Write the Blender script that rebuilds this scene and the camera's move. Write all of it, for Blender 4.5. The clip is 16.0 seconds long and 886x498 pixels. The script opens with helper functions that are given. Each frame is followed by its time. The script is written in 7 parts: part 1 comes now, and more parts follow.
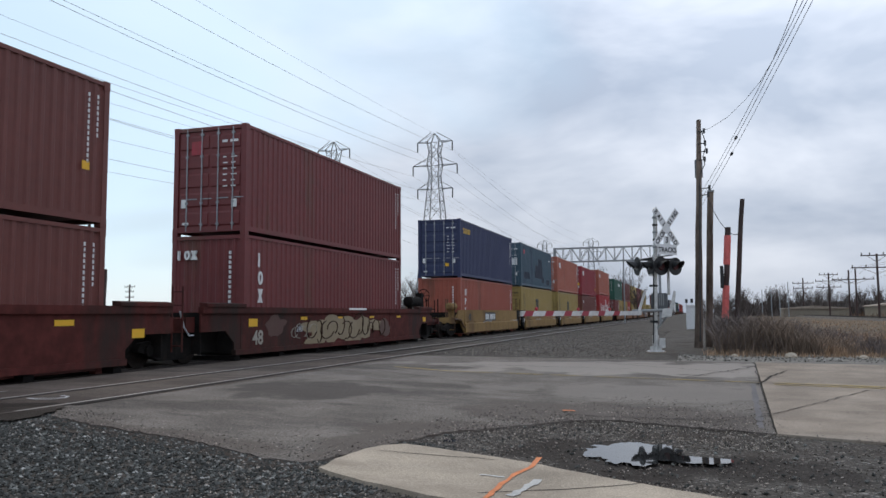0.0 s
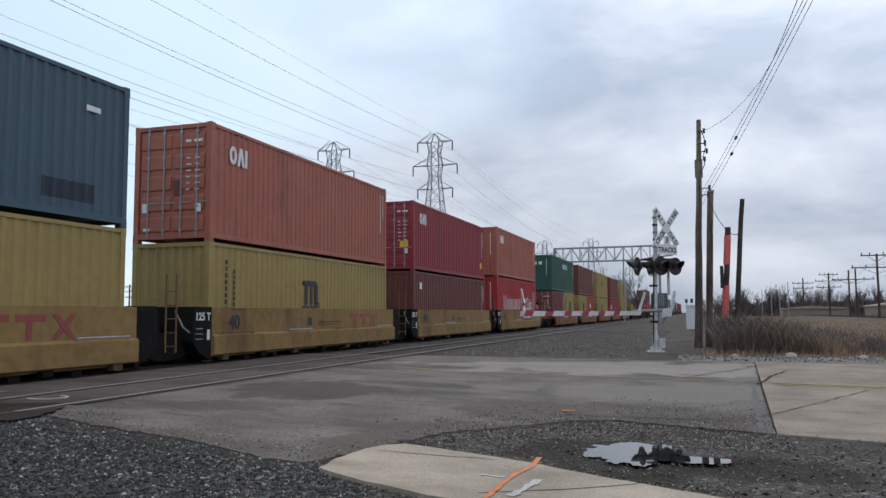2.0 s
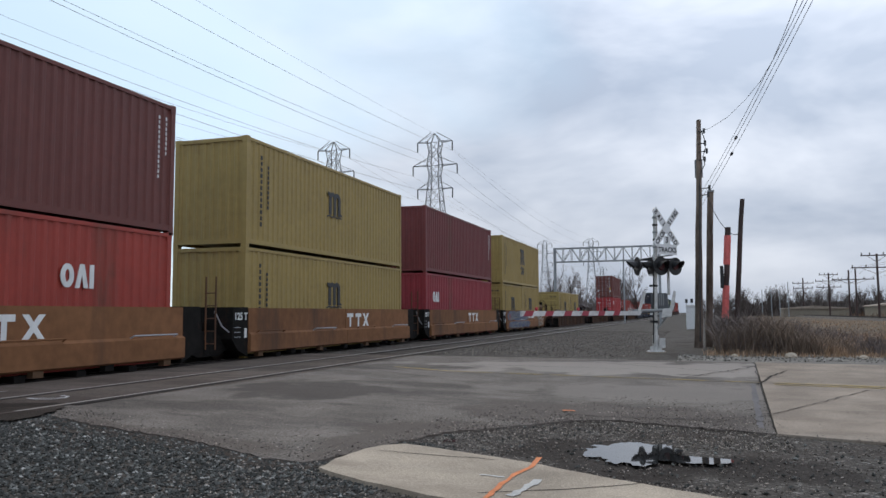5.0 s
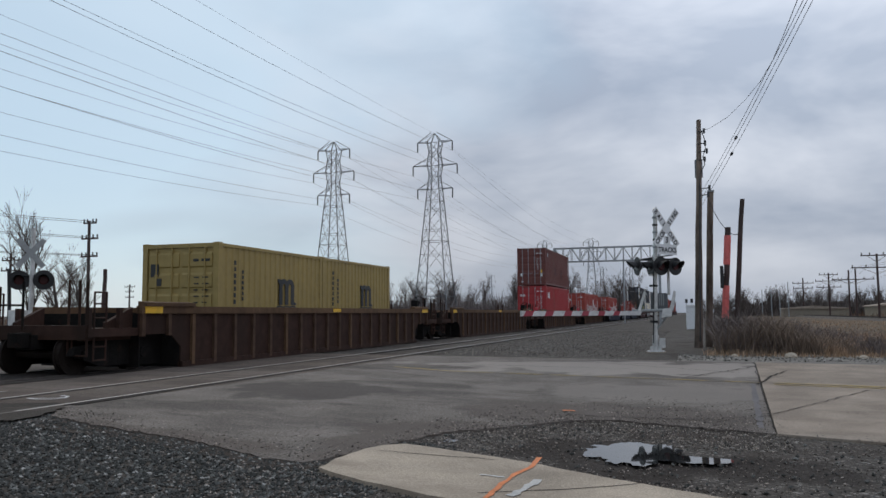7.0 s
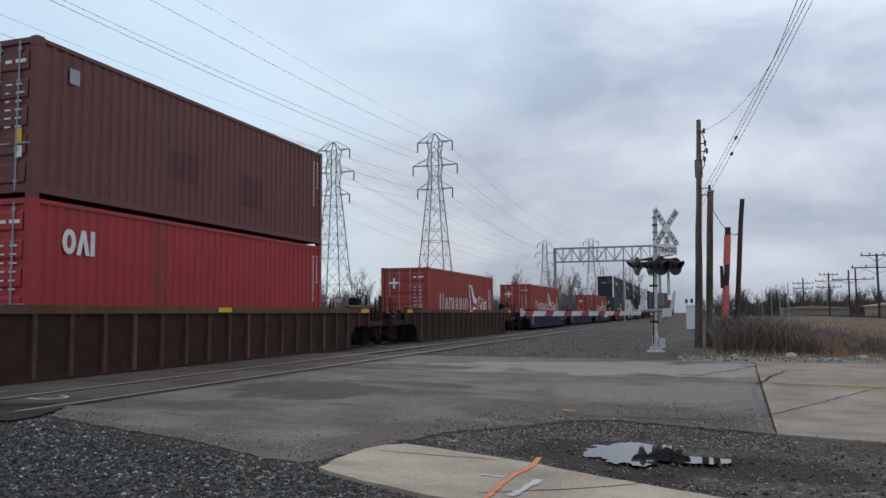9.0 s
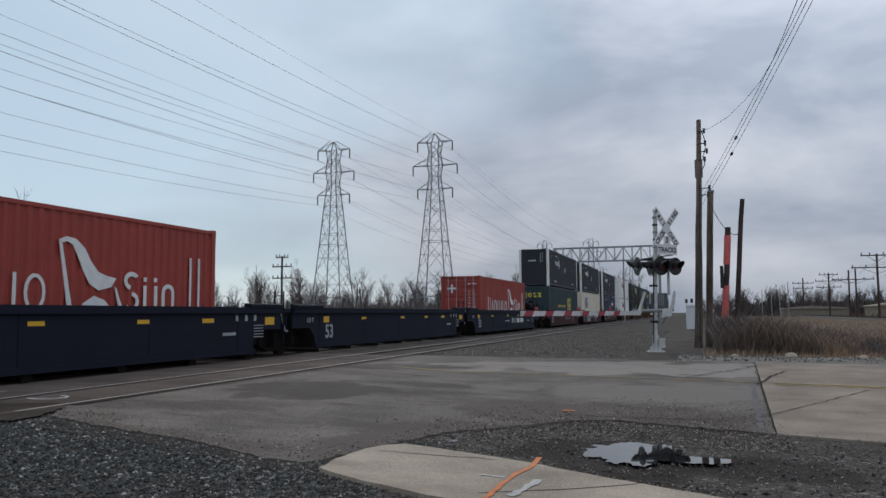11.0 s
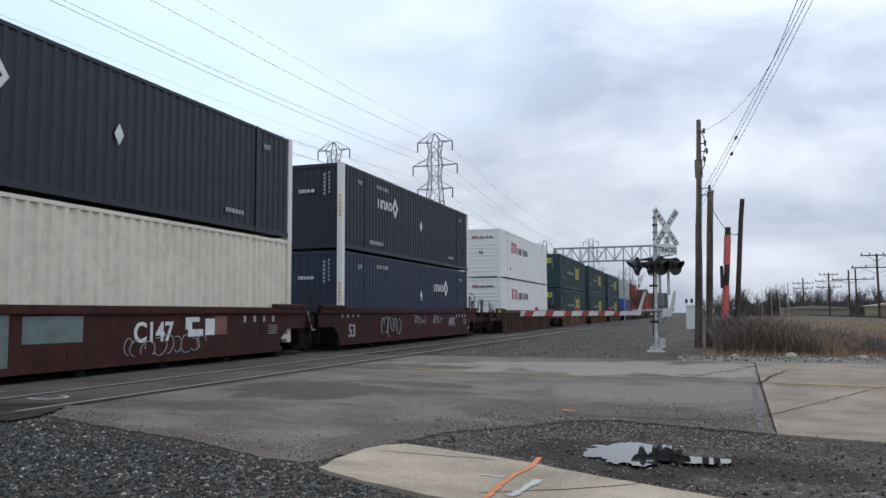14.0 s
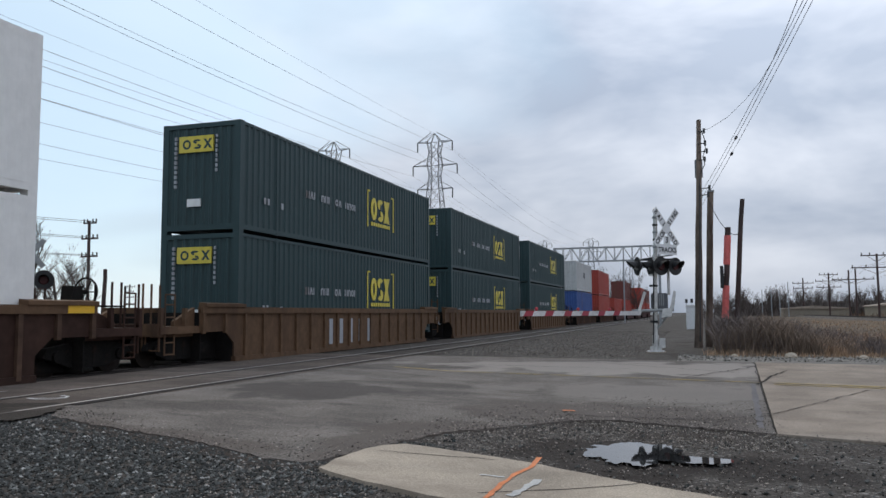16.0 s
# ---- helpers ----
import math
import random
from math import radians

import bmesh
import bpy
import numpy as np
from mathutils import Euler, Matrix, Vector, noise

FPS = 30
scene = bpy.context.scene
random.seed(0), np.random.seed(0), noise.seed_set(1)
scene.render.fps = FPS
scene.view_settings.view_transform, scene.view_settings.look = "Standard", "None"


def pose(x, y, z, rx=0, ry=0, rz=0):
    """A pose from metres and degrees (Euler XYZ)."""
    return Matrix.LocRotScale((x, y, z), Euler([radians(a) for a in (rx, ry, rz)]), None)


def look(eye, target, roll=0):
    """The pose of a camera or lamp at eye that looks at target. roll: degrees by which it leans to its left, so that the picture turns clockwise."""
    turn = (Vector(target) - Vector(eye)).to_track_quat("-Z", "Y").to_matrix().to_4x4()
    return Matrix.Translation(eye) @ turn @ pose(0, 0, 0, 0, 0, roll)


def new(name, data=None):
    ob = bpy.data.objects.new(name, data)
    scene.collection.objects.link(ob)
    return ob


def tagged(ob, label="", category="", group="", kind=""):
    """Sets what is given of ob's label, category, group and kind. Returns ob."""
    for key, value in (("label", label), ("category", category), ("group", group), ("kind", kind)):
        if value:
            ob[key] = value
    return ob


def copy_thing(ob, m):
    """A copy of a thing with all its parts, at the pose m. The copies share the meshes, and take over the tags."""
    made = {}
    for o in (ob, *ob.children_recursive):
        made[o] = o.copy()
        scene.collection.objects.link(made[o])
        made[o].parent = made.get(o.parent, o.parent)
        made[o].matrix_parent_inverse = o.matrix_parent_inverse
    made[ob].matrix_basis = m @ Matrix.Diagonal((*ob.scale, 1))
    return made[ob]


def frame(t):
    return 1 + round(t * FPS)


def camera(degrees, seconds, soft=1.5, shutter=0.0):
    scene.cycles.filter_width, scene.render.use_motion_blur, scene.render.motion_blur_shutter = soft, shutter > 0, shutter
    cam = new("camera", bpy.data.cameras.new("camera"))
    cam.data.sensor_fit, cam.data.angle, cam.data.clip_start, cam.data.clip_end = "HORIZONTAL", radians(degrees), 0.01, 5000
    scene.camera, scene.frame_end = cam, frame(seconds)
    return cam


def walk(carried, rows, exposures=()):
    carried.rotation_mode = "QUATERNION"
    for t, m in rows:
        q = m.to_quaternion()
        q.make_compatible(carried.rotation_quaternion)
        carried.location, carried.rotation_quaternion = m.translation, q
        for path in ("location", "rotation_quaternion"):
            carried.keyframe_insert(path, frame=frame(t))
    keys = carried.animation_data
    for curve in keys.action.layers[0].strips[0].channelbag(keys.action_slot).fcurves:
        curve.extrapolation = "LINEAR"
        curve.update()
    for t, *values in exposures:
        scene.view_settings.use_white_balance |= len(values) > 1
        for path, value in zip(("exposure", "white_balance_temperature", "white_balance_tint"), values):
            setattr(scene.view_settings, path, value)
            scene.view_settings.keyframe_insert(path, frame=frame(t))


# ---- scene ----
# The camera stands still beside a level crossing. X: across the tracks, Y: along them, z up.
EYE = (0.0, 0.0, 1.55)
YAW, PITCH, ROLL = 18.127, 4.742, 0.329
cam = camera(59.235, 16.0, soft=1.5)
aim = (EYE[0] - math.sin(radians(YAW)) * math.cos(radians(PITCH)),
       EYE[1] + math.cos(radians(YAW)) * math.cos(radians(PITCH)),
       EYE[2] + math.sin(radians(PITCH)))
STAND = look(EYE, aim, -ROLL)
walk(cam, [(0.0, STAND), (16.0, STAND)],
     exposures=[(0.0, 0.0), (4.2, 0.0), (6.3, 0.0), (6.6, -0.08), (7.0, -0.33), (8.0, -0.46), (8.5, -0.48), (9.0, -0.2), (11.3, -0.46), (12.5, -0.35), (13.2, 0.07), (13.6, 0.12), (14.5, 0.07), (16.0, -0.07)])

# ---- world: a bright broken overcast, thin blue low on the western side ----
world = bpy.data.worlds.new("world")
scene.world = world
world.use_nodes = True
wn, wl = world.node_tree.nodes, world.node_tree.links
wn.clear()


def wnode(kind, **values):
    n = wn.new(kind)
    for k, v in values.items():
        n.inputs[k.replace("_", " ")].default_value = v
    return n


sky = wn.new("ShaderNodeTexSky")
sky.sky_type, sky.sun_disc = "NISHITA", False
sky.sun_elevation, sky.sun_rotation = radians(41), radians(-34)
coord = wn.new("ShaderNodeTexCoord")
squash = wn.new("ShaderNodeMapping")
squash.inputs["Scale"].default_value = (1.0, 1.0, 2.4)
squash.inputs["Location"].default_value = (0.35, 0.1, 0.2)
wl.new(coord.outputs["Generated"], squash.inputs["Vector"])
big = wnode("ShaderNodeTexNoise", Scale=1.25, Detail=4.0, Roughness=0.5, Distortion=0.3)
small = wnode("ShaderNodeTexNoise", Scale=3.4, Detail=5.0, Roughness=0.5, Distortion=0.25)
for n in (big, small):
    wl.new(squash.outputs["Vector"], n.inputs["Vector"])
grey = wn.new("ShaderNodeValToRGB")
grey.color_ramp.elements[0].position, grey.color_ramp.elements[0].color = 0.36, (0.485, 0.56, 0.69, 1)
grey.color_ramp.elements[1].position, grey.color_ramp.elements[1].color = 0.64, (0.88, 0.935, 1.04, 1)
wl.new(small.outputs["Fac"], grey.inputs["Fac"])
grey2 = wn.new("ShaderNodeValToRGB")
grey2.color_ramp.elements[0].position, grey2.color_ramp.elements[0].color = 0.36, (0.70, 0.74, 0.80, 1)
grey2.color_ramp.elements[1].position, grey2.color_ramp.elements[1].color = 0.62, (1.0, 1.0, 1.0, 1)
wl.new(big.outputs["Fac"], grey2.inputs["Fac"])
cloud = wn.new("ShaderNodeMixRGB")
cloud.blend_type = "MULTIPLY"
cloud.inputs["Fac"].default_value = 1.0
wl.new(grey.outputs["Color"], cloud.inputs["Color1"])
wl.new(grey2.outputs["Color"], cloud.inputs["Color2"])
# the cloud thins towards the west, where pale blue shows through
skygain = wn.new("ShaderNodeMixRGB")
skygain.blend_type = "MULTIPLY"
skygain.inputs["Fac"].default_value = 1.0
skygain.inputs["Color2"].default_value = (0.10, 0.10, 0.10, 1)
wl.new(sky.outputs["Color"], skygain.inputs["Color1"])
pale = wn.new("ShaderNodeMixRGB")
pale.inputs["Fac"].default_value = 0.72
pale.inputs["Color2"].default_value = (0.63, 0.85, 1.03, 1)
wl.new(skygain.outputs["Color"], pale.inputs["Color1"])
axes = wn.new("ShaderNodeSeparateXYZ")
wl.new(coord.outputs["Generated"], axes.inputs["Vector"])
west = wn.new("ShaderNodeMapRange")
west.inputs["From Min"].default_value, west.inputs["From Max"].default_value = -0.75, 0.1
west.inputs["To Min"].default_value, west.inputs["To Max"].default_value = -0.32, 0.16
wl.new(axes.outputs["X"], west.inputs["Value"])
thick = wn.new("ShaderNodeMath")
thick.operation = "ADD"
wl.new(big.outputs["Fac"], thick.inputs[0])
wl.new(west.outputs["Result"], thick.inputs[1])
cover = wn.new("ShaderNodeMapRange")
cover.inputs["From Min"].default_value, cover.inputs["From Max"].default_value = 0.34, 0.58
cover.inputs["To Min"].default_value, cover.inputs["To Max"].default_value = 0.1, 1.0
wl.new(thick.outputs[0], cover.inputs["Value"])
east = wn.new("ShaderNodeMapRange")
east.inputs["From Min"].default_value, east.inputs["From Max"].default_value = -0.55, 0.1
east.inputs["To Min"].default_value, east.inputs["To Max"].default_value = 0.93, 1.14
wl.new(axes.outputs["X"], east.inputs["Value"])
low = wn.new("ShaderNodeMapRange")
low.inputs["From Min"].default_value, low.inputs["From Max"].default_value = 0.0, 0.42
low.inputs["To Min"].default_value, low.inputs["To Max"].default_value = 0.60, 1.17
wl.new(axes.outputs["Z"], low.inputs["Value"])
both = wn.new("ShaderNodeMath")
both.operation = "MULTIPLY"
wl.new(east.outputs["Result"], both.inputs[0])
wl.new(low.outputs["Result"], both.inputs[1])
heavy = wn.new("ShaderNodeVectorMath")
heavy.operation = "SCALE"
wl.new(cloud.outputs["Color"], heavy.inputs[0])
wl.new(both.outputs[0], heavy.inputs["Scale"])
veil = wn.new("ShaderNodeMixRGB")
wl.new(cover.outputs["Result"], veil.inputs["Fac"])
wl.new(pale.outputs["Color"], veil.inputs["Color1"])
wl.new(heavy.outputs["Vector"], veil.inputs["Color2"])
back = wnode("ShaderNodeBackground", Strength=1.08)
wl.new(veil.outputs["Color"], back.inputs["Color"])
outw = wn.new("ShaderNodeOutputWorld")
wl.new(back.outputs["Background"], outw.inputs["Surface"])

sun = new("sun", bpy.data.lights.new("sun", "SUN"))
sun.data.energy, sun.data.angle, sun.data.color = 0.7, radians(35), (1.0, 0.82, 0.62)
sun.matrix_world = look((-42, 62, 66), (0, 0, 0))


# ---- materials ----
def mat(name, color, rough=0.6, metal=0.0, vary=0.25, scale=3.0, fine=40.0, bump=0.0, stain=None, stain_at=0.6, streak=0.0, per_object=0.0, per_island=0.0, stretch=None):
    """A painted, stony or earthy surface: two scales of colour change, optional stains and vertical streaks, and fine relief."""
    m = bpy.data.materials.new(name)
    m.use_nodes = True
    ns, ln = m.node_tree.nodes, m.node_tree.links
    b = ns["Principled BSDF"]
    tc = ns.new("ShaderNodeTexCoord")
    n1, n2 = ns.new("ShaderNodeTexNoise"), ns.new("ShaderNodeTexNoise")
    n1.inputs["Scale"].default_value, n1.inputs["Detail"].default_value = scale, 6.0
    n2.inputs["Scale"].default_value, n2.inputs["Detail"].default_value = fine, 3.0
    for n in (n1, n2):
        ln.new(tc.outputs["Object"], n.inputs["Vector"])
    add = ns.new("ShaderNodeMath")
    add.operation = "ADD"
    ln.new(n1.outputs["Fac"], add.inputs[0])
    ln.new(n2.outputs["Fac"], add.inputs[1])
    rng = ns.new("ShaderNodeMapRange")
    rng.inputs["From Min"].default_value, rng.inputs["From Max"].default_value = 0.7, 1.3
    rng.inputs["To Min"].default_value, rng.inputs["To Max"].default_value = 1.0 - vary, 1.0 + vary
    ln.new(add.outputs[0], rng.inputs["Value"])
    mul = ns.new("ShaderNodeVectorMath")
    mul.operation = "SCALE"
    mul.inputs[0].default_value = color[:3]
    ln.new(rng.outputs["Result"], mul.inputs["Scale"])
    out = mul.outputs["Vector"]
    if per_object:
        info = ns.new("ShaderNodeObjectInfo")
        r2 = ns.new("ShaderNodeMapRange")
        r2.inputs["To Min"].default_value, r2.inputs["To Max"].default_value = 1 - per_object, 1 + per_object
        ln.new(info.outputs["Random"], r2.inputs["Value"])
        mul2 = ns.new("ShaderNodeVectorMath")
        mul2.operation = "SCALE"
        ln.new(out, mul2.inputs[0])
        ln.new(r2.outputs["Result"], mul2.inputs["Scale"])
        out = mul2.outputs["Vector"]
    if per_island:
        geo = ns.new("ShaderNodeNewGeometry")
        few = ns.new("ShaderNodeMath")
        few.operation, few.inputs[1].default_value = "POWER", 3.0
        ln.new(geo.outputs["Random Per Island"], few.inputs[0])
        r3 = ns.new("ShaderNodeMapRange")
        r3.inputs["To Min"].default_value, r3.inputs["To Max"].default_value = 1 - per_island * 0.55, 1 + per_island * 2.3
        ln.new(few.outputs[0], r3.inputs["Value"])
        mul3 = ns.new("ShaderNodeVectorMath")
        mul3.operation = "SCALE"
        ln.new(out, mul3.inputs[0])
        ln.new(r3.outputs["Result"], mul3.inputs["Scale"])
        out = mul3.outputs["Vector"]
    if stain:
        n3 = ns.new("ShaderNodeTexNoise")
        n3.inputs["Scale"].default_value, n3.inputs["Detail"].default_value, n3.inputs["Roughness"].default_value = scale * 0.6, 8.0, 0.65
        mp = ns.new("ShaderNodeMapping")
        mp.inputs["Scale"].default_value = (stretch[0], stretch[1], 1) if stretch else (1, 1, 1 - 0.85 * streak)
        mp.inputs["Location"].default_value = (3.1, 7.7, 1.3)
        ln.new(tc.outputs["Object"], mp.inputs["Vector"])
        ln.new(mp.outputs["Vector"], n3.inputs["Vector"])
        ramp = ns.new("ShaderNodeMapRange")
        ramp.inputs["From Min"].default_value, ramp.inputs["From Max"].default_value = stain_at - 0.04, stain_at + 0.12
        ln.new(n3.outputs["Fac"], ramp.inputs["Value"])
        mx = ns.new("ShaderNodeMixRGB")
        ln.new(ramp.outputs["Result"], mx.inputs["Fac"])
        ln.new(out, mx.inputs["Color1"])
        mx.inputs["Color2"].default_value = (*stain, 1)
        out = mx.outputs["Color"]
    ln.new(out, b.inputs["Base Color"])
    b.inputs["Roughness"].default_value, b.inputs["Metallic"].default_value = rough, metal
    if rough >= 0.74:
        b.inputs["Specular IOR Level"].default_value = 0.15
    if bump:
        bp = ns.new("ShaderNodeBump")
        bp.inputs["Strength"].default_value, bp.inputs["Distance"].default_value = bump, 0.02
        ln.new(n2.outputs["Fac"], bp.inputs["Height"])
        ln.new(bp.outputs["Normal"], b.inputs["Normal"])
    return m


RUST = (0.10, 0.045, 0.025)
PAINT = {}


def paint(name, color, stain=RUST, at=0.61, vary=0.12, rough=0.55):
    if name not in PAINT:
        PAINT[name] = mat(name + "_paint", color, rough, 0.0, vary, 0.9, 5.0, 0.02, stain, at, streak=0.9)
    return PAINT[name]


paint("maroon", (0.135, 0.034, 0.025))
paint("dark_red", (0.148, 0.026, 0.025))
paint("crimson", (0.25, 0.022, 0.031))
paint("bright_red", (0.35, 0.022, 0.024))
paint("scarlet", (0.32, 0.04, 0.025))
paint("orange", (0.36, 0.105, 0.065), at=0.62)
paint("rust_orange", (0.30, 0.075, 0.045))
paint("navy", (0.022, 0.030, 0.085), at=0.72)
paint("teal", (0.045, 0.085, 0.115), stain=(0.02, 0.04, 0.075), at=0.57)
paint("olive_yellow", (0.315, 0.222, 0.068), at=0.68)
paint("deep_teal", (0.016, 0.040, 0.047), at=0.72)
paint("green", (0.017, 0.078, 0.052), at=0.70)
paint("dark_green", (0.013, 0.038, 0.040), at=0.72)
paint("ink", (0.017, 0.024, 0.050), at=0.75)
paint("ghost_maroon", (0.088, 0.018, 0.015), stain=(0.12, 0.028, 0.022))
paint("charcoal", (0.016, 0.0175, 0.027), at=0.76)
paint("white", (0.80, 0.775, 0.735), stain=(0.5, 0.47, 0.43), at=0.70, vary=0.06)
paint("cream", (0.74, 0.67, 0.55), stain=(0.3, 0.27, 0.22), at=0.68)
paint("grey", (0.45, 0.45, 0.44), stain=(0.25, 0.2, 0.15), at=0.7)
paint("blue", (0.03, 0.075, 0.24))
paint("car_yellow", (0.25, 0.156, 0.062), stain=(0.13, 0.075, 0.045), at=0.56, vary=0.2, rough=0.75)
paint("car_orange", (0.21, 0.098, 0.046), stain=(0.10, 0.055, 0.036), at=0.53, vary=0.2, rough=0.75)
paint("car_brown", (0.045, 0.023, 0.0165), stain=(0.03, 0.0175, 0.013), at=0.55, vary=0.3, rough=0.75)
paint("rib_brown", (0.085, 0.050, 0.034), stain=(0.04, 0.024, 0.018), at=0.53, vary=0.3, rough=0.75)
paint("car_tan", (0.125, 0.073, 0.042), stain=(0.07, 0.04, 0.026), at=0.55, vary=0.25, rough=0.75)
paint("car_dark", (0.085, 0.022, 0.018), stain=(0.036, 0.024, 0.02), at=0.5, vary=0.35, rough=0.75)
paint("car_maroon", (0.056, 0.021, 0.018), stain=(0.034, 0.018, 0.016), at=0.52, vary=0.3, rough=0.75)
paint("car_blue", (0.012, 0.0145, 0.026), stain=(0.02, 0.017, 0.017), at=0.6, rough=0.75)
paint("lettering_white", (0.72, 0.72, 0.70), stain=(0.4, 0.38, 0.36), at=0.7)
paint("lettering_black", (0.02, 0.02, 0.022), stain=(0.05, 0.045, 0.04))
paint("lettering_yellow", (0.62, 0.50, 0.06), stain=(0.4, 0.34, 0.12), at=0.66)
paint("lettering_gold", (0.55, 0.33, 0.03))
paint("lettering_red", (0.45, 0.02, 0.05))
paint("lettering_blue", (0.03, 0.06, 0.25))
paint("lettering_rust", (0.25, 0.05, 0.042))
paint("lettering_grey", (0.35, 0.36, 0.38))
paint("tan_patch", (0.26, 0.20, 0.12), stain=(0.14, 0.08, 0.05), at=0.55)
paint("pink_patch", (0.19, 0.085, 0.055), stain=(0.14, 0.07, 0.05), at=0.55)
paint("graffiti_teal", (0.13, 0.17, 0.16), stain=(0.2, 0.23, 0.22), at=0.5, vary=0.3)
paint("tan_fade", (0.085, 0.040, 0.028), stain=(0.08, 0.03, 0.022), at=0.5)
paint("graffiti_pale", (0.34, 0.31, 0.26), stain=(0.2, 0.17, 0.14), at=0.5)
paint("graffiti_blue", (0.046, 0.072, 0.13), stain=(0.16, 0.17, 0.2), at=0.6)
paint("ghost_teal", (0.010, 0.017, 0.036), stain=(0.03, 0.05, 0.08))
paint("reflector_yellow", (0.75, 0.42, 0.02), vary=0.03)
UNDER = mat("grimy_black_steel", (0.011, 0.0095, 0.0085), 0.9, 0.0, 0.4, 4, 30, 0.3, (0.03, 0.016, 0.011), 0.6)
STEEL = mat("worn_steel", (0.075, 0.062, 0.055), 0.6, 0.4, 0.2, 6, 60, 0.1)
POLISHED = mat("polished_rail_steel", (0.36, 0.33, 0.30), 0.42, 0.55, 0.25, 6, 60, 0.05, (0.16, 0.11, 0.08), 0.62)
RAILSIDE = mat("rusty_rail", (0.024, 0.018, 0.015), 0.75, 0.2, 0.3, 5, 50, 0.2)
GALV = mat("galvanised_steel", (0.30, 0.31, 0.32), 0.55, 0.5, 0.15, 3, 30)
LATTICE = mat("weathered_lattice_steel", (0.13, 0.135, 0.145), 0.6, 0.3, 0.15, 2, 20)
SILVER = mat("aluminium_painted_pole", (0.58, 0.57, 0.55), 0.5, 0.2, 0.3, 4, 40, 0.1, (0.16, 0.14, 0.12), 0.6, 0.8)
WOOD = mat("weathered_pole_wood", (0.20, 0.152, 0.122), 0.9, 0.0, 0.35, 3, 45, 0.4, (0.06, 0.045, 0.036), 0.55, 0.97)
DARKWOOD = mat("creosoted_wood", (0.068, 0.05, 0.046), 0.9, 0.0, 0.35, 3, 45, 0.4, (0.1, 0.05, 0.045), 0.62, 0.95)
REDWRAP = mat("faded_red_wrap", (0.68, 0.14, 0.125), 0.7, 0.0, 0.2, 4, 30, 0.1, (0.3, 0.06, 0.05), 0.6)
BARK = mat("bare_bark", (0.075, 0.062, 0.055), 0.95, 0.0, 0.3, 5, 40, 0.3)
ARMWHITE = mat("dulled_white_sheeting", (0.56, 0.545, 0.53), 0.55, 0.0, 0.15, 5, 40, 0.0, (0.27, 0.25, 0.24), 0.6)
ARMRED = mat("dulled_red_sheeting", (0.30, 0.022, 0.04), 0.5, 0.0, 0.15, 6, 40)
# paler twigs: distance haze put into the colour; near brush shares the tone
PALETWIG = mat("grey_brown_brush_and_hazed_twigs", (0.165, 0.135, 0.125), 0.95, 0.0, 0.25, 0.5, 5)
BRUSH = mat("reddish_brown_brush", (0.19, 0.142, 0.108), 0.95, 0.0, 0.3, 0.6, 5, per_island=0.35)
TWIG = mat("bare_twigs", (0.115, 0.094, 0.084), 0.95, 0.0, 0.25, 0.5, 5)


def asphalt(name, color, dark, pale, speck=0.38):
    """Worn paving: pale streaks along the traffic, soft dark patches, and a speckled aggregate."""
    m = mat(name, color, 0.84, 0.0, 0.42, 1.0, 75, 0.4)
    ns, ln = m.node_tree.nodes, m.node_tree.links
    b = ns["Principled BSDF"]
    out = b.inputs["Base Color"].links[0].from_socket
    tc = ns.new("ShaderNodeTexCoord")
    for tint, sc, lo, hi, at, det in ((pale, (0.10, 0.85, 1), 0.50, 0.66, (1.7, 4.2, 0), 4.0), (dark, (0.30, 0.62, 1), 0.53, 0.63, (5.3, 1.9, 0), 7.0), (dark, (0.9, 2.0, 1), 0.58, 0.70, (2.3, 8.9, 0), 7.0)):
        mp, nz, rg, mx = ns.new("ShaderNodeMapping"), ns.new("ShaderNodeTexNoise"), ns.new("ShaderNodeMapRange"), ns.new("ShaderNodeMixRGB")
        mp.inputs["Scale"].default_value, mp.inputs["Location"].default_value = sc, at
        nz.inputs["Scale"].default_value, nz.inputs["Detail"].default_value, nz.inputs["Roughness"].default_value = 1.0, det, 0.6
        rg.inputs["From Min"].default_value, rg.inputs["From Max"].default_value, rg.inputs["To Max"].default_value = lo, hi, 0.8
        ln.new(tc.outputs["Object"], mp.inputs["Vector"])
        ln.new(mp.outputs["Vector"], nz.inputs["Vector"])
        ln.new(nz.outputs["Fac"], rg.inputs["Value"])
        ln.new(rg.outputs["Result"], mx.inputs["Fac"])
        ln.new(out, mx.inputs["Color1"])
        mx.inputs["Color2"].default_value = (*tint, 1)
        out = mx.outputs["Color"]
    sp, rg, mu = ns.new("ShaderNodeTexNoise"), ns.new("ShaderNodeMapRange"), ns.new("ShaderNodeVectorMath")
    sp.inputs["Scale"].default_value, sp.inputs["Detail"].default_value = 42.0, 4.0
    rg.inputs["From Min"].default_value, rg.inputs["From Max"].default_value = 0.3, 0.7
    rg.inputs["To Min"].default_value, rg.inputs["To Max"].default_value = 1 - speck, 1 + speck
    mu.operation = "SCALE"
    ln.new(tc.outputs["Object"], sp.inputs["Vector"])
    ln.new(sp.outputs["Fac"], rg.inputs["Value"])
    ln.new(out, mu.inputs[0])
    ln.new(rg.outputs["Result"], mu.inputs["Scale"])
    ln.new(mu.outputs["Vector"], b.inputs["Base Color"])
    return m


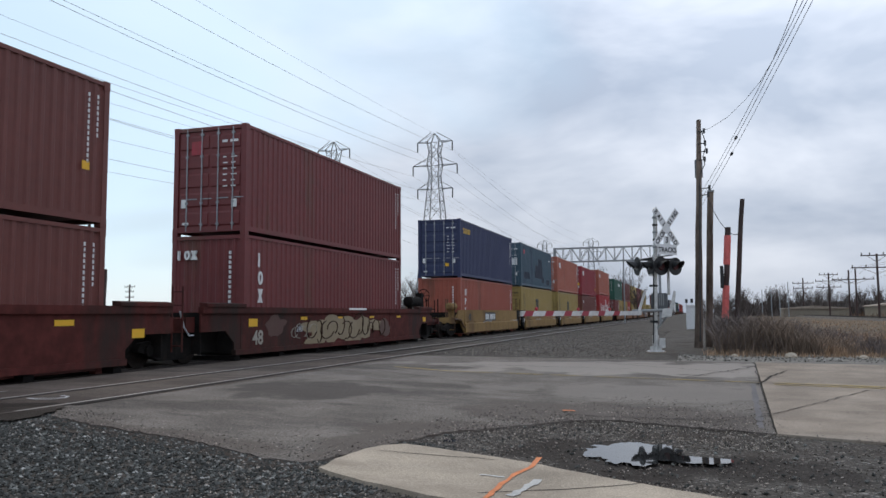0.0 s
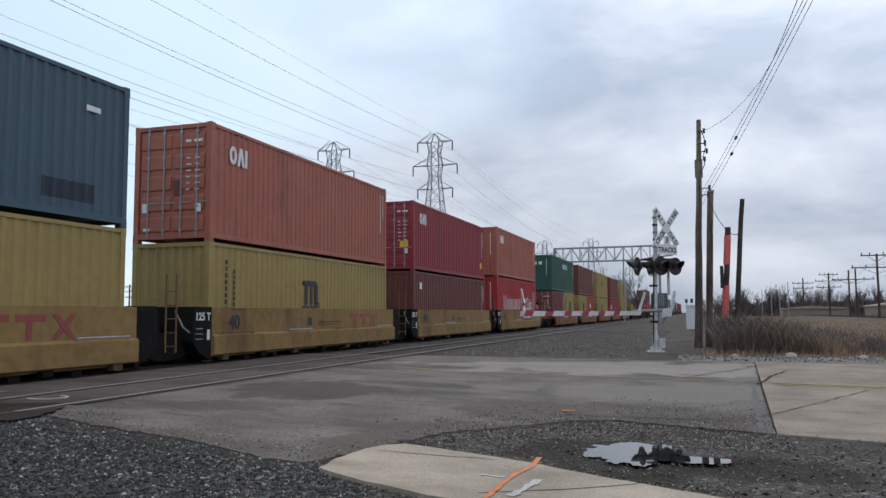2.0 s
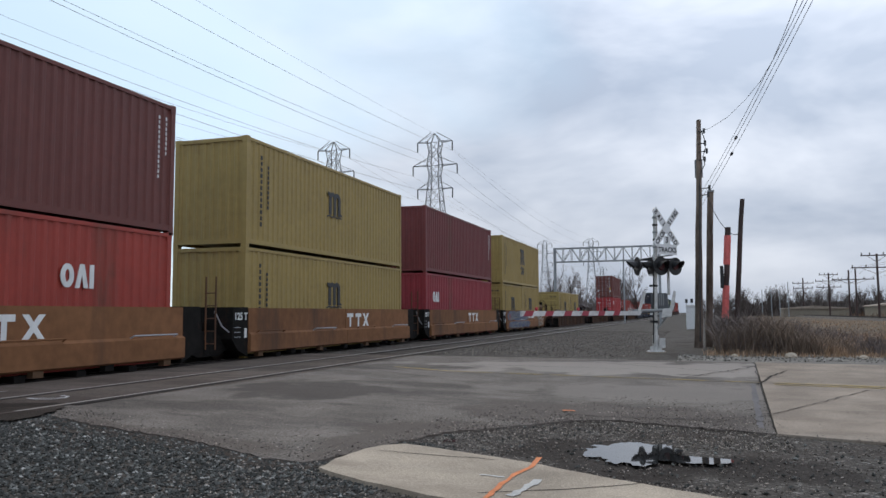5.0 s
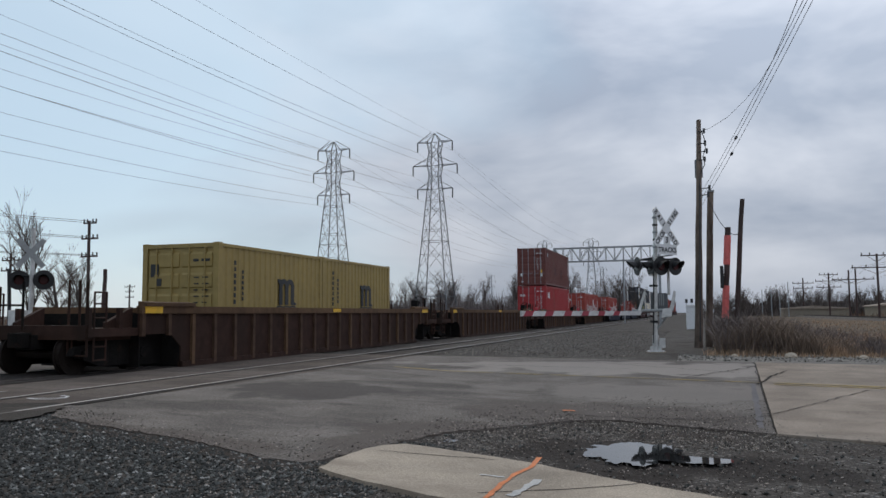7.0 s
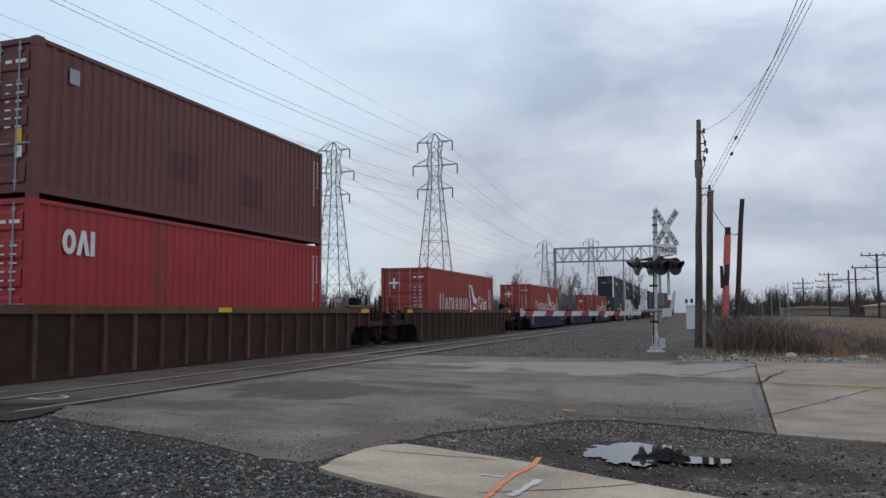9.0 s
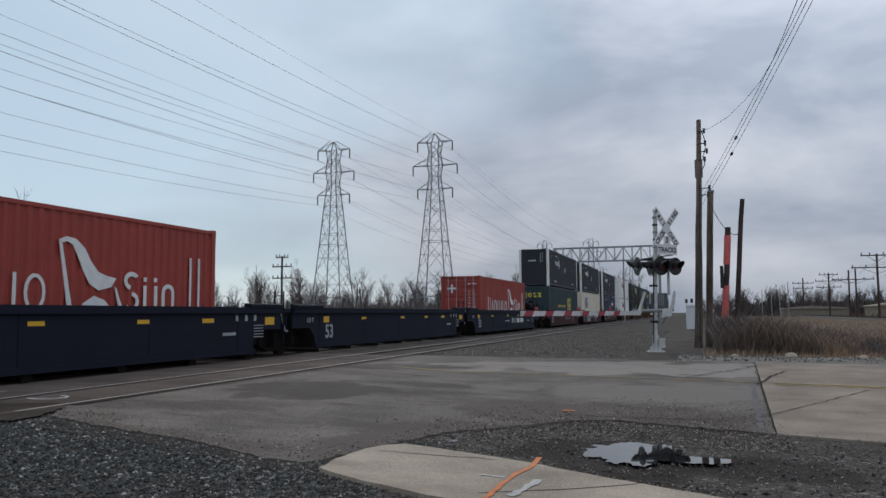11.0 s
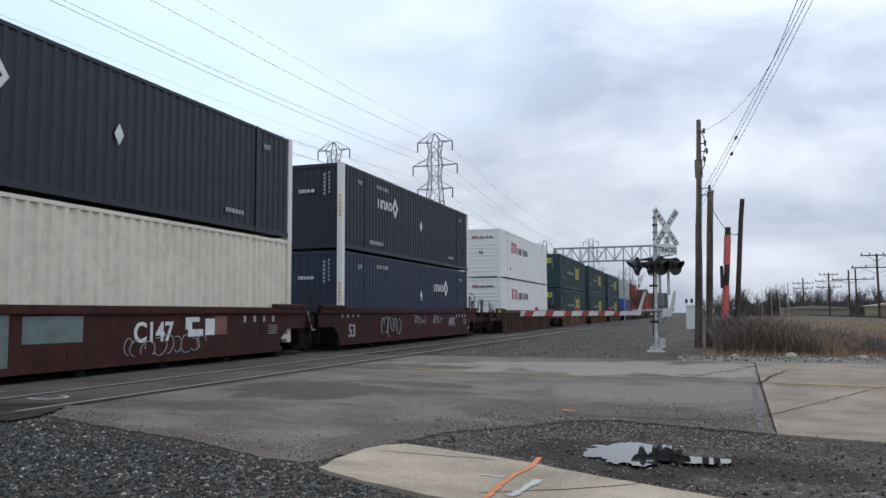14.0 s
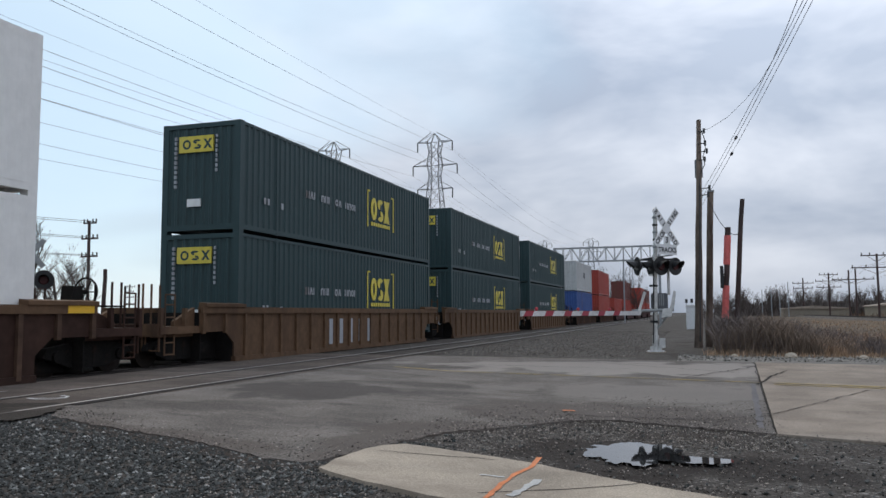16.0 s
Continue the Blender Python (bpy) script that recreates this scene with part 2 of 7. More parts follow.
def gravel(name, colors, cell, dirt, dirt_at=0.55):
    """Small packed stones, each its own tone from dark to pale, with soft patches of dirt and a stony relief."""
    m = mat(name, colors[1], 0.93, 0.0, 0.35, 0.8, 30, 0.0)
    ns, ln = m.node_tree.nodes, m.node_tree.links
    b = ns["Principled BSDF"]
    shade = b.inputs["Base Color"].links[0].from_socket
    tc, vo, pick = ns.new("ShaderNodeTexCoord"), ns.new("ShaderNodeTexVoronoi"), ns.new("ShaderNodeValToRGB")
    vo.inputs["Scale"].default_value, vo.inputs["Randomness"].default_value = cell, 1.0
    ln.new(tc.outputs["Object"], vo.inputs["Vector"])
    sep = ns.new("ShaderNodeSeparateColor")
    ln.new(vo.outputs["Color"], sep.inputs["Color"])
    ln.new(sep.outputs[0], pick.inputs["Fac"])
    r = pick.color_ramp
    r.elements[0].color, r.elements[1].color = (*colors[0], 1), (*colors[2], 1)
    mid = r.elements.new(0.55)
    mid.color = (*colors[1], 1)
    r.elements.new(0.86).color = (colors[1][0] * 1.4, colors[1][1] * 1.4, colors[1][2] * 1.4, 1)
    mx, nz, rg, half = ns.new("ShaderNodeMixRGB"), ns.new("ShaderNodeTexNoise"), ns.new("ShaderNodeMapRange"), ns.new("ShaderNodeMixRGB")
    half.inputs["Fac"].default_value = 0.35
    ln.new(pick.outputs["Color"], half.inputs["Color1"])
    ln.new(shade, half.inputs["Color2"])
    nz.inputs["Scale"].default_value, nz.inputs["Detail"].default_value = 0.9, 9.0
    rg.inputs["From Min"].default_value, rg.inputs["From Max"].default_value, rg.inputs["To Max"].default_value = dirt_at - 0.06, dirt_at + 0.1, 0.85
    ln.new(tc.outputs["Object"], nz.inputs["Vector"])
    ln.new(nz.outputs["Fac"], rg.inputs["Value"])
    ln.new(rg.outputs["Result"], mx.inputs["Fac"])
    ln.new(half.outputs["Color"], mx.inputs["Color1"])
    mx.inputs["Color2"].default_value = (*dirt, 1)
    ln.new(mx.outputs["Color"], b.inputs["Base Color"])
    bp = ns.new("ShaderNodeBump")
    bp.inputs["Strength"].default_value, bp.inputs["Distance"].default_value, bp.invert = 0.7, 0.02, True
    ln.new(vo.outputs["Distance"], bp.inputs["Height"])
    ln.new(bp.outputs["Normal"], b.inputs["Normal"])
    return m


def oil_stain(m, at, size, tone):
    """One large soft stain of its own shape on a paved surface."""
    ns, ln = m.node_tree.nodes, m.node_tree.links
    b = ns["Principled BSDF"]
    out = b.inputs["Base Color"].links[0].from_socket
    tc, mp, gr, nz, add, rg, mx = (ns.new("ShaderNode" + k) for k in ("TexCoord", "Mapping", "TexGradient", "TexNoise", "Math", "MapRange", "MixRGB"))
    mp.vector_type = "TEXTURE"
    mp.inputs["Location"].default_value, mp.inputs["Scale"].default_value = (*at, 0), (*size, 50)
    gr.gradient_type = "SPHERICAL"
    nz.inputs["Scale"].default_value, nz.inputs["Detail"].default_value = 0.9, 7.0
    ln.new(tc.outputs["Object"], mp.inputs["Vector"])
    ln.new(mp.outputs["Vector"], gr.inputs["Vector"])
    ln.new(tc.outputs["Object"], nz.inputs["Vector"])
    add.operation = "MULTIPLY_ADD"
    add.inputs[1].default_value = 1.6
    ln.new(nz.outputs["Fac"], add.inputs[0])
    ln.new(gr.outputs["Fac"], add.inputs[2])
    rg.inputs["From Min"].default_value, rg.inputs["From Max"].default_value, rg.inputs["To Max"].default_value = 1.06, 1.22, 0.8
    ln.new(add.outputs[0], rg.inputs["Value"])
    ln.new(rg.outputs["Result"], mx.inputs["Fac"])
    ln.new(out, mx.inputs["Color1"])
    mx.inputs["Color2"].default_value = (*tone, 1)
    ln.new(mx.outputs["Color"], b.inputs["Base Color"])


ASPHALT = asphalt("worn_asphalt", (0.160, 0.138, 0.120), (0.090, 0.077, 0.068), (0.215, 0.188, 0.165), 0.5)
oil_stain(ASPHALT, (-6.3, 12.3), (2.3, 2.0), (0.072, 0.061, 0.055))
oil_stain(ASPHALT, (-1.3, 11.6), (3.6, 2.0), (0.105, 0.086, 0.074))
oil_stain(ASPHALT, (-1.5, 18.9), (7.0, 2.3), (0.315, 0.275, 0.243))
oil_stain(ASPHALT, (-0.6, 14.4), (4.5, 1.6), (0.215, 0.187, 0.164))
oil_stain(ASPHALT, (-3.0, 8.6), (1.6, 2.4), (0.11, 0.09, 0.077))
oil_stain(ASPHALT, (-6.4, 7.2), (3.2, 0.7), (0.115, 0.094, 0.08))
CROSSING = asphalt("grimy_crossing_asphalt", (0.108, 0.086, 0.072), (0.07, 0.056, 0.048), (0.155, 0.128, 0.11))
MUD = mat("wet_dark_mud", (0.030, 0.024, 0.020), 0.75, 0.0, 0.5, 2.0, 30, 0.6, (0.06, 0.048, 0.04), 0.55)
# shade beneath the passing train, put into the panel colour
TRAINSHADE = mat("train_shade_panel", (0.030, 0.024, 0.021), 0.85, 0.0, 0.5, 1.5, 40, 0.4, (0.055, 0.044, 0.037), 0.58)
DIRT = mat("dark_brown_soil", (0.062, 0.047, 0.038), 0.95, 0.0, 0.5, 2.5, 45, 0.8, (0.035, 0.027, 0.022), 0.5)
PATCH = mat("darker_asphalt_patch", (0.155, 0.142, 0.142), 0.85, 0.0, 0.2, 1.4, 60, 0.4, (0.13, 0.125, 0.12), 0.6)
CONCRETE = asphalt("pale_concrete", (0.39, 0.322, 0.25), (0.30, 0.245, 0.19), (0.44, 0.375, 0.30), 0.14)
ROADCON = asphalt("road_concrete", (0.285, 0.23, 0.182), (0.215, 0.172, 0.136), (0.335, 0.28, 0.228), 0.16)
GRAVEL = gravel("grey_gravel_ground", ((0.018, 0.016, 0.014), (0.085, 0.074, 0.064), (0.36, 0.33, 0.30)), 27, (0.066, 0.052, 0.043))
oil_stain(GRAVEL, (-1.0, 8.6), (1.7, 1.9), (0.034, 0.027, 0.023))
oil_stain(GRAVEL, (0.6, 8.4), (1.6, 0.9), (0.034, 0.027, 0.023))
STONE = mat("gravel_stones", (0.078, 0.077, 0.071), 0.9, 0.0, 0.3, 9, 60, 0.3, per_island=0.6)
BALLAST = gravel("track_ballast", ((0.04, 0.033, 0.028), (0.125, 0.104, 0.089), (0.26, 0.23, 0.20)), 20, (0.07, 0.055, 0.045))
LINEPAINT = mat("worn_yellow_line", (0.42, 0.30, 0.10), 0.8, 0.0, 0.3, 3, 50, 0.1, (0.17, 0.15, 0.13), 0.52)
WHITEPAINT = mat("worn_white_paint", (0.52, 0.50, 0.47), 0.8, 0.0, 0.2, 4, 50, 0.1, (0.3, 0.29, 0.28), 0.58)
ORANGEPAINT = mat("orange_survey_paint", (0.66, 0.23, 0.10), 0.8, 0.0, 0.2, 8, 60, 0.1, (0.5, 0.3, 0.2), 0.62)
CRACK = mat("dark_joint_filler", (0.032, 0.027, 0.024), 0.9, 0.0, 0.3, 5, 60, 0.2)
DRYGRASS = mat("dry_grass", (0.33, 0.222, 0.145), 0.95, 0.0, 0.3, 0.5, 4, per_island=0.35)
DRYWEED = mat("dry_weeds", (0.165, 0.105, 0.07), 0.95, 0.0, 0.3, 0.6, 5, per_island=0.4)
SIGNWHITE = mat("sign_white", (0.66, 0.66, 0.66), 0.5, 0.0, 0.08, 5, 40, 0.0, (0.4, 0.39, 0.37), 0.68)
SIGNBACK = mat("sign_back_aluminium", (0.30, 0.31, 0.31), 0.6, 0.2, 0.15, 4, 40)
SIGNRED = mat("sign_red", (0.42, 0.03, 0.045), 0.5, 0.0, 0.1, 6, 40)
BLACK = mat("black_enamel", (0.012, 0.012, 0.013), 0.5, 0.0, 0.2, 5, 40)
REDLENS = mat("red_signal_lens", (0.06, 0.006, 0.007), 0.5, 0.0, 0.1, 5, 40)
CABLE = mat("black_cable", (0.03, 0.03, 0.033), 0.6, 0.0, 0.05, 1, 5)
HVWIRE = mat("aluminium_conductor", (0.28, 0.29, 0.31), 0.6, 0.3, 0.05, 1, 5)
SHED = mat("pale_cladding", (0.24, 0.205, 0.16), 0.8, 0.0, 0.1, 0.5, 5)
WATER = mat("puddle_water", (0.02, 0.02, 0.02), 0.02, 0.0, 0.05, 1, 10)


# ---- mesh helpers ----
def box(bm, x0, x1, y0, y1, z0, z1):
    vs = [bm.verts.new(p) for p in ((x0, y0, z0), (x1, y0, z0), (x1, y1, z0), (x0, y1, z0), (x0, y0, z1), (x1, y0, z1), (x1, y1, z1), (x0, y1, z1))]
    for q in ((3, 2, 1, 0), (4, 5, 6, 7), (0, 1, 5, 4), (1, 2, 6, 5), (2, 3, 7, 6), (3, 0, 4, 7)):
        bm.faces.new([vs[i] for i in q])


def prism(bm, ring, axis, a, b):
    """Extrudes a 2D ring (list of pairs) along axis 0, 1 or 2 from a to b."""
    def at(p, s):
        return {0: (s, p[0], p[1]), 1: (p[0], s, p[1]), 2: (p[0], p[1], s)}[axis]
    lo, hi = [bm.verts.new(at(p, a)) for p in ring], [bm.verts.new(at(p, b)) for p in ring]
    n = len(ring)
    for i in range(n):
        bm.faces.new((lo[i], lo[(i + 1) % n], hi[(i + 1) % n], hi[i]))
    bm.faces.new(lo[::-1])
    bm.faces.new(hi)


def beam(bm, p, q, r, sides=4, r2=None):
    """A bar from p to q, radius r (r2 at q)."""
    p, q = Vector(p), Vector(q)
    d = q - p
    if d.length < 1e-6:
        return
    d.normalize()
    u = d.cross(Vector((0, 0, 1)) if abs(d.z) < 0.9 else Vector((1, 0, 0))).normalized()
    v = d.cross(u)
    r2 = r if r2 is None else r2
    rings = []
    for c, rr in ((p, r), (q, r2)):
        rings.append([bm.verts.new(c + (u * math.cos(a) + v * math.sin(a)) * rr) for a in [2 * math.pi * (i + 0.5) / sides for i in range(sides)]])
    for i in range(sides):
        j = (i + 1) % sides
        bm.faces.new((rings[0][i], rings[0][j], rings[1][j], rings[1][i]))
    bm.faces.new(rings[0][::-1])
    bm.faces.new(rings[1])


def disc(bm, c, axis, r0, r1, a, b, n=20):
    """A turned piece round axis (0 x, 1 y) from a (radius r0) to b (radius r1) through centre c."""
    c = Vector(c)
    e = Vector((1, 0, 0)) if axis == 0 else Vector((0, 1, 0))
    beam(bm, c + e * a, c + e * b, r0, n, r1)


def finish(bm, normals=True):
    if normals:
        bmesh.ops.recalc_face_normals(bm, faces=bm.faces)
    me = bpy.data.meshes.new("mesh")
    bm.to_mesh(me)
    bm.free()
    return me


def part(name, bm, material, parent=None, label="", smooth=False):
    me = finish(bm) if isinstance(bm, bmesh.types.BMesh) else bm
    if not me.materials:
        me.materials.append(None)
    ob = new(name, me)
    ob.material_slots[0].link = "OBJECT"
    ob.material_slots[0].material = material
    if smooth:
        for p in me.polygons:
            p.use_smooth = True
    if parent is not None:
        ob.parent = parent
    if label:
        tagged(ob, label)
    return ob


def sheet(name, pts, material, lift, label, category, thick=0.0, kind="structure", step=1.2):
    """A piece of ground that follows the terrain, lifted by a little; pts is its outline."""
    bm = bmesh.new()
    bm.faces.new([bm.verts.new((x, y, 0)) for x, y in pts])
    xs, ys = [p[0] for p in pts], [p[1] for p in pts]
    for lo, hi, no in ((min(xs), max(xs), (1, 0, 0)), (min(ys), max(ys), (0, 1, 0))):
        k = lo + step
        while k < hi and k < lo + 200 * step:
            co = (k, 0, 0) if no[0] else (0, k, 0)
            bmesh.ops.bisect_plane(bm, geom=bm.verts[:] + bm.edges[:] + bm.faces[:], plane_co=co, plane_no=no)
            k += step
    for v in bm.verts:
        v.co.z = ground_z(v.co.x, v.co.y) + lift
    if thick:
        rim = [e for e in bm.edges if e.is_boundary]
        ex = bmesh.ops.extrude_edge_only(bm, edges=rim)
        for v in (g for g in ex["geom"] if isinstance(g, bmesh.types.BMVert)):
            v.co.z -= thick
    return tagged(part(name, bm, material), label, category, kind=kind)


def ramp(x, xs, ys):
    return float(np.interp(x, xs, ys))


def ground_z(x, y):
    across = ramp(x, (-60, -24, -18.6, -7.4, -1.0, 100), (0.0, 0.0, 0.27, 0.27, 0.0, 0.0))
    along = ramp(y, (-60, 11, 20, 400), (0.0, 0.0, 0.27, 0.27))
    return max(across, along if x > -18.6 else 0.0)


def path_line(name, pts, w, material, lift, label, category, parent=None):
    """A narrow strip (paint or crack) lying on the ground along pts, of half width w."""
    bm = bmesh.new()
    rows = []
    for i, (x, y) in enumerate(pts):
        a, b = pts[max(i - 1, 0)], pts[min(i + 1, len(pts) - 1)]
        d = Vector((b[0] - a[0], b[1] - a[1])).normalized()
        ww = w * random.uniform(0.7, 1.3)
        rows.append([bm.verts.new((x + s * d.y * ww, y - s * d.x * ww, ground_z(x, y) + lift)) for s in (-1, 1)])
    for r, q in zip(rows, rows[1:]):
        bm.faces.new((r[0], r[1], q[1], q[0]))
    return tagged(part(name, bm, material, parent), label, category, kind="structure" if parent is None else "")


def torn_outline(pts, step, wander, rnd):
    """The same outline, broken into short uneven lengths."""
    out = []
    for (ax, ay), (bx, by) in zip(pts, pts[1:] + pts[:1]):
        n = max(int(math.hypot(bx - ax, by - ay) / step), 1)
        out += [(ax + (bx - ax) * k / n + rnd.uniform(-wander, wander), ay + (by - ay) * k / n + rnd.uniform(-wander, wander)) for k in range(n)]
    return out


# ---- ground, road, tracks ----
def build_ground():
    bm = bmesh.new()
    xs = [-2500, -900, -300, -120, -60, -40, -30] + [-24 + 0.9 * i for i in range(41)] + [16, 22, 30, 45, 70, 120, 300, 900, 2500]
    ys = [-300, -60, -20, -5] + [0.9 * i for i in range(34)] + [33, 38, 45, 60, 80, 110, 150, 220, 350, 600, 1200, 3000]
    grid = [[bm.verts.new((x, y, ground_z(x, y) + (noise.noise(Vector((x * 0.4, y * 0.4, 0))) * 0.02 if abs(x) < 30 and y < 40 else 0))) for x in xs] for y in ys]
    for a, b in zip(grid, grid[1:]):
        for i in range(len(xs) - 1):
            bm.faces.new((a[i], a[i + 1], b[i + 1], b[i]))
    tagged(part("ground", bm, GRAVEL), "grey gravel ground with patches of dirt", "ground", kind="structure")
    edge = [(-26, 7.6), (-16, 7.4), (-9.6, 8.1), (-8.75, 8.9), (-8.2, 8.45), (-7.8, 7.9), (-7.1, 7.61), (-6.21, 7.42), (-5.32, 7.28), (-4.65, 7.04), (-4.13, 6.83), (-3.69, 6.78), (-3.5, 7.06), (-3.42, 7.75), (-3.15, 8.53), (-3.0, 9.14), (-2.45, 9.92), (-1.76, 11.0), (-1.25, 11.35), (-0.6, 11.18), (0.21, 10.9), (0.86, 10.7),
            (1.25, 20.9), (-3.6, 21.7), (-7, 22.2), (-26, 24.0)]
    rnd = random.Random(17)
    ragged = []
    for (ax, ay), (bx, by) in zip(edge, edge[1:] + edge[:1]):
        n = max(int(math.hypot(bx - ax, by - ay) / 0.14), 1) if -9 < ax < 0.5 and ay < 12 else 1
        for k in range(n):
            j = 0.05 if n > 1 else 0.0
            ragged.append((ax + (bx - ax) * k / n + rnd.uniform(-j, j), ay + (by - ay) * k / n + rnd.uniform(-j, j)))
    band = [(-8.3, 8.35), (-7.9, 7.95), (-7.0, 7.72), (-6.2, 7.55), (-5.3, 7.4), (-4.6, 7.2), (-4.0, 7.0), (-3.6, 6.95), (-3.45, 6.6), (-3.9, 6.5), (-4.7, 6.72), (-5.5, 6.98), (-6.4, 7.08), (-7.2, 7.18), (-7.9, 7.4), (-8.5, 7.9)]
    sheet("dirt", torn_outline(band, 0.1, 0.05, rnd), DIRT, 0.016, "dark brown soil along the broken asphalt edge", "dirt", step=0.5)
    sheet("road", ragged, ASPHALT, 0.03, "worn grey asphalt road over the level crossing, cracked and stained", "road", 0.08)
    sheet("road_slab", [(0.88, 10.68), (2.0, 10.3), (30, 6.9), (30, 17.4), (1.27, 20.9)], ROADCON, 0.034, "weathered tan concrete road surface with diagonal cracks", "road", 0.08)
    slab = [(-3.36, 6.57), (-2.93, 6.34), (-1.99, 6.02), (1.2, 4.95), (4.0, 4.0), (4.0, 4.8), (0.09, 6.86), (-0.75, 7.33), (-1.68, 7.77), (-2.65, 8.02), (-3.1, 8.08), (-3.28, 7.9), (-3.38, 7.62), (-3.4, 7.02)]
    sheet("pavement", torn_outline(slab, 0.15, 0.02, rnd), CONCRETE, 0.05, "pale broken end of a concrete footpath slab", "pavement", 0.1, step=0.6)


def build_tracks():
    for cx, nm in ((-9.22, "near"), (-13.4, "main"), (-17.4, "far")):
        for y0, y1, flush in ((-120, 7.2, False), (7.2, 23, True), (23, 900, False)):
            if not flush:
                bm = bmesh.new()
                prism(bm, [(cx - 2.3, -0.05), (cx + 2.3, -0.05), (cx + 1.5, 0.17), (cx - 1.5, 0.17)], 1, y0, y1)
                tagged(part("ballast_bed", bm, BALLAST), "grey crushed stone ballast under the track", "ballast", kind="structure")
        for s in (-0.76, 0.76):
            bm = bmesh.new()
            x = cx + s
            prism(bm, [(x - 0.07, 0.16), (x + 0.07, 0.16), (x + 0.02, 0.19), (x + 0.016, 0.27), (x + 0.036, 0.285), (x + 0.036, 0.322), (x - 0.036, 0.322), (x - 0.036, 0.285), (x - 0.016, 0.27), (x - 0.02, 0.19)], 1, -120, 900)
            tagged(part("rail", bm, STEEL), "worn steel rail with a bright running surface", "rail", kind="structure")
            if nm == "near":
                bm = bmesh.new()
                prism(bm, [(x - 0.032, 0.3205), (x + 0.032, 0.3205), (x + 0.028, 0.326), (x - 0.028, 0.326)], 1, 8.0, 900)
                tagged(part("running_surface", bm, POLISHED), "rail head polished by passing wheels", "rail", kind="structure")
            for g in (-0.1, 0.1):
                bm = bmesh.new()
                box(bm, x + g - 0.062, x + g + 0.062, 8.9, 22.6, 0.27, 0.311)
                tagged(part("flangeway", bm, CRACK), "dark rubber flangeway strip beside the rail", "crossing strip", kind="structure")
        bm = bmesh.new()
        box(bm, cx - 0.6, cx + 0.6, 8.6, 22.2, 0.2, 0.314)
        # the main track's panel is near black to paint the shade under the cars
        tagged(part("crossing_panel", bm, TRAINSHADE if nm == "main" else CROSSING), "grimy crossing panel between the rails, train shade painted on the main one", "crossing panel", kind="structure")
    sheet("crossing_surface", [(-18.6, 7.8), (-11.0, 8.2), (-9.5, 8.7), (-8.35, 9.0), (-8.2, 12.0), (-8.1, 15.0), (-8.15, 22.1), (-18.6, 23.0)], CROSSING, 0.036, "grimy dark asphalt between the tracks", "road", 0.05)
    # one more panel beside the rail, widening the painted band of train shade
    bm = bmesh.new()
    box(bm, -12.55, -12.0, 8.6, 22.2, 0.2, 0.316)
    tagged(part("crossing_panel", bm, TRAINSHADE), "crossing panel beside the rail, coloured dark as train shade", "crossing panel", kind="structure")
    sheet("mud", torn_outline([(-7.85, 7.25), (-7.8, 7.8), (-8.2, 8.5), (-8.65, 9.0), (-9.5, 8.75), (-10.8, 8.5), (-12.6, 8.3), (-12.4, 7.4), (-10.2, 7.0)], 0.12, 0.06, random.Random(23)), MUD, 0.048, "wet dark mud by the end of the crossing", "mud", step=0.5)
    sm = bmesh.new()
    box(sm, -1.25, 1.25, -0.11, 0.11, 0.0, 0.12)
    tie = finish(sm)
    for cx in (-9.22, -13.4):
        for k in range(90):
            y = 23.4 + 0.62 * k if k >= 14 else 6.9 - 0.62 * k
            ob = part("tie", tie, DARKWOOD)
            ob.location = (cx, y, 0.07)
            tagged(ob, "dark wooden railway sleeper set in ballast", "sleeper", "sleepers of the tracks")


build_ground()
build_tracks()


# ---- the train ----
TRACK_X, RAIL_Z, SPEED = -13.4, 0.30, 26.64
MOVING = []          # (thing, x, y at the start, z, turn)
MESHES = {}


def shared(key, build):
    if key not in MESHES:
        bm = bmesh.new()
        build(bm)
        MESHES[key] = finish(bm)
    return MESHES[key]


def corrugated(bm, length, z0, z1, depth, pitch, place):
    """A trapezoid-profiled wall along its length; place(s, d, z) gives the point at s along, d outwards."""
    n = max(int(length / pitch), 2)
    p = length / n
    prof = []
    for i in range(n):
        for f, d in ((0.0, 0), (0.28, 0), (0.42, 1), (0.86, 1)):
            prof.append(((i + f) * p, -depth * d))
    prof.append((length, 0))
    lo = [bm.verts.new(place(s, d, z0)) for s, d in prof]
    hi = [bm.verts.new(place(s, d, z1)) for s, d in prof]
    for i in range(len(prof) - 1):
        bm.faces.new((lo[i], lo[i + 1], hi[i + 1], hi[i]))


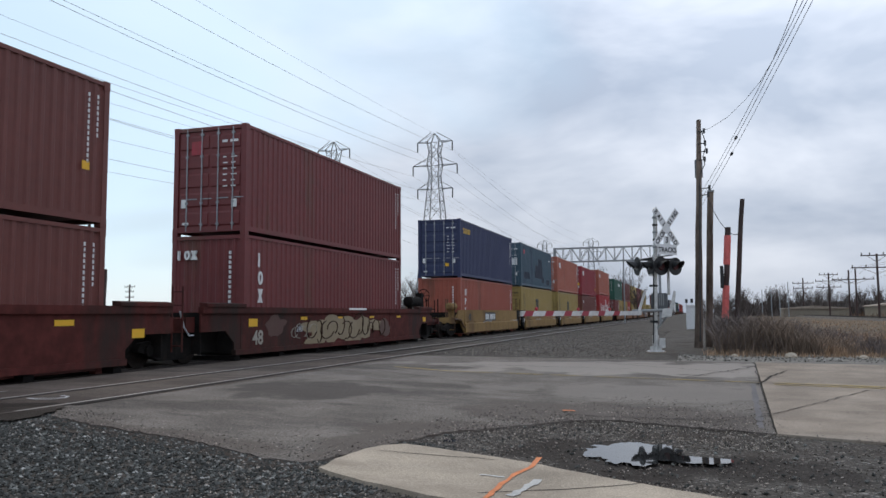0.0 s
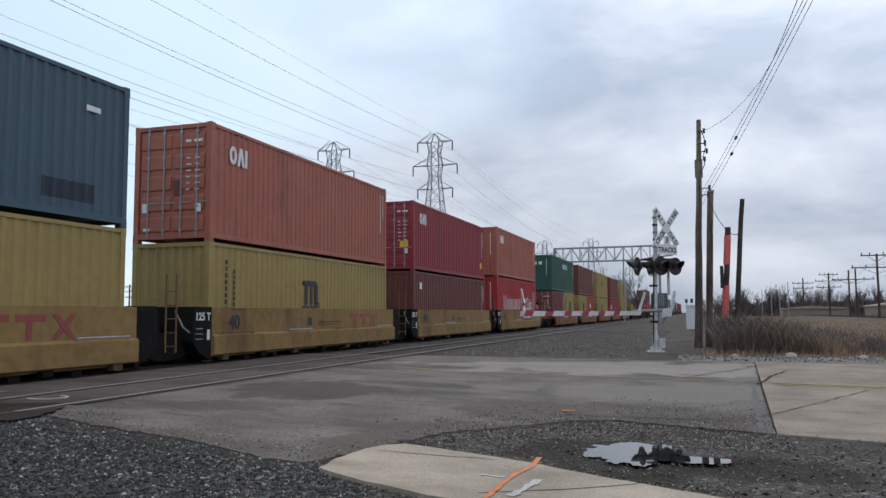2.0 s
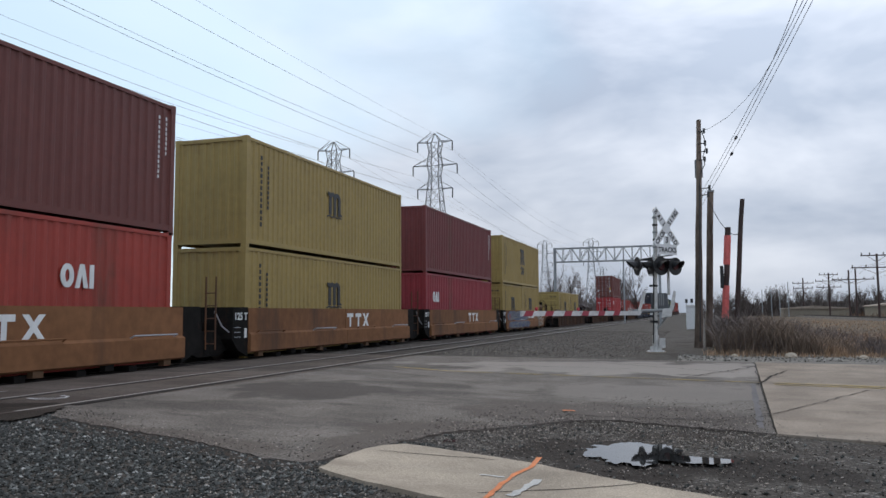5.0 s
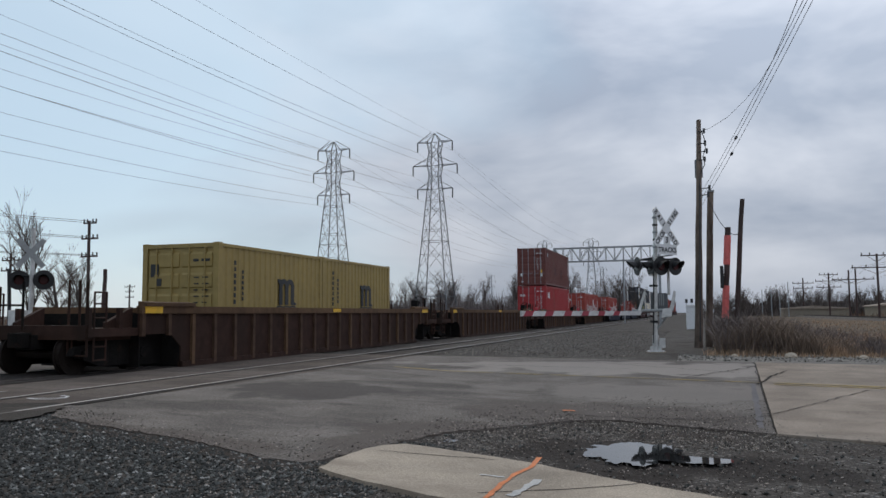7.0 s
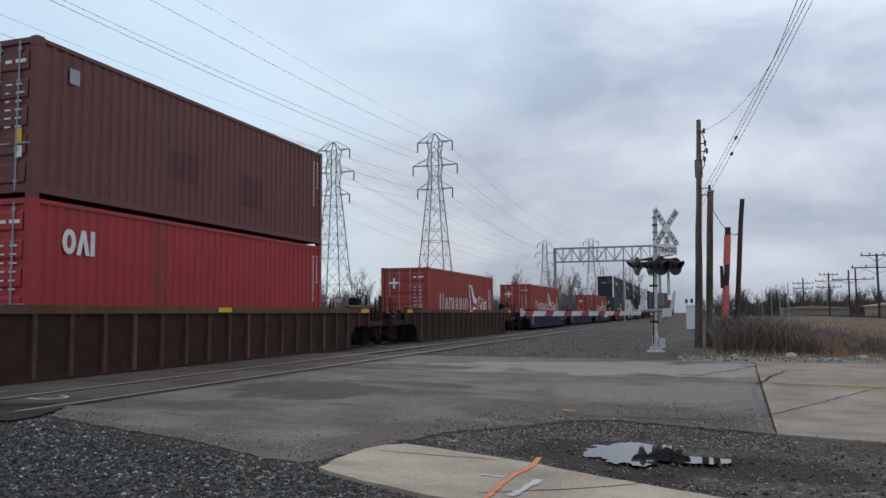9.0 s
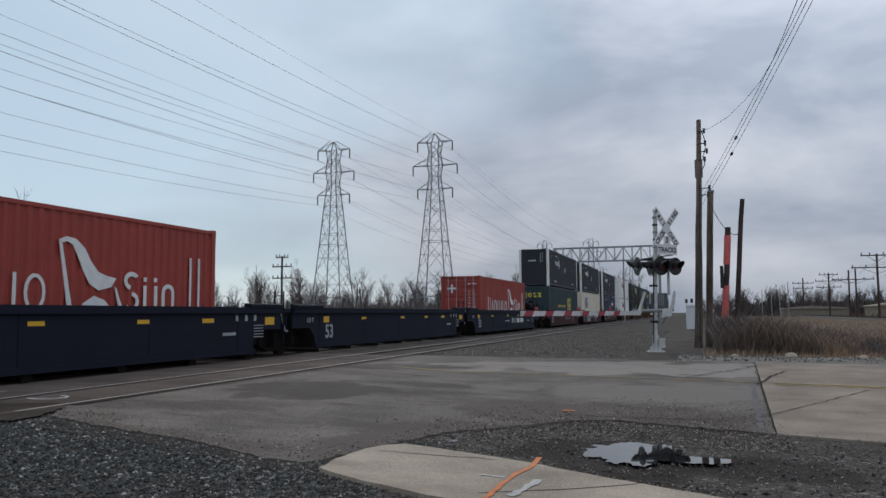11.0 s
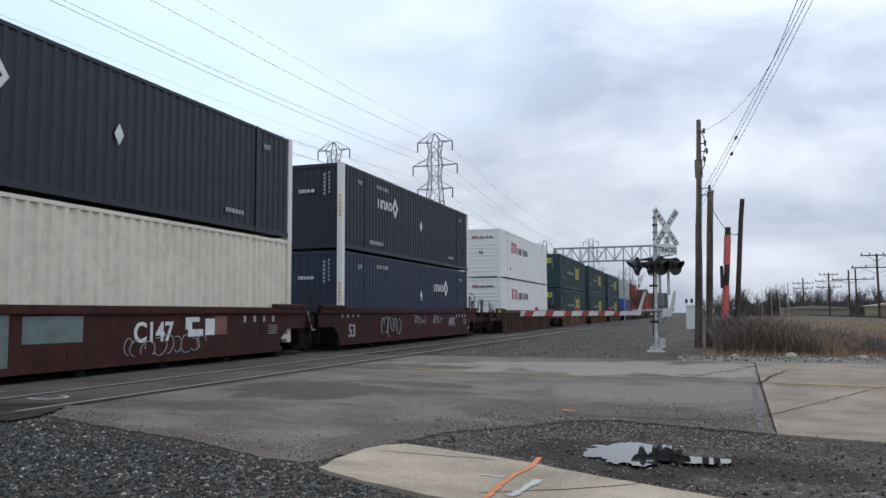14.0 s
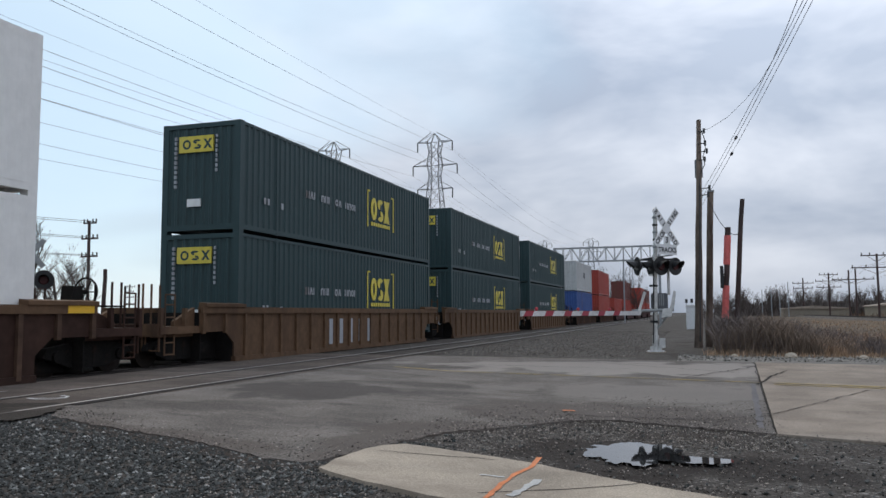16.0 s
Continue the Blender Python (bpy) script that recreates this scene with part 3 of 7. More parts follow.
def mark_shapes(kind, w, h, t):
    """The outlines of one plain painted mark, w wide and h high with strokes t: bar, pair, ring, frame, cross, hook, wave or block."""
    def rect(a, b, c, d):
        return [(a, c), (b, c), (b, d), (a, d)]

    def arc(a0, a1, n, cx=0.5, cz=0.5, rx=0.5, rz=0.5):
        out = []
        for k in range(n):
            p, q = a0 + (a1 - a0) * k / n, a0 + (a1 - a0) * (k + 1) / n
            o = [(w * cx + w * rx * math.cos(u), h * cz + h * rz * math.sin(u)) for u in (p, q)]
            i = [(w * cx + (w * rx - t) * math.cos(u), h * cz + (h * rz - t) * math.sin(u)) for u in (q, p)]
            out.append(o + i)
        return out
    if kind == "|":
        return [rect(0, t, 0, h)]
    if kind == "H":
        return [rect(0, t, 0, h), rect(w - t, w, 0, h)]
    if kind == "O":
        return arc(0, 2 * math.pi, 14)
    if kind == "C":
        return arc(0.9, 5.4, 10)
    if kind == "A":
        return [[(0, 0), (t, 0), (w / 2, h - 1.7 * t), (w - t, 0), (w, 0), (w / 2 + t / 2, h), (w / 2 - t / 2, h)]]
    if kind == "X":
        a = 1.3 * t
        k = h * (w / 2 - a) / (w - a)
        return [[(0, 0), (a, 0), (w / 2, k), (w - a, 0), (w, 0), ((w + a) / 2, h / 2), (w, h), (w - a, h), (w / 2, h - k), (a, h), (0, h), ((w - a) / 2, h / 2)]]
    if kind == "S":
        return arc(0.6, 4.5, 8, 0.5, 0.77, 0.5, 0.23) + arc(-2.5, 1.5, 8, 0.5, 0.25, 0.5, 0.25)
    if kind == "U":
        return [rect(0, t, h * 0.4, h), rect(w - t, w, h * 0.4, h)] + arc(math.pi, 2 * math.pi, 8, 0.5, 0.4, 0.5, 0.4)
    if kind == "n":
        return [rect(0, t, 0, h * 0.68), rect(w - t, w, 0, h * 0.68)] + arc(0, math.pi, 8, 0.5, 0.68, 0.5, 0.32)
    if kind == "P":
        return [rect(0, t, 0, h)] + arc(-1.5, 1.6, 8, 0.35, 0.72, 0.62, 0.28)
    return [[(0.1 * w, 0), (0.9 * w, 0), (w, 0.12 * h), (w, 0.88 * h), (0.9 * w, h), (0.1 * w, h), (0, 0.88 * h), (0, 0.12 * h)]]


def marks_row(word, a, z, w, h, t, gap, make):
    """Sets the marks of word side by side; make(bm) takes each finished one, drawn by prisms of (s, z)."""
    for i, c in enumerate(word):
        if c == " ":
            continue
        s0 = a + i * w * (1 + gap)
        rings = [[(s0 + p, z + q) for p, q in ring] for ring in mark_shapes(c, w, h, t)]
        cut = {"H": 1, "S": 8, "P": 1}.get(c, len(rings))
        make(rings[:cut])
        if rings[cut:]:
            make(rings[cut:])


def words_mesh(text, size):
    cu = bpy.data.curves.new("words", "FONT")
    cu.body, cu.size, cu.extrude, cu.offset = text, size, 0.002, size * 0.025
    ob = bpy.data.objects.new("words", cu)
    scene.collection.objects.link(ob)
    bpy.context.view_layer.update()
    me = bpy.data.meshes.new_from_object(ob.evaluated_get(bpy.context.evaluated_depsgraph_get()))
    bpy.data.objects.remove(ob)
    me.materials.clear()
    return me


def words(text, size, material, parent, m, name="lettering"):
    key = ("words", text, size)
    if key not in MESHES:
        MESHES[key] = words_mesh(text, size)
    ob = part(name, MESHES[key], material, parent)
    ob.matrix_basis = m
    return ob


class Box:
    """The markings of one container: flat bars on its track side and on its leading end."""

    def __init__(self, thing, w, h, length):
        self.thing, self.w, self.h, self.length = thing, w, h, length

    def plate(self, name, color, rings, on_end=False, out=0.012, grow=0.006):
        """One painted shape, on the side or on the leading end."""
        bm = bmesh.new()
        for ring in rings:
            if on_end:
                prism(bm, ring, 1, -out, 0.02)
            else:
                prism(bm, ring, 0, self.w / 2 - 0.01, self.w / 2 + grow)
        bmesh.ops.remove_doubles(bm, verts=bm.verts, dist=0.0005)
        return part(name, bm, PAINT[color], self.thing)

    def side(self, name, color, bars):
        for y0, y1, z0, z1 in bars:
            self.plate(name, color, [[(y0, z0), (y1, z0), (y1, z1), (y0, z1)]])

    def overpaint(self, name, color, bars):
        """Painted-over fields that lie on the corrugated wall itself."""
        p = (self.length - 0.28) / int((self.length - 0.28) / 0.28)
        for y0, y1, z0, z1 in bars:
            i, j = round((y0 - 0.14) / p), round((y1 - 0.14) / p)
            bm = bmesh.new()
            corrugated(bm, (j - i) * p, z0, z1, 0.034, p - 1e-5, lambda a, d, zz: (self.w / 2 - 0.008 + d, 0.14 + i * p + a, zz))
            part(name, bm, PAINT[color], self.thing)

    def row(self, name, color, word, y, z, w, h, t, gap=0.35):
        marks_row(word, y, z, w, h, t, gap, lambda rings: self.plate(name, color, rings))

    def column(self, name, color, y, z_top, n, w, h, gap=0.5):
        rings = []
        for i in range(n):
            y0, z1 = y + (0.2 * w if i % 3 == 1 else 0), z_top - i * h * (1 + gap)
            rings.append([(y0, z1 - h), (y + w, z1 - h), (y + w, z1), (y0, z1)])
        tagged(self.plate(name, color, rings), kind="stuff")

    def end(self, name, color, bars, out=0.012):
        for x0, x1, z0, z1 in bars:
            if z1 - z0 > 0.8 and x1 - x0 < 0.1:
                rings = [[(x0 + (0.012 if k % 3 == 1 else 0), z1 - 0.14 * k - 0.09), (x1, z1 - 0.14 * k - 0.09), (x1, z1 - 0.14 * k), (x0, z1 - 0.14 * k)] for k in range(int((z1 - z0) / 0.14))]
                tagged(self.plate(name, color, rings, True, out), kind="stuff")
            else:
                self.plate(name, color, [[(x0, z0), (x1, z0), (x1, z1), (x0, z1)]], True, out)

    def end_row(self, name, color, word, x, z, w, h, t, gap=0.3, out=0.012):
        marks_row(word, x, z, w, h, t, gap, lambda rings: self.plate(name, color, rings, True, out))

    def written(self, text, y, z, size, color, name="lettering"):
        words(text, size, PAINT[color], self.thing, Matrix.Translation((self.w / 2 + 0.008, y, z)) @ pose(0, 0, 0, 90, 0, 90), name)


def container(color, y, z, length=12.19, doors=True, label="", h=3.12, w=2.44, style="box", post=None, category="container"):
    """A shipping container whose leading end stands at y. style: box (corrugated), domestic (53 ft, with inset posts) or smooth."""
    c = new("shipping_container")
    p = PAINT[color]
    edge = PAINT[post] if post else p
    hw = w / 2
    depth, pitch = (0.034, 0.28) if style == "box" else (0.065, 0.32) if color == "cream" else (0.036, 0.30)

    def wall(bm, s):
        if style == "smooth":
            corrugated(bm, length - 0.44, 0.3, h - 0.1, 0.010, 0.31, lambda a, d, zz: (s * (hw + d), 0.22 + a, zz))
            box(bm, min(s * (hw - 0.03), s * (hw + 0.006)), max(s * (hw - 0.03), s * (hw + 0.006)), 0.22, length - 0.22, 0.16, 0.31)
            for k in range(int((length - 0.6) / 0.32)):
                yy = 0.3 + k * 0.32
                box(bm, min(s * hw, s * (hw + 0.012)), max(s * hw, s * (hw + 0.012)), yy, yy + 0.1, h - 0.16, h - 0.115)
        else:
            corrugated(bm, length - 0.28, 0.15, h - 0.09, depth, pitch, lambda a, d, zz: (s * (hw - 0.012 + d), 0.14 + a, zz))

    for s in (1, -1):
        part("side_wall", shared(("wall", style, depth, length, h, w, s), lambda bm: wall(bm, s)), p, c)

    def frame_(bm):
        for s in (-1, 1):
            for yy in (0.0, length - 0.15):
                box(bm, min(s * hw, s * (hw - 0.15)), max(s * hw, s * (hw - 0.15)), yy, yy + 0.15, 0.12, h - 0.12)
            box(bm, min(s * hw, s * (hw - 0.07)), max(s * hw, s * (hw - 0.07)), 0.15, length - 0.15, 0.02, 0.16)
            box(bm, min(s * hw, s * (hw - 0.06)), max(s * hw, s * (hw - 0.06)), 0.15, length - 0.15, h - 0.1, h - 0.015)
        for yy in (0.0, length - 0.12):
            box(bm, -hw + 0.15, hw - 0.15, yy, yy + 0.12, 0.02, 0.16)
            box(bm, -hw + 0.15, hw - 0.15, yy, yy + 0.12, h - 0.12, h - 0.01)
        box(bm, -hw + 0.07, hw - 0.07, 0.15, length - 0.15, 0.1, 0.14)

    if style == "box":
        part("frame", shared(("frame", length, h, w), frame_), p, c)
    else:
        def rails(bm):
            for s in (-1, 1):
                box(bm, min(s * hw, s * (hw - 0.07)), max(s * hw, s * (hw - 0.07)), 0.22, length - 0.22, 0.02, 0.16)
                box(bm, min(s * (hw - 0.005), s * (hw - 0.06)), max(s * (hw - 0.005), s * (hw - 0.06)), 0.22, length - 0.22, h - 0.1, h - 0.015)
            for yy in (0.0, length - 0.12):
                box(bm, -hw + 0.2, hw - 0.2, yy, yy + 0.12, 0.02, 0.18)
                box(bm, -hw + 0.2, hw - 0.2, yy, yy + 0.12, h - 0.14, h - 0.01)
            box(bm, -hw + 0.07, hw - 0.07, 0.15, length - 0.15, 0.1, 0.14)
        part("frame", shared(("rails", length, h, w), rails), p, c)

        def corner(bm):
            box(bm, -0.1, 0.1, 0, 0.22, -0.078, h)
        for sx in (-hw + 0.1, hw - 0.1):
            for yy in (0.0, length - 0.22):
                o = part("corner_post", shared(("corner", h), corner), edge, c)
                o.location = (sx, yy, 0)

        def inset(bm):
            box(bm, hw - 0.04, hw + 0.008, 0, 0.09, 0.0, h)
        for yy in (2.0, length - 2.1):
            o = part("lifting_post", shared(("inset", h, w), inset), p, c)
            o.location = (0, yy, 0)

    def roof(bm):
        corrugated(bm, length - 0.3, -hw + 0.05, hw - 0.05, 0.018, 0.3, lambda a, d, zz: (zz, 0.15 + a, h - 0.02 + d))
    part("roof", shared(("roof", length, h, w), roof), p, c)

    def cast(bm):
        box(bm, -0.085, 0.085, -0.006, 0.17, -0.078, 0.12)
    if style == "box":
        for sx in (-hw + 0.08, hw - 0.08):
            for yy in (0.0, length - 0.164):
                for zz in (0.0, h - 0.11):
                    o = part("corner_casting", shared("cast", cast), edge, c)
                    o.location = (sx, yy, zz)
    if doors and style == "box":
        def leaf(bm):
            box(bm, 0, hw - 0.17, 0.045, 0.075, 0.16, h - 0.13)

        def rib(bm):
            hh = (h - 0.3) / 5
            prism(bm, [(0.045, 0), (0.018, 0.04), (0.018, hh - 0.2), (0.045, hh - 0.14)], 0, 0.05, hw - 0.22)
        def rod(bm):
            beam(bm, (0, 0.0, 0.06), (0, 0.0, h - 0.06), 0.021, 8)
            for zz in (0.22, 0.85, h - 0.9, h - 0.25):
                box(bm, -0.05, 0.05, -0.01, 0.045, zz, zz + 0.06)
            box(bm, -0.03, 0.36, -0.016, 0.0, 0.98, 1.01)
        for s in (-1, 1):
            d = part("door", shared(("leaf", h, w), leaf), p, c)
            d.matrix_basis = pose(0, 0, 0) if s > 0 else Matrix.Translation((-(hw - 0.17), 0, 0))
            for i in range(5):
                o = part("door_rib", shared(("rib", h, w), rib), p, d)
                o.location = (0, 0, 0.2 + i * (h - 0.3) / 5)
            for k in (0.28, 0.78):
                o = part("lock_rod", shared(("rod", h), rod), GALV if color != "olive_yellow" else p, d)
                o.location = (k, 0.006, 0)
    elif style == "smooth":
        def rollup(bm):
            box(bm, -hw + 0.2, hw - 0.2, 0.03, 0.07, 0.15, h - 0.12)

        def slat(bm):
            prism(bm, [(0.04, 0.0), (0.0, 0.015), (0.0, 0.055), (0.04, 0.075)], 0, -hw + 0.24, hw - 0.26)
        d = part("door", shared(("rollup", h, w), rollup), p, c)
        for z0 in (0.34, 0.62, 1.12, 1.36, 1.60, 1.84, 2.08, 2.52):
            part("door_rib", shared(("slat", w), slat), p, d).location = (0, 0, z0)
    else:
        def ends(bm):
            corrugated(bm, w - 0.3, 0.15, h - 0.11, 0.04, 0.26, lambda a, d, zz: (-hw + 0.15 + a, 0.02 - d, zz))
        part("end_wall", shared(("ends", h, w), ends), p, c)

    def rear(bm):
        box(bm, -hw + 0.14, hw - 0.14, length - 0.06, length - 0.02, 0.15, h - 0.11)
    part("rear_wall", shared(("rear", length, h, w), rear), p, c)
    tagged(c, label, category, "containers on the train")
    MOVING.append((c, TRACK_X, y, z))
    return Box(c, w, h, length)


def bogie(parent, y):
    b = part("bogie", shared("bogie", lambda bm: (
        [prism(bm, [(-1.25, 0.42), (-1.15, 0.6), (-0.55, 0.68), (-0.35, 0.82), (0.35, 0.82), (0.55, 0.68), (1.15, 0.6), (1.25, 0.42), (0.95, 0.34), (0.45, 0.16), (-0.45, 0.16), (-0.95, 0.34)], 0, s * 1.03 - 0.08, s * 1.03 + 0.08) for s in (-1, 1)],
        [beam(bm, (s * 1.03 - 0.12, q, 0.42), (s * 1.03 + 0.14, q, 0.42), 0.13, 10) for s in (-1, 1) for q in (-0.89, 0.89)],
        [beam(bm, (s * 1.03, q, 0.22), (s * 1.03, q, 0.6), 0.1, 8) for s in (-1, 1) for q in (-0.13, 0.13)],
        box(bm, -1.1, 1.1, -0.2, 0.2, 0.38, 0.72))), UNDER, parent)
    b.location = (0, y, 0)
    for q in (-0.89, 0.89):
        w = part("wheelset", shared("wheelset", lambda bm: (
            beam(bm, (-0.85, 0, 0.42), (0.85, 0, 0.42), 0.08, 8),
            [disc(bm, (s * 0.76, 0, 0.42), 0, 0.42, 0.42, -0.065, 0.065, 24) for s in (-1, 1)],
            [disc(bm, (s * 0.7, 0, 0.42), 0, 0.45, 0.45, -0.015, 0.015, 24) for s in (-1, 1)],
            [disc(bm, (0.82, 0, 0.42), 0, 0.3, 0.16, 0.0, 0.03, 16)])), RAILSIDE, b)
        w.location = (0, q, 0)
    return b


def well_car(kind, color, y, length, near="joint", far="joint", gap=2.8, label="", sill="", small=True):
    """One well unit; y is where its side begins at the start. kind: plain (smooth side with a ledge), ribbed, or slab (deep smooth side)."""
    c = new("well_car")
    p = PAINT[color]
    top, bot = 1.44, 0.21 if kind != "ribbed" else 0.04
    cut = 0.0 if kind == "plain" else 1.5
    ring = [(0, top), (length, top)]
    ring += [(length, 0.82), (length - 1.1, 0.82), (length - cut, 0.5), (length - cut, bot), (cut, bot), (cut, 0.5), (1.1, 0.82), (0, 0.82)] if cut else [(length, bot), (0, bot)]
    for s in (1, -1):
        x = 1.44 * s
        bm = bmesh.new()
        prism(bm, ring, 0, min(x, x + 0.04 * s), max(x, x + 0.04 * s))
        side = part("side_wall", bm, p, c)
        if kind == "plain":
            bm = bmesh.new()
            prism(bm, [(1.48 * s, 0.76), (1.56 * s, 0.70), (1.56 * s, 0.24), (1.48 * s, 0.20)], 1, 0.0, length)
            part("lower_flange", bm, p, c)
            if s > 0:
                for k in range(4):
                    bm = bmesh.new()
                    yy = 0.35 + k * (length - 2.2) / 3
                    beam(bm, (1.60, yy, 0.80), (1.60, yy + 1.5, 0.80), 0.018, 6)
                    for q in (0, 1.5):
                        beam(bm, (1.60, yy + q, 0.80), (1.5, yy + q, 0.74), 0.016, 6)
                    part("grab_rail", bm, PAINT["lettering_grey"] if k % 2 else p, c)
                for k in range(7):
                    bm = bmesh.new()
                    yy = 0.5 + k * (length - 1.2) / 6
                    box(bm, 1.35, 1.5, yy, yy + 0.25, 0.08, 0.22)
                    part("container_guide", bm, PAINT["car_tan"] if k % 2 == 0 else UNDER, c)
                bm = bmesh.new()
                for yy in (length * 0.5,):
                    box(bm, 1.55, 1.568, yy, yy + 0.03, 0.24, 0.70)
                box(bm, 1.47, 1.492, length * 0.5, length * 0.5 + 0.03, 0.76, top)
                part("seam", bm, p, c)
        else:
            bm = bmesh.new()
            x0, x1 = sorted((1.40 * s, 1.56 * s))
            box(bm, x0, x1, 0.0, length, top - 0.15, top + 0.02)
            part("top_sill", bm, PAINT[sill] if sill else p, c)
            bm = bmesh.new()
            box(bm, x0, x1 - 0.02 if s > 0 else x1, cut, length - cut, bot - 0.04, bot + 0.1)
            part("bottom_sill", bm, p, c)
            if s > 0:
                for q0, q1 in ((0.0, 1.9), (length - 1.9, length)):
                    bm = bmesh.new()
                    prism(bm, [(1.36, top + 0.02), (1.60, top + 0.02), (1.60, top + 0.10), (1.36, top + 0.13)], 1, q0 + 0.1, q1)
                    part("guide_flap", bm, PAINT["car_tan"] if kind == "ribbed" else p, c)
        if kind == "ribbed":
            n = int(length / 0.92)
            for k in range(n + 1):
                yy = 0.08 + k * (length - 0.16) / n
                short = yy < cut or yy > length - cut
                o = part("rib", shared(("rib", s, short), (lambda bm, s=s: box(bm, *sorted((1.47 * s, 1.555 * s)), -0.055, 0.055, 0.78, 1.28)) if short else (lambda bm, s=s: box(bm, *sorted((1.47 * s, 1.555 * s)), -0.055, 0.055, 0.06, 1.28))), PAINT["car_tan"] if (k % 5 == 2 and color != "car_tan") else PAINT["rib_brown"] if color == "car_brown" else p, c)
                o.location = (0, yy, 0)
        if kind == "slab" and s > 0:
            for k in range(int(length / 3.6)):
                bm = bmesh.new()
                box(bm, 1.475, 1.49, 1.8 + k * 3.6, 1.83 + k * 3.6, 0.3, top - 0.16)
                part("seam", bm, p, c)
    # floor beams and the end bulkheads
    for k in range(7):
        o = part("floor_beam", shared("floor_beam", lambda bm: box(bm, -1.44, 1.44, 0, 0.25, 0.02, 0.14)), UNDER, c)
        o.location = (0, 1.6 + k * (length - 3.4) / 6, 0)
    for yy in (cut + 0.02, length - cut - 0.08):
        bm = bmesh.new()
        box(bm, -1.43, 1.43, yy, yy + 0.06, bot, top - 0.12)
        part("bulkhead", bm, UNDER, c)
    if cut:
        for yy in (0.14, length - 0.18):
            bm = bmesh.new()
            box(bm, -1.38, 1.38, yy, yy + 0.04, bot + 0.05, 1.3)
            part("end_bulkhead", bm, UNDER, c)
        # black plates added inside the open wheel arches, standing for their shade
        for s in (1, -1):
            for q0, q1 in ((0.12, cut + 0.05), (length - cut - 0.05, length - 0.12)):
                bm = bmesh.new()
                box(bm, *sorted((0.86 * s, 0.9 * s)), q0, q1, bot + 0.06, 0.95)
                part("arch_shade_plate", bm, UNDER, c)
    for which, style in ((0, near), (1, far)):
        d = 1 if which else -1
        y0 = length if which else 0.0
        ysp = lambda a, b: sorted((y0 + d * a, y0 + d * b))
        if style == "joint":
            half = gap / 2
            bm = bmesh.new()
            if kind == "plain":
                prism(bm, [(y0, 0.1), (y0, top + 0.02), (y0 + d * 0.72, top + 0.02), (y0 + d * 0.78, 0.6), (y0 + d * 0.5, 0.3)], 0, -1.46, 1.46)
            else:
                box(bm, -1.3, 1.3, *ysp(0, half * 0.6), 0.82, 1.2)
            h1 = part("end_housing", bm, UNDER if kind == "plain" else p, c)
            bm = bmesh.new()
            box(bm, -0.5, 0.5, *ysp(0.3, half), 0.62, 1.05)
            part("drawbar", bm, UNDER, c)
            if not which:
                if kind == "plain":
                    words("125 T", 0.27, PAINT["lettering_white"], h1, Matrix.Translation((1.464, -0.68, 1.12)) @ pose(0, 0, 0, 90, 0, 90))
                    bm = bmesh.new()
                    box(bm, 1.455, 1.464, -0.18, -0.06, 0.62, 0.88)
                    part("data_panel", bm, PAINT["lettering_white"], h1)
                    for k in range(3):
                        bm = bmesh.new()
                        box(bm, 1.455, 1.464, -0.66, -0.36, 0.9 - k * 0.13, 0.915 - k * 0.13)
                        part("data_line", bm, PAINT["lettering_grey"], h1)
                bogie(c, -half)
                bm = bmesh.new()
                for xx in (1.12, 1.42):
                    beam(bm, (xx, -half * 1.1, 0.35), (xx, -half * 1.1, 2.25 if kind == "plain" else 1.95), 0.025, 6)
                for k in range(5):
                    beam(bm, (1.12, -half * 1.1, 0.5 + 0.33 * k), (1.42, -half * 1.1, 0.5 + 0.33 * k), 0.015, 6)
                part("ladder", bm, p, c)
                bm = bmesh.new()
                pts = [(1.3, -half * 1.0, 1.35), (1.34, -half * 0.8, 0.95), (1.36, -half * 0.5, 0.74), (1.38, -half * 0.25, 0.75)]
                for a, b in zip(pts, pts[1:]):
                    beam(bm, a, b, 0.022, 6)
                part("air_hose", bm, PAINT["lettering_grey"], c)
        else:
            bm = bmesh.new()
            box(bm, -1.35, 1.35, *ysp(0, 1.5), 0.86, 0.98)
            box(bm, -1.42, 1.42, *ysp(1.4, 1.55), 0.75, 1.05)
            for xx in (-1.2, 1.2):
                box(bm, xx - 0.06, xx + 0.06, *ysp(0, 1.45), 0.72, 0.88)
            part("end_platform", bm, p, c)
            if kind == "ribbed":
                for s in (1, -1):
                    bm = bmesh.new()
                    x0, x1 = sorted((1.36 * s, 1.46 * s))
                    box(bm, x0, x1, *ysp(0.0, 1.5), 0.80, 0.98)
                    for q in (0.5, 1.4):
                        box(bm, x0, x1, *ysp(q, q + 0.09), 0.98, 1.42)
                    part("end_frame", bm, p, c)
                    bm = bmesh.new()
                    for q in (0.95, 1.3):
                        beam(bm, (1.42 * s, y0 + d * q, 1.75), (1.42 * s, y0 + d * q, 0.3), 0.022, 6)
                    for z in (0.32, 0.6, 1.2, 1.5, 1.74):
                        beam(bm, (1.42 * s, y0 + d * 0.95, z), (1.42 * s, y0 + d * 1.3, z), 0.018, 6)
                    part("step", bm, p, c)
            bm = bmesh.new()
            box(bm, -0.2, 0.2, *ysp(0.2, 1.7), 0.55, 0.85)
            box(bm, -0.13, 0.13, *ysp(1.65, 2.0), 0.6, 0.9)
            part("coupler", bm, UNDER, c)
            for xx in (-1.3, 1.2):
                bm = bmesh.new()
                prism(bm, [(y0, top), (y0 + d * 0.8, 1.1), (y0 + d * 0.8, 0.95), (y0, 0.95)], 0, xx, xx + 0.1)
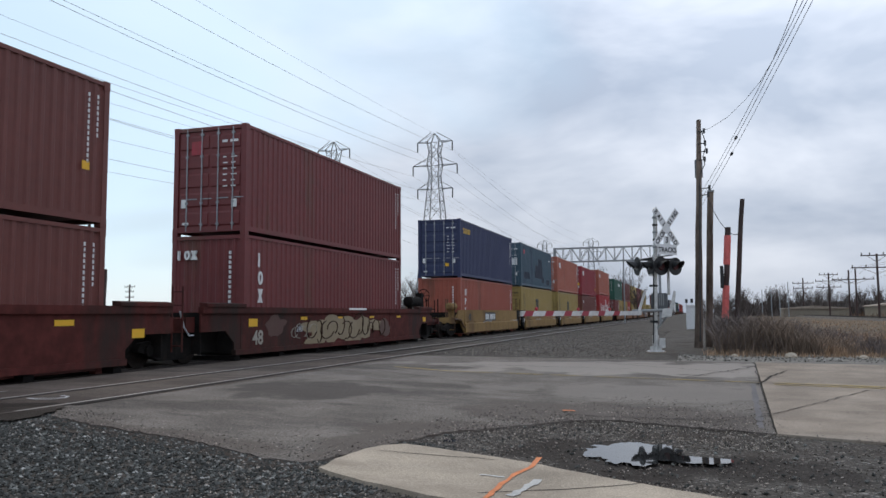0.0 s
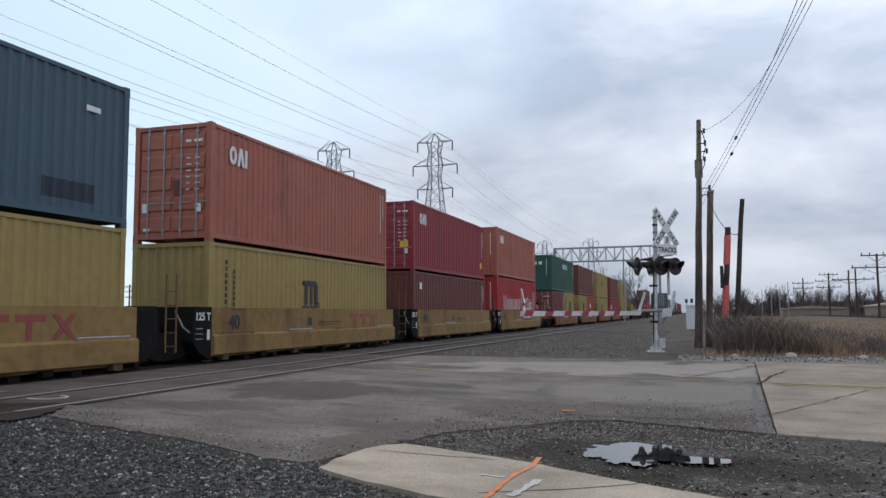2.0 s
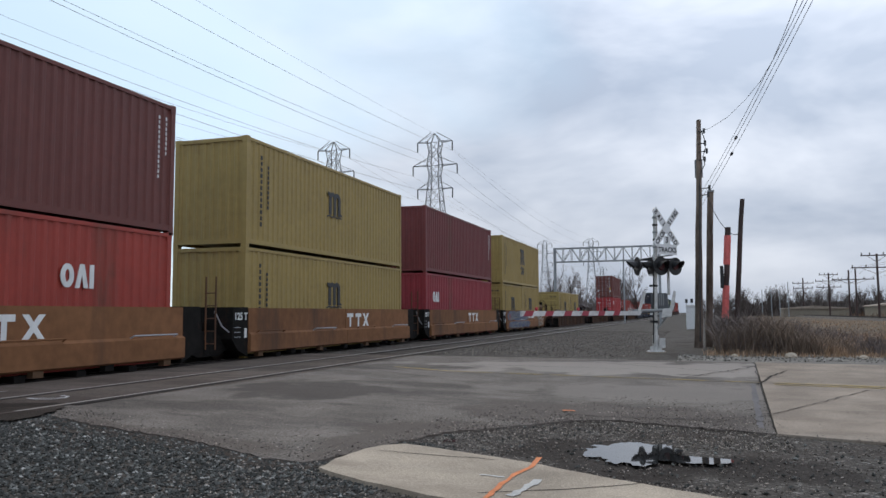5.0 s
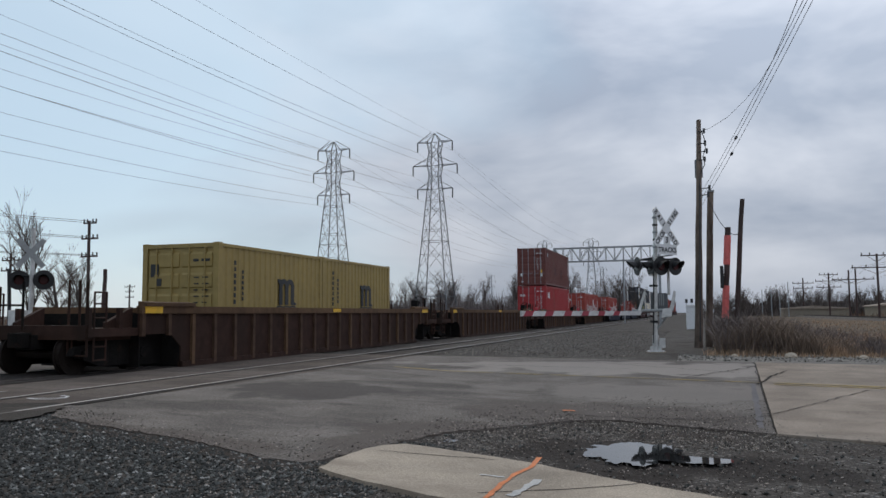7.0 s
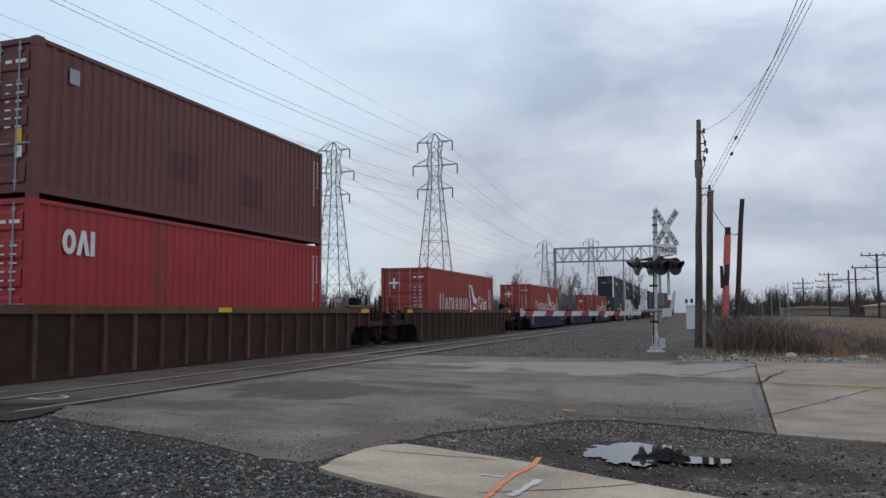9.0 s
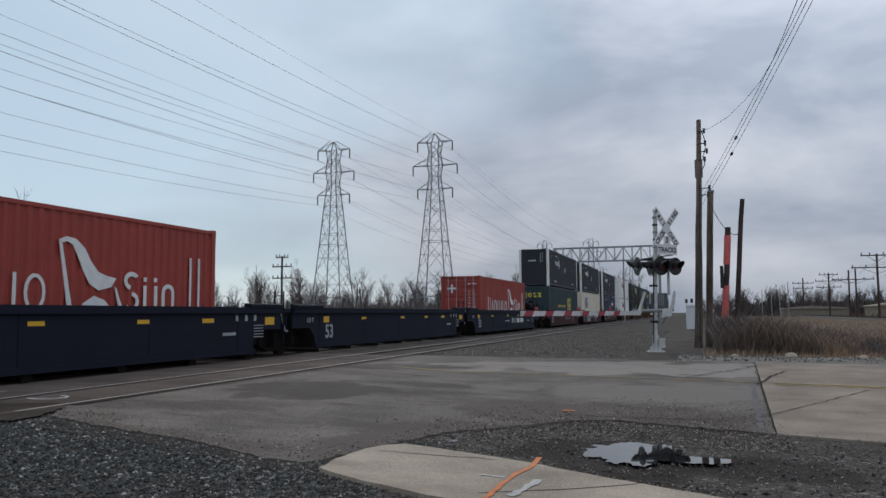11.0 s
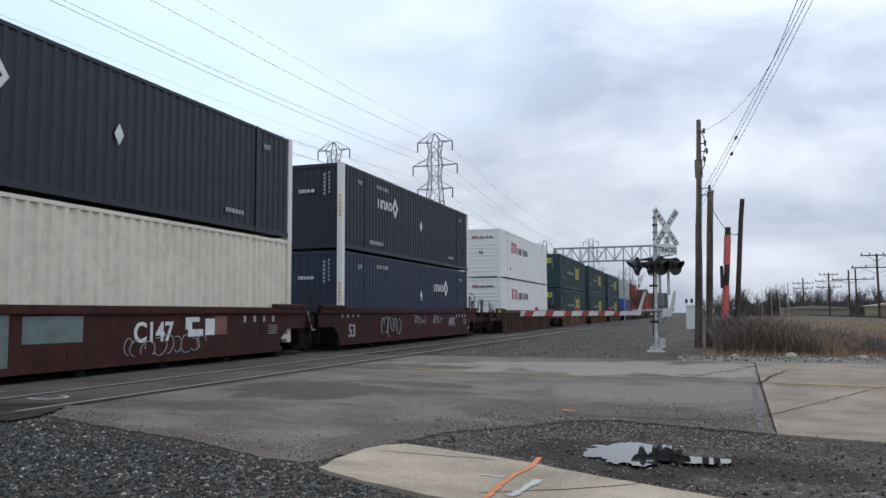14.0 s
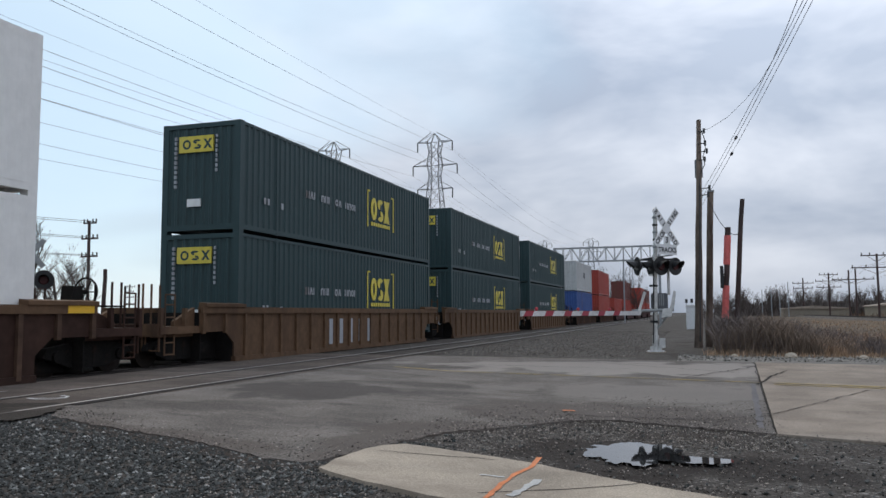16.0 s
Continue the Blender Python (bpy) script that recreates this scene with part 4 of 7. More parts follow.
                part("gusset", bm, p, c)
            if kind == "plain":
                for xx in (-1.46, 1.40):
                    bm = bmesh.new()
                    prism(bm, [(y0, 0.26), (y0, top), (y0 + d * 1.05, top - 0.02), (y0 + d * 1.2, 0.92), (y0 + d * 0.75, 0.86), (y0 + d * 0.35, 0.5)], 0, xx, xx + 0.06)
                    part("end_side_plate", bm, p, c)
                bm = bmesh.new()
                pts = [(1.5, y0, 0.5), (1.5, y0 + d * 0.35, 0.62), (1.5, y0 + d * 0.75, 0.93), (1.5, y0 + d * 1.9, 0.96)]
                for a, b in zip(pts, pts[1:]):
                    beam(bm, a, b, 0.05, 6)
                part("brake_pipe", bm, PAINT["car_tan"], c)
            bogie(c, y0 + d * (0.3 if cut else 1.15))
            for xx, hh in ((1.38, 1.95), (0.9, 2.0), (-1.3, 1.9)):
                bm = bmesh.new()
                beam(bm, (xx, y0 + d * 1.45, 0.4), (xx, y0 + d * 1.45, hh), 0.028, 6)
                if xx < 1:
                    beam(bm, (xx, y0 + d * 1.15, 0.95), (xx, y0 + d * 1.15, hh), 0.028, 6)
                for k in range(4 if xx < 0 else 0):
                    zz = 0.98 + k * (hh - 1.0) / 3
                    beam(bm, (xx, y0 + d * 1.15, zz), (xx, y0 + d * 1.45, zz), 0.016, 6)
                part("handrail", bm, PAINT["car_tan"] if kind == "plain" else UNDER if kind == "slab" else p, c)
            bm = bmesh.new()
            beam(bm, (1.38, y0 + d * 1.45, 0.42), (1.0, y0 + d * 1.45, 0.42), 0.02, 6)
            beam(bm, (1.0, y0 + d * 1.45, 0.42), (1.0, y0 + d * 1.45, 0.8), 0.02, 6)
            part("step", bm, p, c)
            if kind == "plain" and not which:
                bm = bmesh.new()
                beam(bm, (0.95, y0 - 1.15, 1.62), (0.95, y0 - 0.2, 1.62), 0.2, 14)
                beam(bm, (0.95, y0 - 1.22, 1.62), (0.95, y0 - 1.15, 1.62), 0.1, 14, 0.2)
                part("air_reservoir", bm, p, c)
                bm = bmesh.new()
                for q in (0.4, 0.95):
                    box(bm, 0.88, 1.02, y0 - q, y0 - q + 0.1, 0.98, 1.45)
                part("saddle", bm, p, c)
            # brake gear on the far end: reservoir lying along the car, its saddle, and the hand wheel
            if which:
                a0, zc = {"slab": (y0 - 1.5, 1.80), "plain": (y0 + 0.1, 1.72), "ribbed": (y0 - 1.6, 1.45)}[kind]
                iron = UNDER if kind != "plain" else PAINT["car_tan"]
                if kind != "ribbed":
                    bm = bmesh.new()
                    beam(bm, (0.95, a0, zc), (0.95, a0 + 1.25, zc), 0.24, 16)
                    beam(bm, (0.95, a0 - 0.08, zc), (0.95, a0, zc), 0.12, 16, 0.24)
                    beam(bm, (0.95, a0 + 1.25, zc), (0.95, a0 + 1.33, zc), 0.24, 16, 0.12)
                    part("air_reservoir", bm, iron, c)
                    bm = bmesh.new()
                    for q in (0.2, 1.0):
                        box(bm, 0.85, 1.05, a0 + q, a0 + q + 0.1, 0.98, zc - 0.2)
                    part("saddle", bm, UNDER, c)
                bm = bmesh.new()
                prism(bm, [(a0 + 1.3, 1.1), (a0 + 1.72, 1.1), (a0 + 1.66, zc + 0.42), (a0 + 1.4, zc + 0.42)], 0, 0.8, 1.1)
                part("brake_valve", bm, UNDER, c)
                bm = bmesh.new()
                n, yw, zw = 18, a0 + 1.8, zc + 0.3
                ring = [(1.05 + 0.3 * math.cos(6.2832 * k / n), yw, zw + 0.3 * math.sin(6.2832 * k / n)) for k in range(n)]
                for p0, p1 in zip(ring, ring[1:] + ring[:1]):
                    beam(bm, p0, p1, 0.02, 5)
                for k in range(6):
                    beam(bm, (1.05, yw, zw), ring[k * 3], 0.013, 5)
                beam(bm, (1.05, yw - 0.15, zw), (1.05, yw + 0.02, zw), 0.05, 8)
                part("brake_wheel", bm, UNDER, c)
                bm = bmesh.new()
                beam(bm, (1.3, yw, 1.45), (1.3, yw + 0.9, 1.45), 0.02, 6)
                for q in (0.0, 0.9):
                    beam(bm, (1.3, yw + q, 0.98), (1.3, yw + q, 1.9), 0.025, 6)
                part("guard_rail", bm, UNDER, c)
    tagged(c, label, "rail car", "well cars of the train")
    MOVING.append((c, TRACK_X, y, RAIL_Z))
    return c


def car_panel(car, color, bars, name="marking", x=1.484):
    ob = None
    for y0, y1, z0, z1 in bars:
        bm = bmesh.new()
        box(bm, x - 0.008, x + 0.006, y0, y1, z0, z1)
        ob = part(name, bm, PAINT[color], car)
    return ob


def car_mark(car, color, word, y, z, w, h, t, gap=0.2, x=1.484):
    def make(rings):
        bm = bmesh.new()
        for ring in rings:
            prism(bm, ring, 0, x - 0.008, x + 0.006)
        part("faded_mark", bm, PAINT[color], car)
    marks_row(word, y, z, w, h, t, gap, make)


def car_blob(car, color, y, z, ry, rz, seed, x=1.487, name="faded_patch", zmax=1.25):
    """An irregular flat patch of other paint on the car's side."""
    bm = bmesh.new()
    ring = []
    for k in range(22):
        a = 6.2832 * k / 22
        r = 1 + 0.55 * noise.noise(Vector((math.cos(a) * 1.6, math.sin(a) * 1.6, seed * 2.3)))
        ring.append((y + ry * r * math.cos(a), min(max(z + rz * r * math.sin(a), 0.25), zmax)))
    prism(bm, ring, 0, x - 0.008, x + 0.003)
    part(name, bm, PAINT[color], car)


def car_number(car, y, z=0.9, plate=True, n=(4, 6), size=0.24):
    """The running number as plain bars, on a black plate."""
    total = (sum(n) + 1) * size * 0.8
    if plate:
        car_panel(car, "lettering_black", [(y - 0.1, y + total + 0.05, z - 0.08, z + size + 0.16)], "number_plate")
    k = 0
    for g in n:
        for i in range(g):
            a = y + (k + i) * size * 0.8
            car_panel(car, "lettering_white", [(a, a + size * 0.5, z, z + size + 0.06)], "number_bar", 1.49)
        k += g + 1


def car_words(car, text, y, z, size, color, x=1.492):
    words(text, size, PAINT[color], car, Matrix.Translation((x, y, z)) @ pose(0, 0, 0, 90, 0, 90))


def scrawl(car, y, z, w, h, color, seed, n=9, t=0.02, x=1.489):
    """A painted tag: looping strokes."""
    rnd = random.Random(seed)
    for i in range(n):
        bm = bmesh.new()
        a = rnd.uniform(0, 6.28)
        cy, cz = y + w * (i + 0.5) / n, z + h * rnd.uniform(0.35, 0.65)
        ry, rz = w / n * rnd.uniform(0.5, 1.0), h * rnd.uniform(0.25, 0.5)
        pts = [(cy + ry * math.cos(a + q * 0.55) * (0.6 + 0.06 * q), cz + rz * math.sin(a + q * 0.55)) for q in range(9)]
        for p, q in zip(pts, pts[1:]):
            beam(bm, (x, p[0], p[1]), (x, q[0], q[1]), t, 4)
        part("graffiti", bm, PAINT[color], car)


# markings in families
def marks_door(b, seed, base="lettering_white", badge=None):
    rnd = random.Random(seed)
    hw, h = b.w / 2, b.h
    bars = [(0.42, 0.58, h - 0.50, h - 0.43), (0.68, 0.94, h - 0.50, h - 0.43)]
    for k in range(6):
        z = h - 0.95 - k * 0.17
        bars += [(0.45, 0.45 + rnd.uniform(0.1, 0.16), z, z + 0.032), (0.72, 0.72 + rnd.uniform(0.12, 0.2), z, z + 0.032)]
    b.end("door_lettering", base, bars, 0.0)
    b.end("door_plate", base, [(-0.95, -0.8, 0.75, 1.0), (0.75, 0.92, 0.72, 0.95), (-0.9, -0.7, 0.25, 0.32)], 0.0)
    if badge:
        b.end("door_badge", badge, [(-0.62, -0.32, h - 0.85, h - 0.45)], 0.0)


def marks_far(b, y=None, base="lettering_white"):
    L, h = b.length, b.h
    b.column("number_column", base, L - 0.62, h - 0.35, 13, 0.045, 0.08)
    b.column("small_column", base, L - 0.36, h - 0.35, 8, 0.04, 0.08)


def logo_m(b, y, z, s, color="lettering_black"):
    """Three heavy posts under two rounded arches, over a scalloped foot."""
    t, g = 0.24 * s, 0.45 * s
    for k in range(3):
        a = y + g * k
        b.plate("emblem_post", color, [[(a, z), (a + t, z), (a + t, z + 0.70 * s), (a, z + 0.70 * s)]])
    for k in range(2):
        c, n, out, hole, rings = y + g * (k + 0.5) + t / 2, 8, (g + t) / 2, (g - t) / 2, []
        for i in range(n):
            p, q = math.pi * i / n, math.pi * (i + 1) / n
            rings.append([(c + r * math.cos(u), z + 0.70 * s + h * s * math.sin(u)) for r, h, u in ((out, 0.30, p), (out, 0.30, q), (hole, 0.12, q), (hole, 0.12, p))])
        b.plate("emblem_arch", color, rings, grow=0.008 + 0.003 * k)
    b.plate("emblem_tip", color, [[(y - 0.12 * s, z + 0.86 * s), (y + 0.1 * s, z + 0.72 * s), (y + 0.1 * s, z + 0.97 * s), (y - 0.12 * s, z + 0.98 * s)]], grow=0.014)
    e = y + 2 * g + t
    b.plate("emblem_tip", color, [[(e, z), (e + 0.16 * s, z), (e + 0.16 * s, z + 0.07 * s), (e, z + 0.12 * s)]])
    foot = []
    for i in range(12):
        p, q = i / 12, (i + 1) / 12
        f = lambda u: z - 0.13 * s + 0.05 * s * abs(math.sin(3 * math.pi * u))
        foot.append([(y + s * (1.45 * p - 0.17), f(p)), (y + s * (1.45 * q - 0.17), f(q)), (y + s * (1.45 * q - 0.17), f(q) + 0.055 * s), (y + s * (1.45 * p - 0.17), f(p) + 0.055 * s)])
    b.plate("emblem_foot", color, foot)


def yellow_marks(b, m=True, big=False, y=None):
    b.column("side_lettering", "lettering_black", 0.75, b.h - 0.45, 12 if b.length > 8 else 7, 0.09, 0.12)
    b.column("side_lettering", "lettering_black", 1.15, b.h - 0.7, 9 if b.length > 8 else 6, 0.07, 0.1)
    yy = y if y is not None else b.length * 0.43
    if big:
        logo_m(b, yy, b.h * 0.52, 1.0)
        b.row("emblem", "lettering_black", "SO", yy - 0.02, b.h * 0.52 - 0.86, 0.46, 0.6, 0.16, 0.2)
    elif m:
        logo_m(b, yy, b.h * 0.47, 0.8)


def cai_marks(b):
    b.row("emblem", "lettering_white", "OA|", 0.85, b.h - 0.98, 0.36, 0.52, 0.11, 0.08)
    marks_far(b)


def swan_marks(b):
    """Tall white bars and a curved emblem on a red side."""
    z = b.h * 0.30
    b.row("side_mark", "lettering_white", "H", 1.7, z + 0.05, 0.52, 0.92, 0.08)
    b.row("side_mark", "lettering_white", "AnHUHO", 2.5, z + 0.05, 0.52, 0.74, 0.075, 0.36)
    b.row("side_mark", "lettering_white", "S", 8.75, z + 0.05, 0.5, 0.9, 0.10, 0.5)
    b.side("side_mark", "lettering_white", [(9.4, 9.5, z + 0.05, z + 0.65), (9.78, 9.88, z + 0.05, z + 0.65), (9.5, 9.78, z + 0.05, z + 0.15), (9.4, 9.5, z + 0.74, z + 0.84), (9.76, 9.86, z + 0.74, z + 0.84)])
    b.row("side_mark", "lettering_white", "n", 10.05, z + 0.05, 0.46, 0.66, 0.10, 0.5)
    bm = bmesh.new()
    x0, x1 = b.w / 2 - 0.01, b.w / 2 + 0.006
    top = [(6.85, 1.5), (7.05, 1.58), (7.3, 1.55), (7.55, 1.38), (7.75, 1.1), (7.95, 0.9), (8.2, 0.82), (8.5, 0.78)]
    low = [(6.92, 1.44), (7.08, 1.48), (7.22, 1.42), (7.36, 1.2), (7.52, 0.9), (7.72, 0.62), (7.98, 0.5), (8.35, 0.58)]
    for i in range(len(top) - 1):
        prism(bm, [(top[i][0], z + top[i][1]), (top[i + 1][0], z + top[i + 1][1]), (low[i + 1][0], z + low[i + 1][1]), (low[i][0], z + low[i][1])], 0, x0, x1)
    prism(bm, [(7.4, z - 0.1), (7.55, z + 0.22), (7.85, z + 0.38), (8.15, z + 0.3), (8.4, z + 0.1), (8.45, z - 0.1)], 0, x0, x1)
    prism(bm, [(6.85, z + 1.5), (6.93, z + 1.46), (7.25, z + 0.1), (7.12, z + 0.1)], 0, x0, x1)
    prism(bm, [(8.45, z + 0.6), (8.52, z + 0.55), (8.75, z + 0.05), (8.62, z + 0.05)], 0, x0, x1)
    part("emblem", bm, PAINT["lettering_white"], b.thing)
    b.side("side_mark", "lettering_white", [(11.1, 11.17, z, z + 1.4)])
    b.side("side_mark", "lettering_white", [(11.45, 11.52, z + 0.15, z + 1.4)])


def diamond(b, y, z, s, color, hole=False):
    bm = bmesh.new()
    x0, x1 = b.w / 2 - 0.01, b.w / 2 + 0.008
    if hole:
        for k in range(4):
            a, c = k * math.pi / 2, (k + 1) * math.pi / 2
            p, q = (y + s * 0.75 * math.cos(a), z + s * math.sin(a)), (y + s * 0.75 * math.cos(c), z + s * math.sin(c))
            i, j = (y + s * 0.4 * math.cos(a), z + s * 0.5 * math.sin(a)), (y + s * 0.4 * math.cos(c), z + s * 0.5 * math.sin(c))
            prism(bm, [p, q, j, i], 0, x0, x1)
    else:
        prism(bm, [(y - s * 0.6, z), (y, z - s), (y + s * 0.6, z), (y, z + s)], 0, x0, x1)
    part("emblem", bm, PAINT[color], b.thing)


def dark_marks(b, y=3.5):
    b.row("emblem", "lettering_white", "HnAO", y, b.h * 0.60, 0.34, 0.36, 0.075, 0.12)
    diamond(b, y + 1.85, b.h * 0.66, 0.42, "lettering_white", True)
    b.written("WP", 1.35, b.h - 0.62, 0.26, "lettering_grey")
    b.written("WP", b.length - 1.75, b.h - 0.62, 0.26, "lettering_grey")
    diamond(b, b.length * 0.52, b.h * 0.52, 0.24, "lettering_white")
    b.side("small_lettering", "lettering_grey", [(3.2 + k * 0.2, 3.33 + k * 0.2, b.h - 0.5, b.h - 0.36) for k in range(6)]
           + [(2.5 + k * 0.17, 2.62 + k * 0.17, 0.35, 0.5) for k in range(8)] + [(b.length - 3.6 + k * 0.15, b.length - 3.5 + k * 0.15, 0.42, 0.54) for k in range(6)])
    b.end_row("emblem", "lettering_white", "HnAO", -0.45, b.h * 0.66, 0.13, 0.13, 0.035, 0.25, 0.03)
    b.end("number_column", "lettering_grey", [(0.55, 0.63, b.h * 0.58, b.h * 0.88), (0.75, 0.8, b.h * 0.62, b.h * 0.9)], 0.03)
    b.end("reflector", "reflector_yellow", [(b.w / 2 - 0.12, b.w / 2 - 0.06, b.h * 0.35, b.h * 0.62)], 0.02)


def rail_marks(b, y, color, z=0.42, s=0.85, box_color=None):
    """Three broad bars between corner brackets."""
    b.row("emblem", color, "OSX", y, b.h * z, s * 0.66, s, 0.2, 0.1)
    if box_color:
        b.side("bracket", box_color, [(y - 0.35, y - 0.27, b.h * z - 0.3, b.h * z + s + 0.25), (y + 2.3, y + 2.38, b.h * z - 0.3, b.h * z + s + 0.25), (y - 0.35, y - 0.1, b.h * z + s + 0.19, b.h * z + s + 0.25), (y + 2.1, y + 2.38, b.h * z + s + 0.19, b.h * z + s + 0.25)])
    b.side("subtitle", color, [(y + 0.02 + k * 0.22, y + 0.18 + k * 0.22, b.h * z - 0.22, b.h * z - 0.08) for k in range(9)])


def csx_green(b):
    rail_marks(b, 9.2, "lettering_yellow", 0.42, 0.9, "lettering_yellow")
    b.row("slogan_mark", "lettering_grey", "HA| nH| OA HnO|", 3.9, b.h * 0.46, 0.22, 0.24, 0.055, 0.22)
    b.end("door_badge", "lettering_yellow", [(-0.72, 0.42, b.h - 0.85, b.h - 0.38)], 0.03)
    b.end_row("badge_mark", "dark_green", "OSX", -0.6, b.h - 0.76, 0.28, 0.28, 0.06, 0.25, 0.035)
    b.end("door_plate", "lettering_white", [(-0.42, 0.02, 0.7, 0.92)], 0.03)
    b.end("number_column", "lettering_grey", [(-0.88, -0.8, b.h * 0.35, b.h * 0.88), (0.5, 0.55, b.h * 0.5, b.h * 0.88)], 0.03)
    b.side("small_lettering", "lettering_grey", [(1.3, 1.4, b.h * 0.28, b.h * 0.34), (1.5, 1.6, b.h * 0.28, b.h * 0.34), (2.3, 2.42, b.h * 0.27, b.h * 0.33)])


def white_marks(b):
    b.row("emblem", "lettering_red", "XnO", 3.05, b.h * 0.56, 0.58, 0.74, 0.16, 0.06)
    b.row("emblem", "lettering_black", "|OO||H|OO", 4.95, b.h * 0.56, 0.34, 0.5, 0.12, 0.12)
    b.end_row("emblem", "lettering_red", "XnO", -0.62, b.h - 0.62, 0.12, 0.17, 0.04, 0.2, 0.02)
    b.end_row("emblem", "lettering_black", "|OO||H|OO", -0.17, b.h - 0.62, 0.09, 0.14, 0.03, 0.2, 0.02)
    words("53", 0.28, PAINT["lettering_black"], b.thing, Matrix.Translation((-0.15, -0.012, 1.48)) @ pose(0, 0, 0, 90, 0, 0))
    b.side("small_lettering", "lettering_black", [(2.0, 2.06, b.h - 0.75, b.h - 0.62), (2.15, 2.22, b.h - 0.75, b.h - 0.62), (2.7, 2.85, 0.5, 0.75), (13.8, 13.9, b.h - 0.8, b.h - 0.5)])
    b.side("clip", "lettering_red", [(2.0, 2.18, b.h - 0.2, b.h - 0.04)])


T1, T2 = 6.69, 7.05          # tops of the stacks on the short and on the long wells
H = 3.12


def stack(y, lower, upper, top=T1, **kw):
    lo = container(lower[0], y, top - 2 * H - 0.03, label=lower[1], **{"h": H - 0.05, **kw, **(lower[2] if len(lower) > 2 else {})})
    up = container(upper[0], y, top - H, label=upper[1], **{**kw, **(upper[2] if len(upper) > 2 else {})}) if upper else None
    return lo, up


def build_train():
    # two dark units with a pair of maroon stacks
    c = well_car("slab", "car_dark", -1.9, 17.5, "end", "joint", 1.2, "dark rust-brown well car with a red side and yellow reflectors")
    car_panel(c, "reflector_yellow", [(14.0, 14.5, 1.05, 1.17), (16.2, 16.6, 0.75, 0.95), (11.8, 12.2, 1.05, 1.17)], "reflector")
    lo, up = stack(1.51, ("maroon", "maroon corrugated shipping container low in the well"), ("maroon", "maroon corrugated shipping container stacked on another"), 6.64)
    marks_far(lo), marks_far(up)
    up.side("warning_triangle", "reflector_yellow", [(11.45, 11.65, 1.1, 1.28)])
    c = well_car("slab", "car_dark", 16.8, 17.6, "joint", "end", 1.2, "dark rust-brown well car with tan patches and painted tags")
    for k, (yy, zz, ry, rz, col) in enumerate(((3.7, 0.95, 0.5, 0.28, "tan_fade"), (5.6, 0.82, 0.5, 0.16, "tan_patch"), (6.6, 0.75, 0.75, 0.45, "tan_patch"), (7.6, 0.72, 1.0, 0.5, "tan_patch"), (8.9, 0.75, 0.9, 0.46, "tan_patch"), (10.0, 0.8, 0.7, 0.42, "tan_patch"), (11.2, 0.85, 0.7, 0.22, "tan_patch"), (12.0, 0.7, 0.6, 0.3, "tan_fade"), (6.0, 0.4, 0.6, 0.14, "tan_patch"))):
        car_blob(c, col, yy, zz, ry, rz, k + 1, 1.486 + 0.0015 * k)
    car_panel(c, "lettering_white", [(8.6, 10.1, 1.40, 1.47)], "white_patch", 1.565)
    car_panel(c, "reflector_yellow", [(2.2, 2.65, 0.92, 1.14), (5.2, 5.6, 1.08, 1.18), (7.8, 8.2, 1.1, 1.17), (10.6, 11.0, 1.1, 1.18), (13.4, 13.8, 1.1, 1.18), (16.6, 16.95, 0.9, 1.1)], "reflector")
    car_words(c, "48", 2.4, 0.42, 0.55, "graffiti_pale")
    car_words(c, "240", 4.9, 0.72, 0.26, "lettering_grey")
    scrawl(c, 5.6, 0.4, 6.4, 0.8, "car_brown", 3, 12, 0.02, 1.503)
    scrawl(c, 4.6, 0.5, 1.6, 0.5, "graffiti_pale", 4, 5, 0.015, 1.493)
    lo, up = stack(19.16, ("dark_red", "dark red corrugated shipping container with white lettering", {"doors": False}), ("dark_red", "dark red corrugated shipping container with double doors"), 7.04)
    lo.end_row("emblem", "lettering_white", "|OX", -1.0, H - 0.75, 0.2, 0.27, 0.06, 0.12, 0.05)
    for k, c in enumerate("|OX"):
        lo.row("emblem", "lettering_white", c, 0.72, H - 0.95 - 0.52 * k, 0.26, 0.40, 0.08)
    lo.end("number_column", "lettering_white", [(0.72, 0.78, 0.7, 2.6)], 0.03)
    marks_door(up, 1), marks_far(up), marks_far(lo)
    up.end("door_badge", "lettering_red", [(-0.62, -0.25, H - 0.82, H - 0.42)], 0.0)

    # five yellow units
    five = [
        (40.24, ("rust_orange", "rust-orange corrugated shipping container with white vertical lettering", {"doors": False}), ("navy", "navy blue corrugated shipping container with gold lettering")),
        (55.42, ("olive_yellow", "mustard yellow shipping container with a black emblem"), ("teal", "teal shipping container with dark overpainted patches")),
        (70.76, ("olive_yellow", "mustard yellow shipping container with a black emblem", {"doors": False}), ("orange", "faded orange shipping container with white emblem")),
        (86.22, ("maroon", "maroon shipping container low in the well", {"doors": False}), ("crimson", "crimson shipping container with white emblem")),
        (101.61, ("bright_red", "bright red shipping container with white emblem of a curved bird", {"doors": False}), ("orange", "faded orange shipping container with corrugated end", {"doors": False})),
    ]
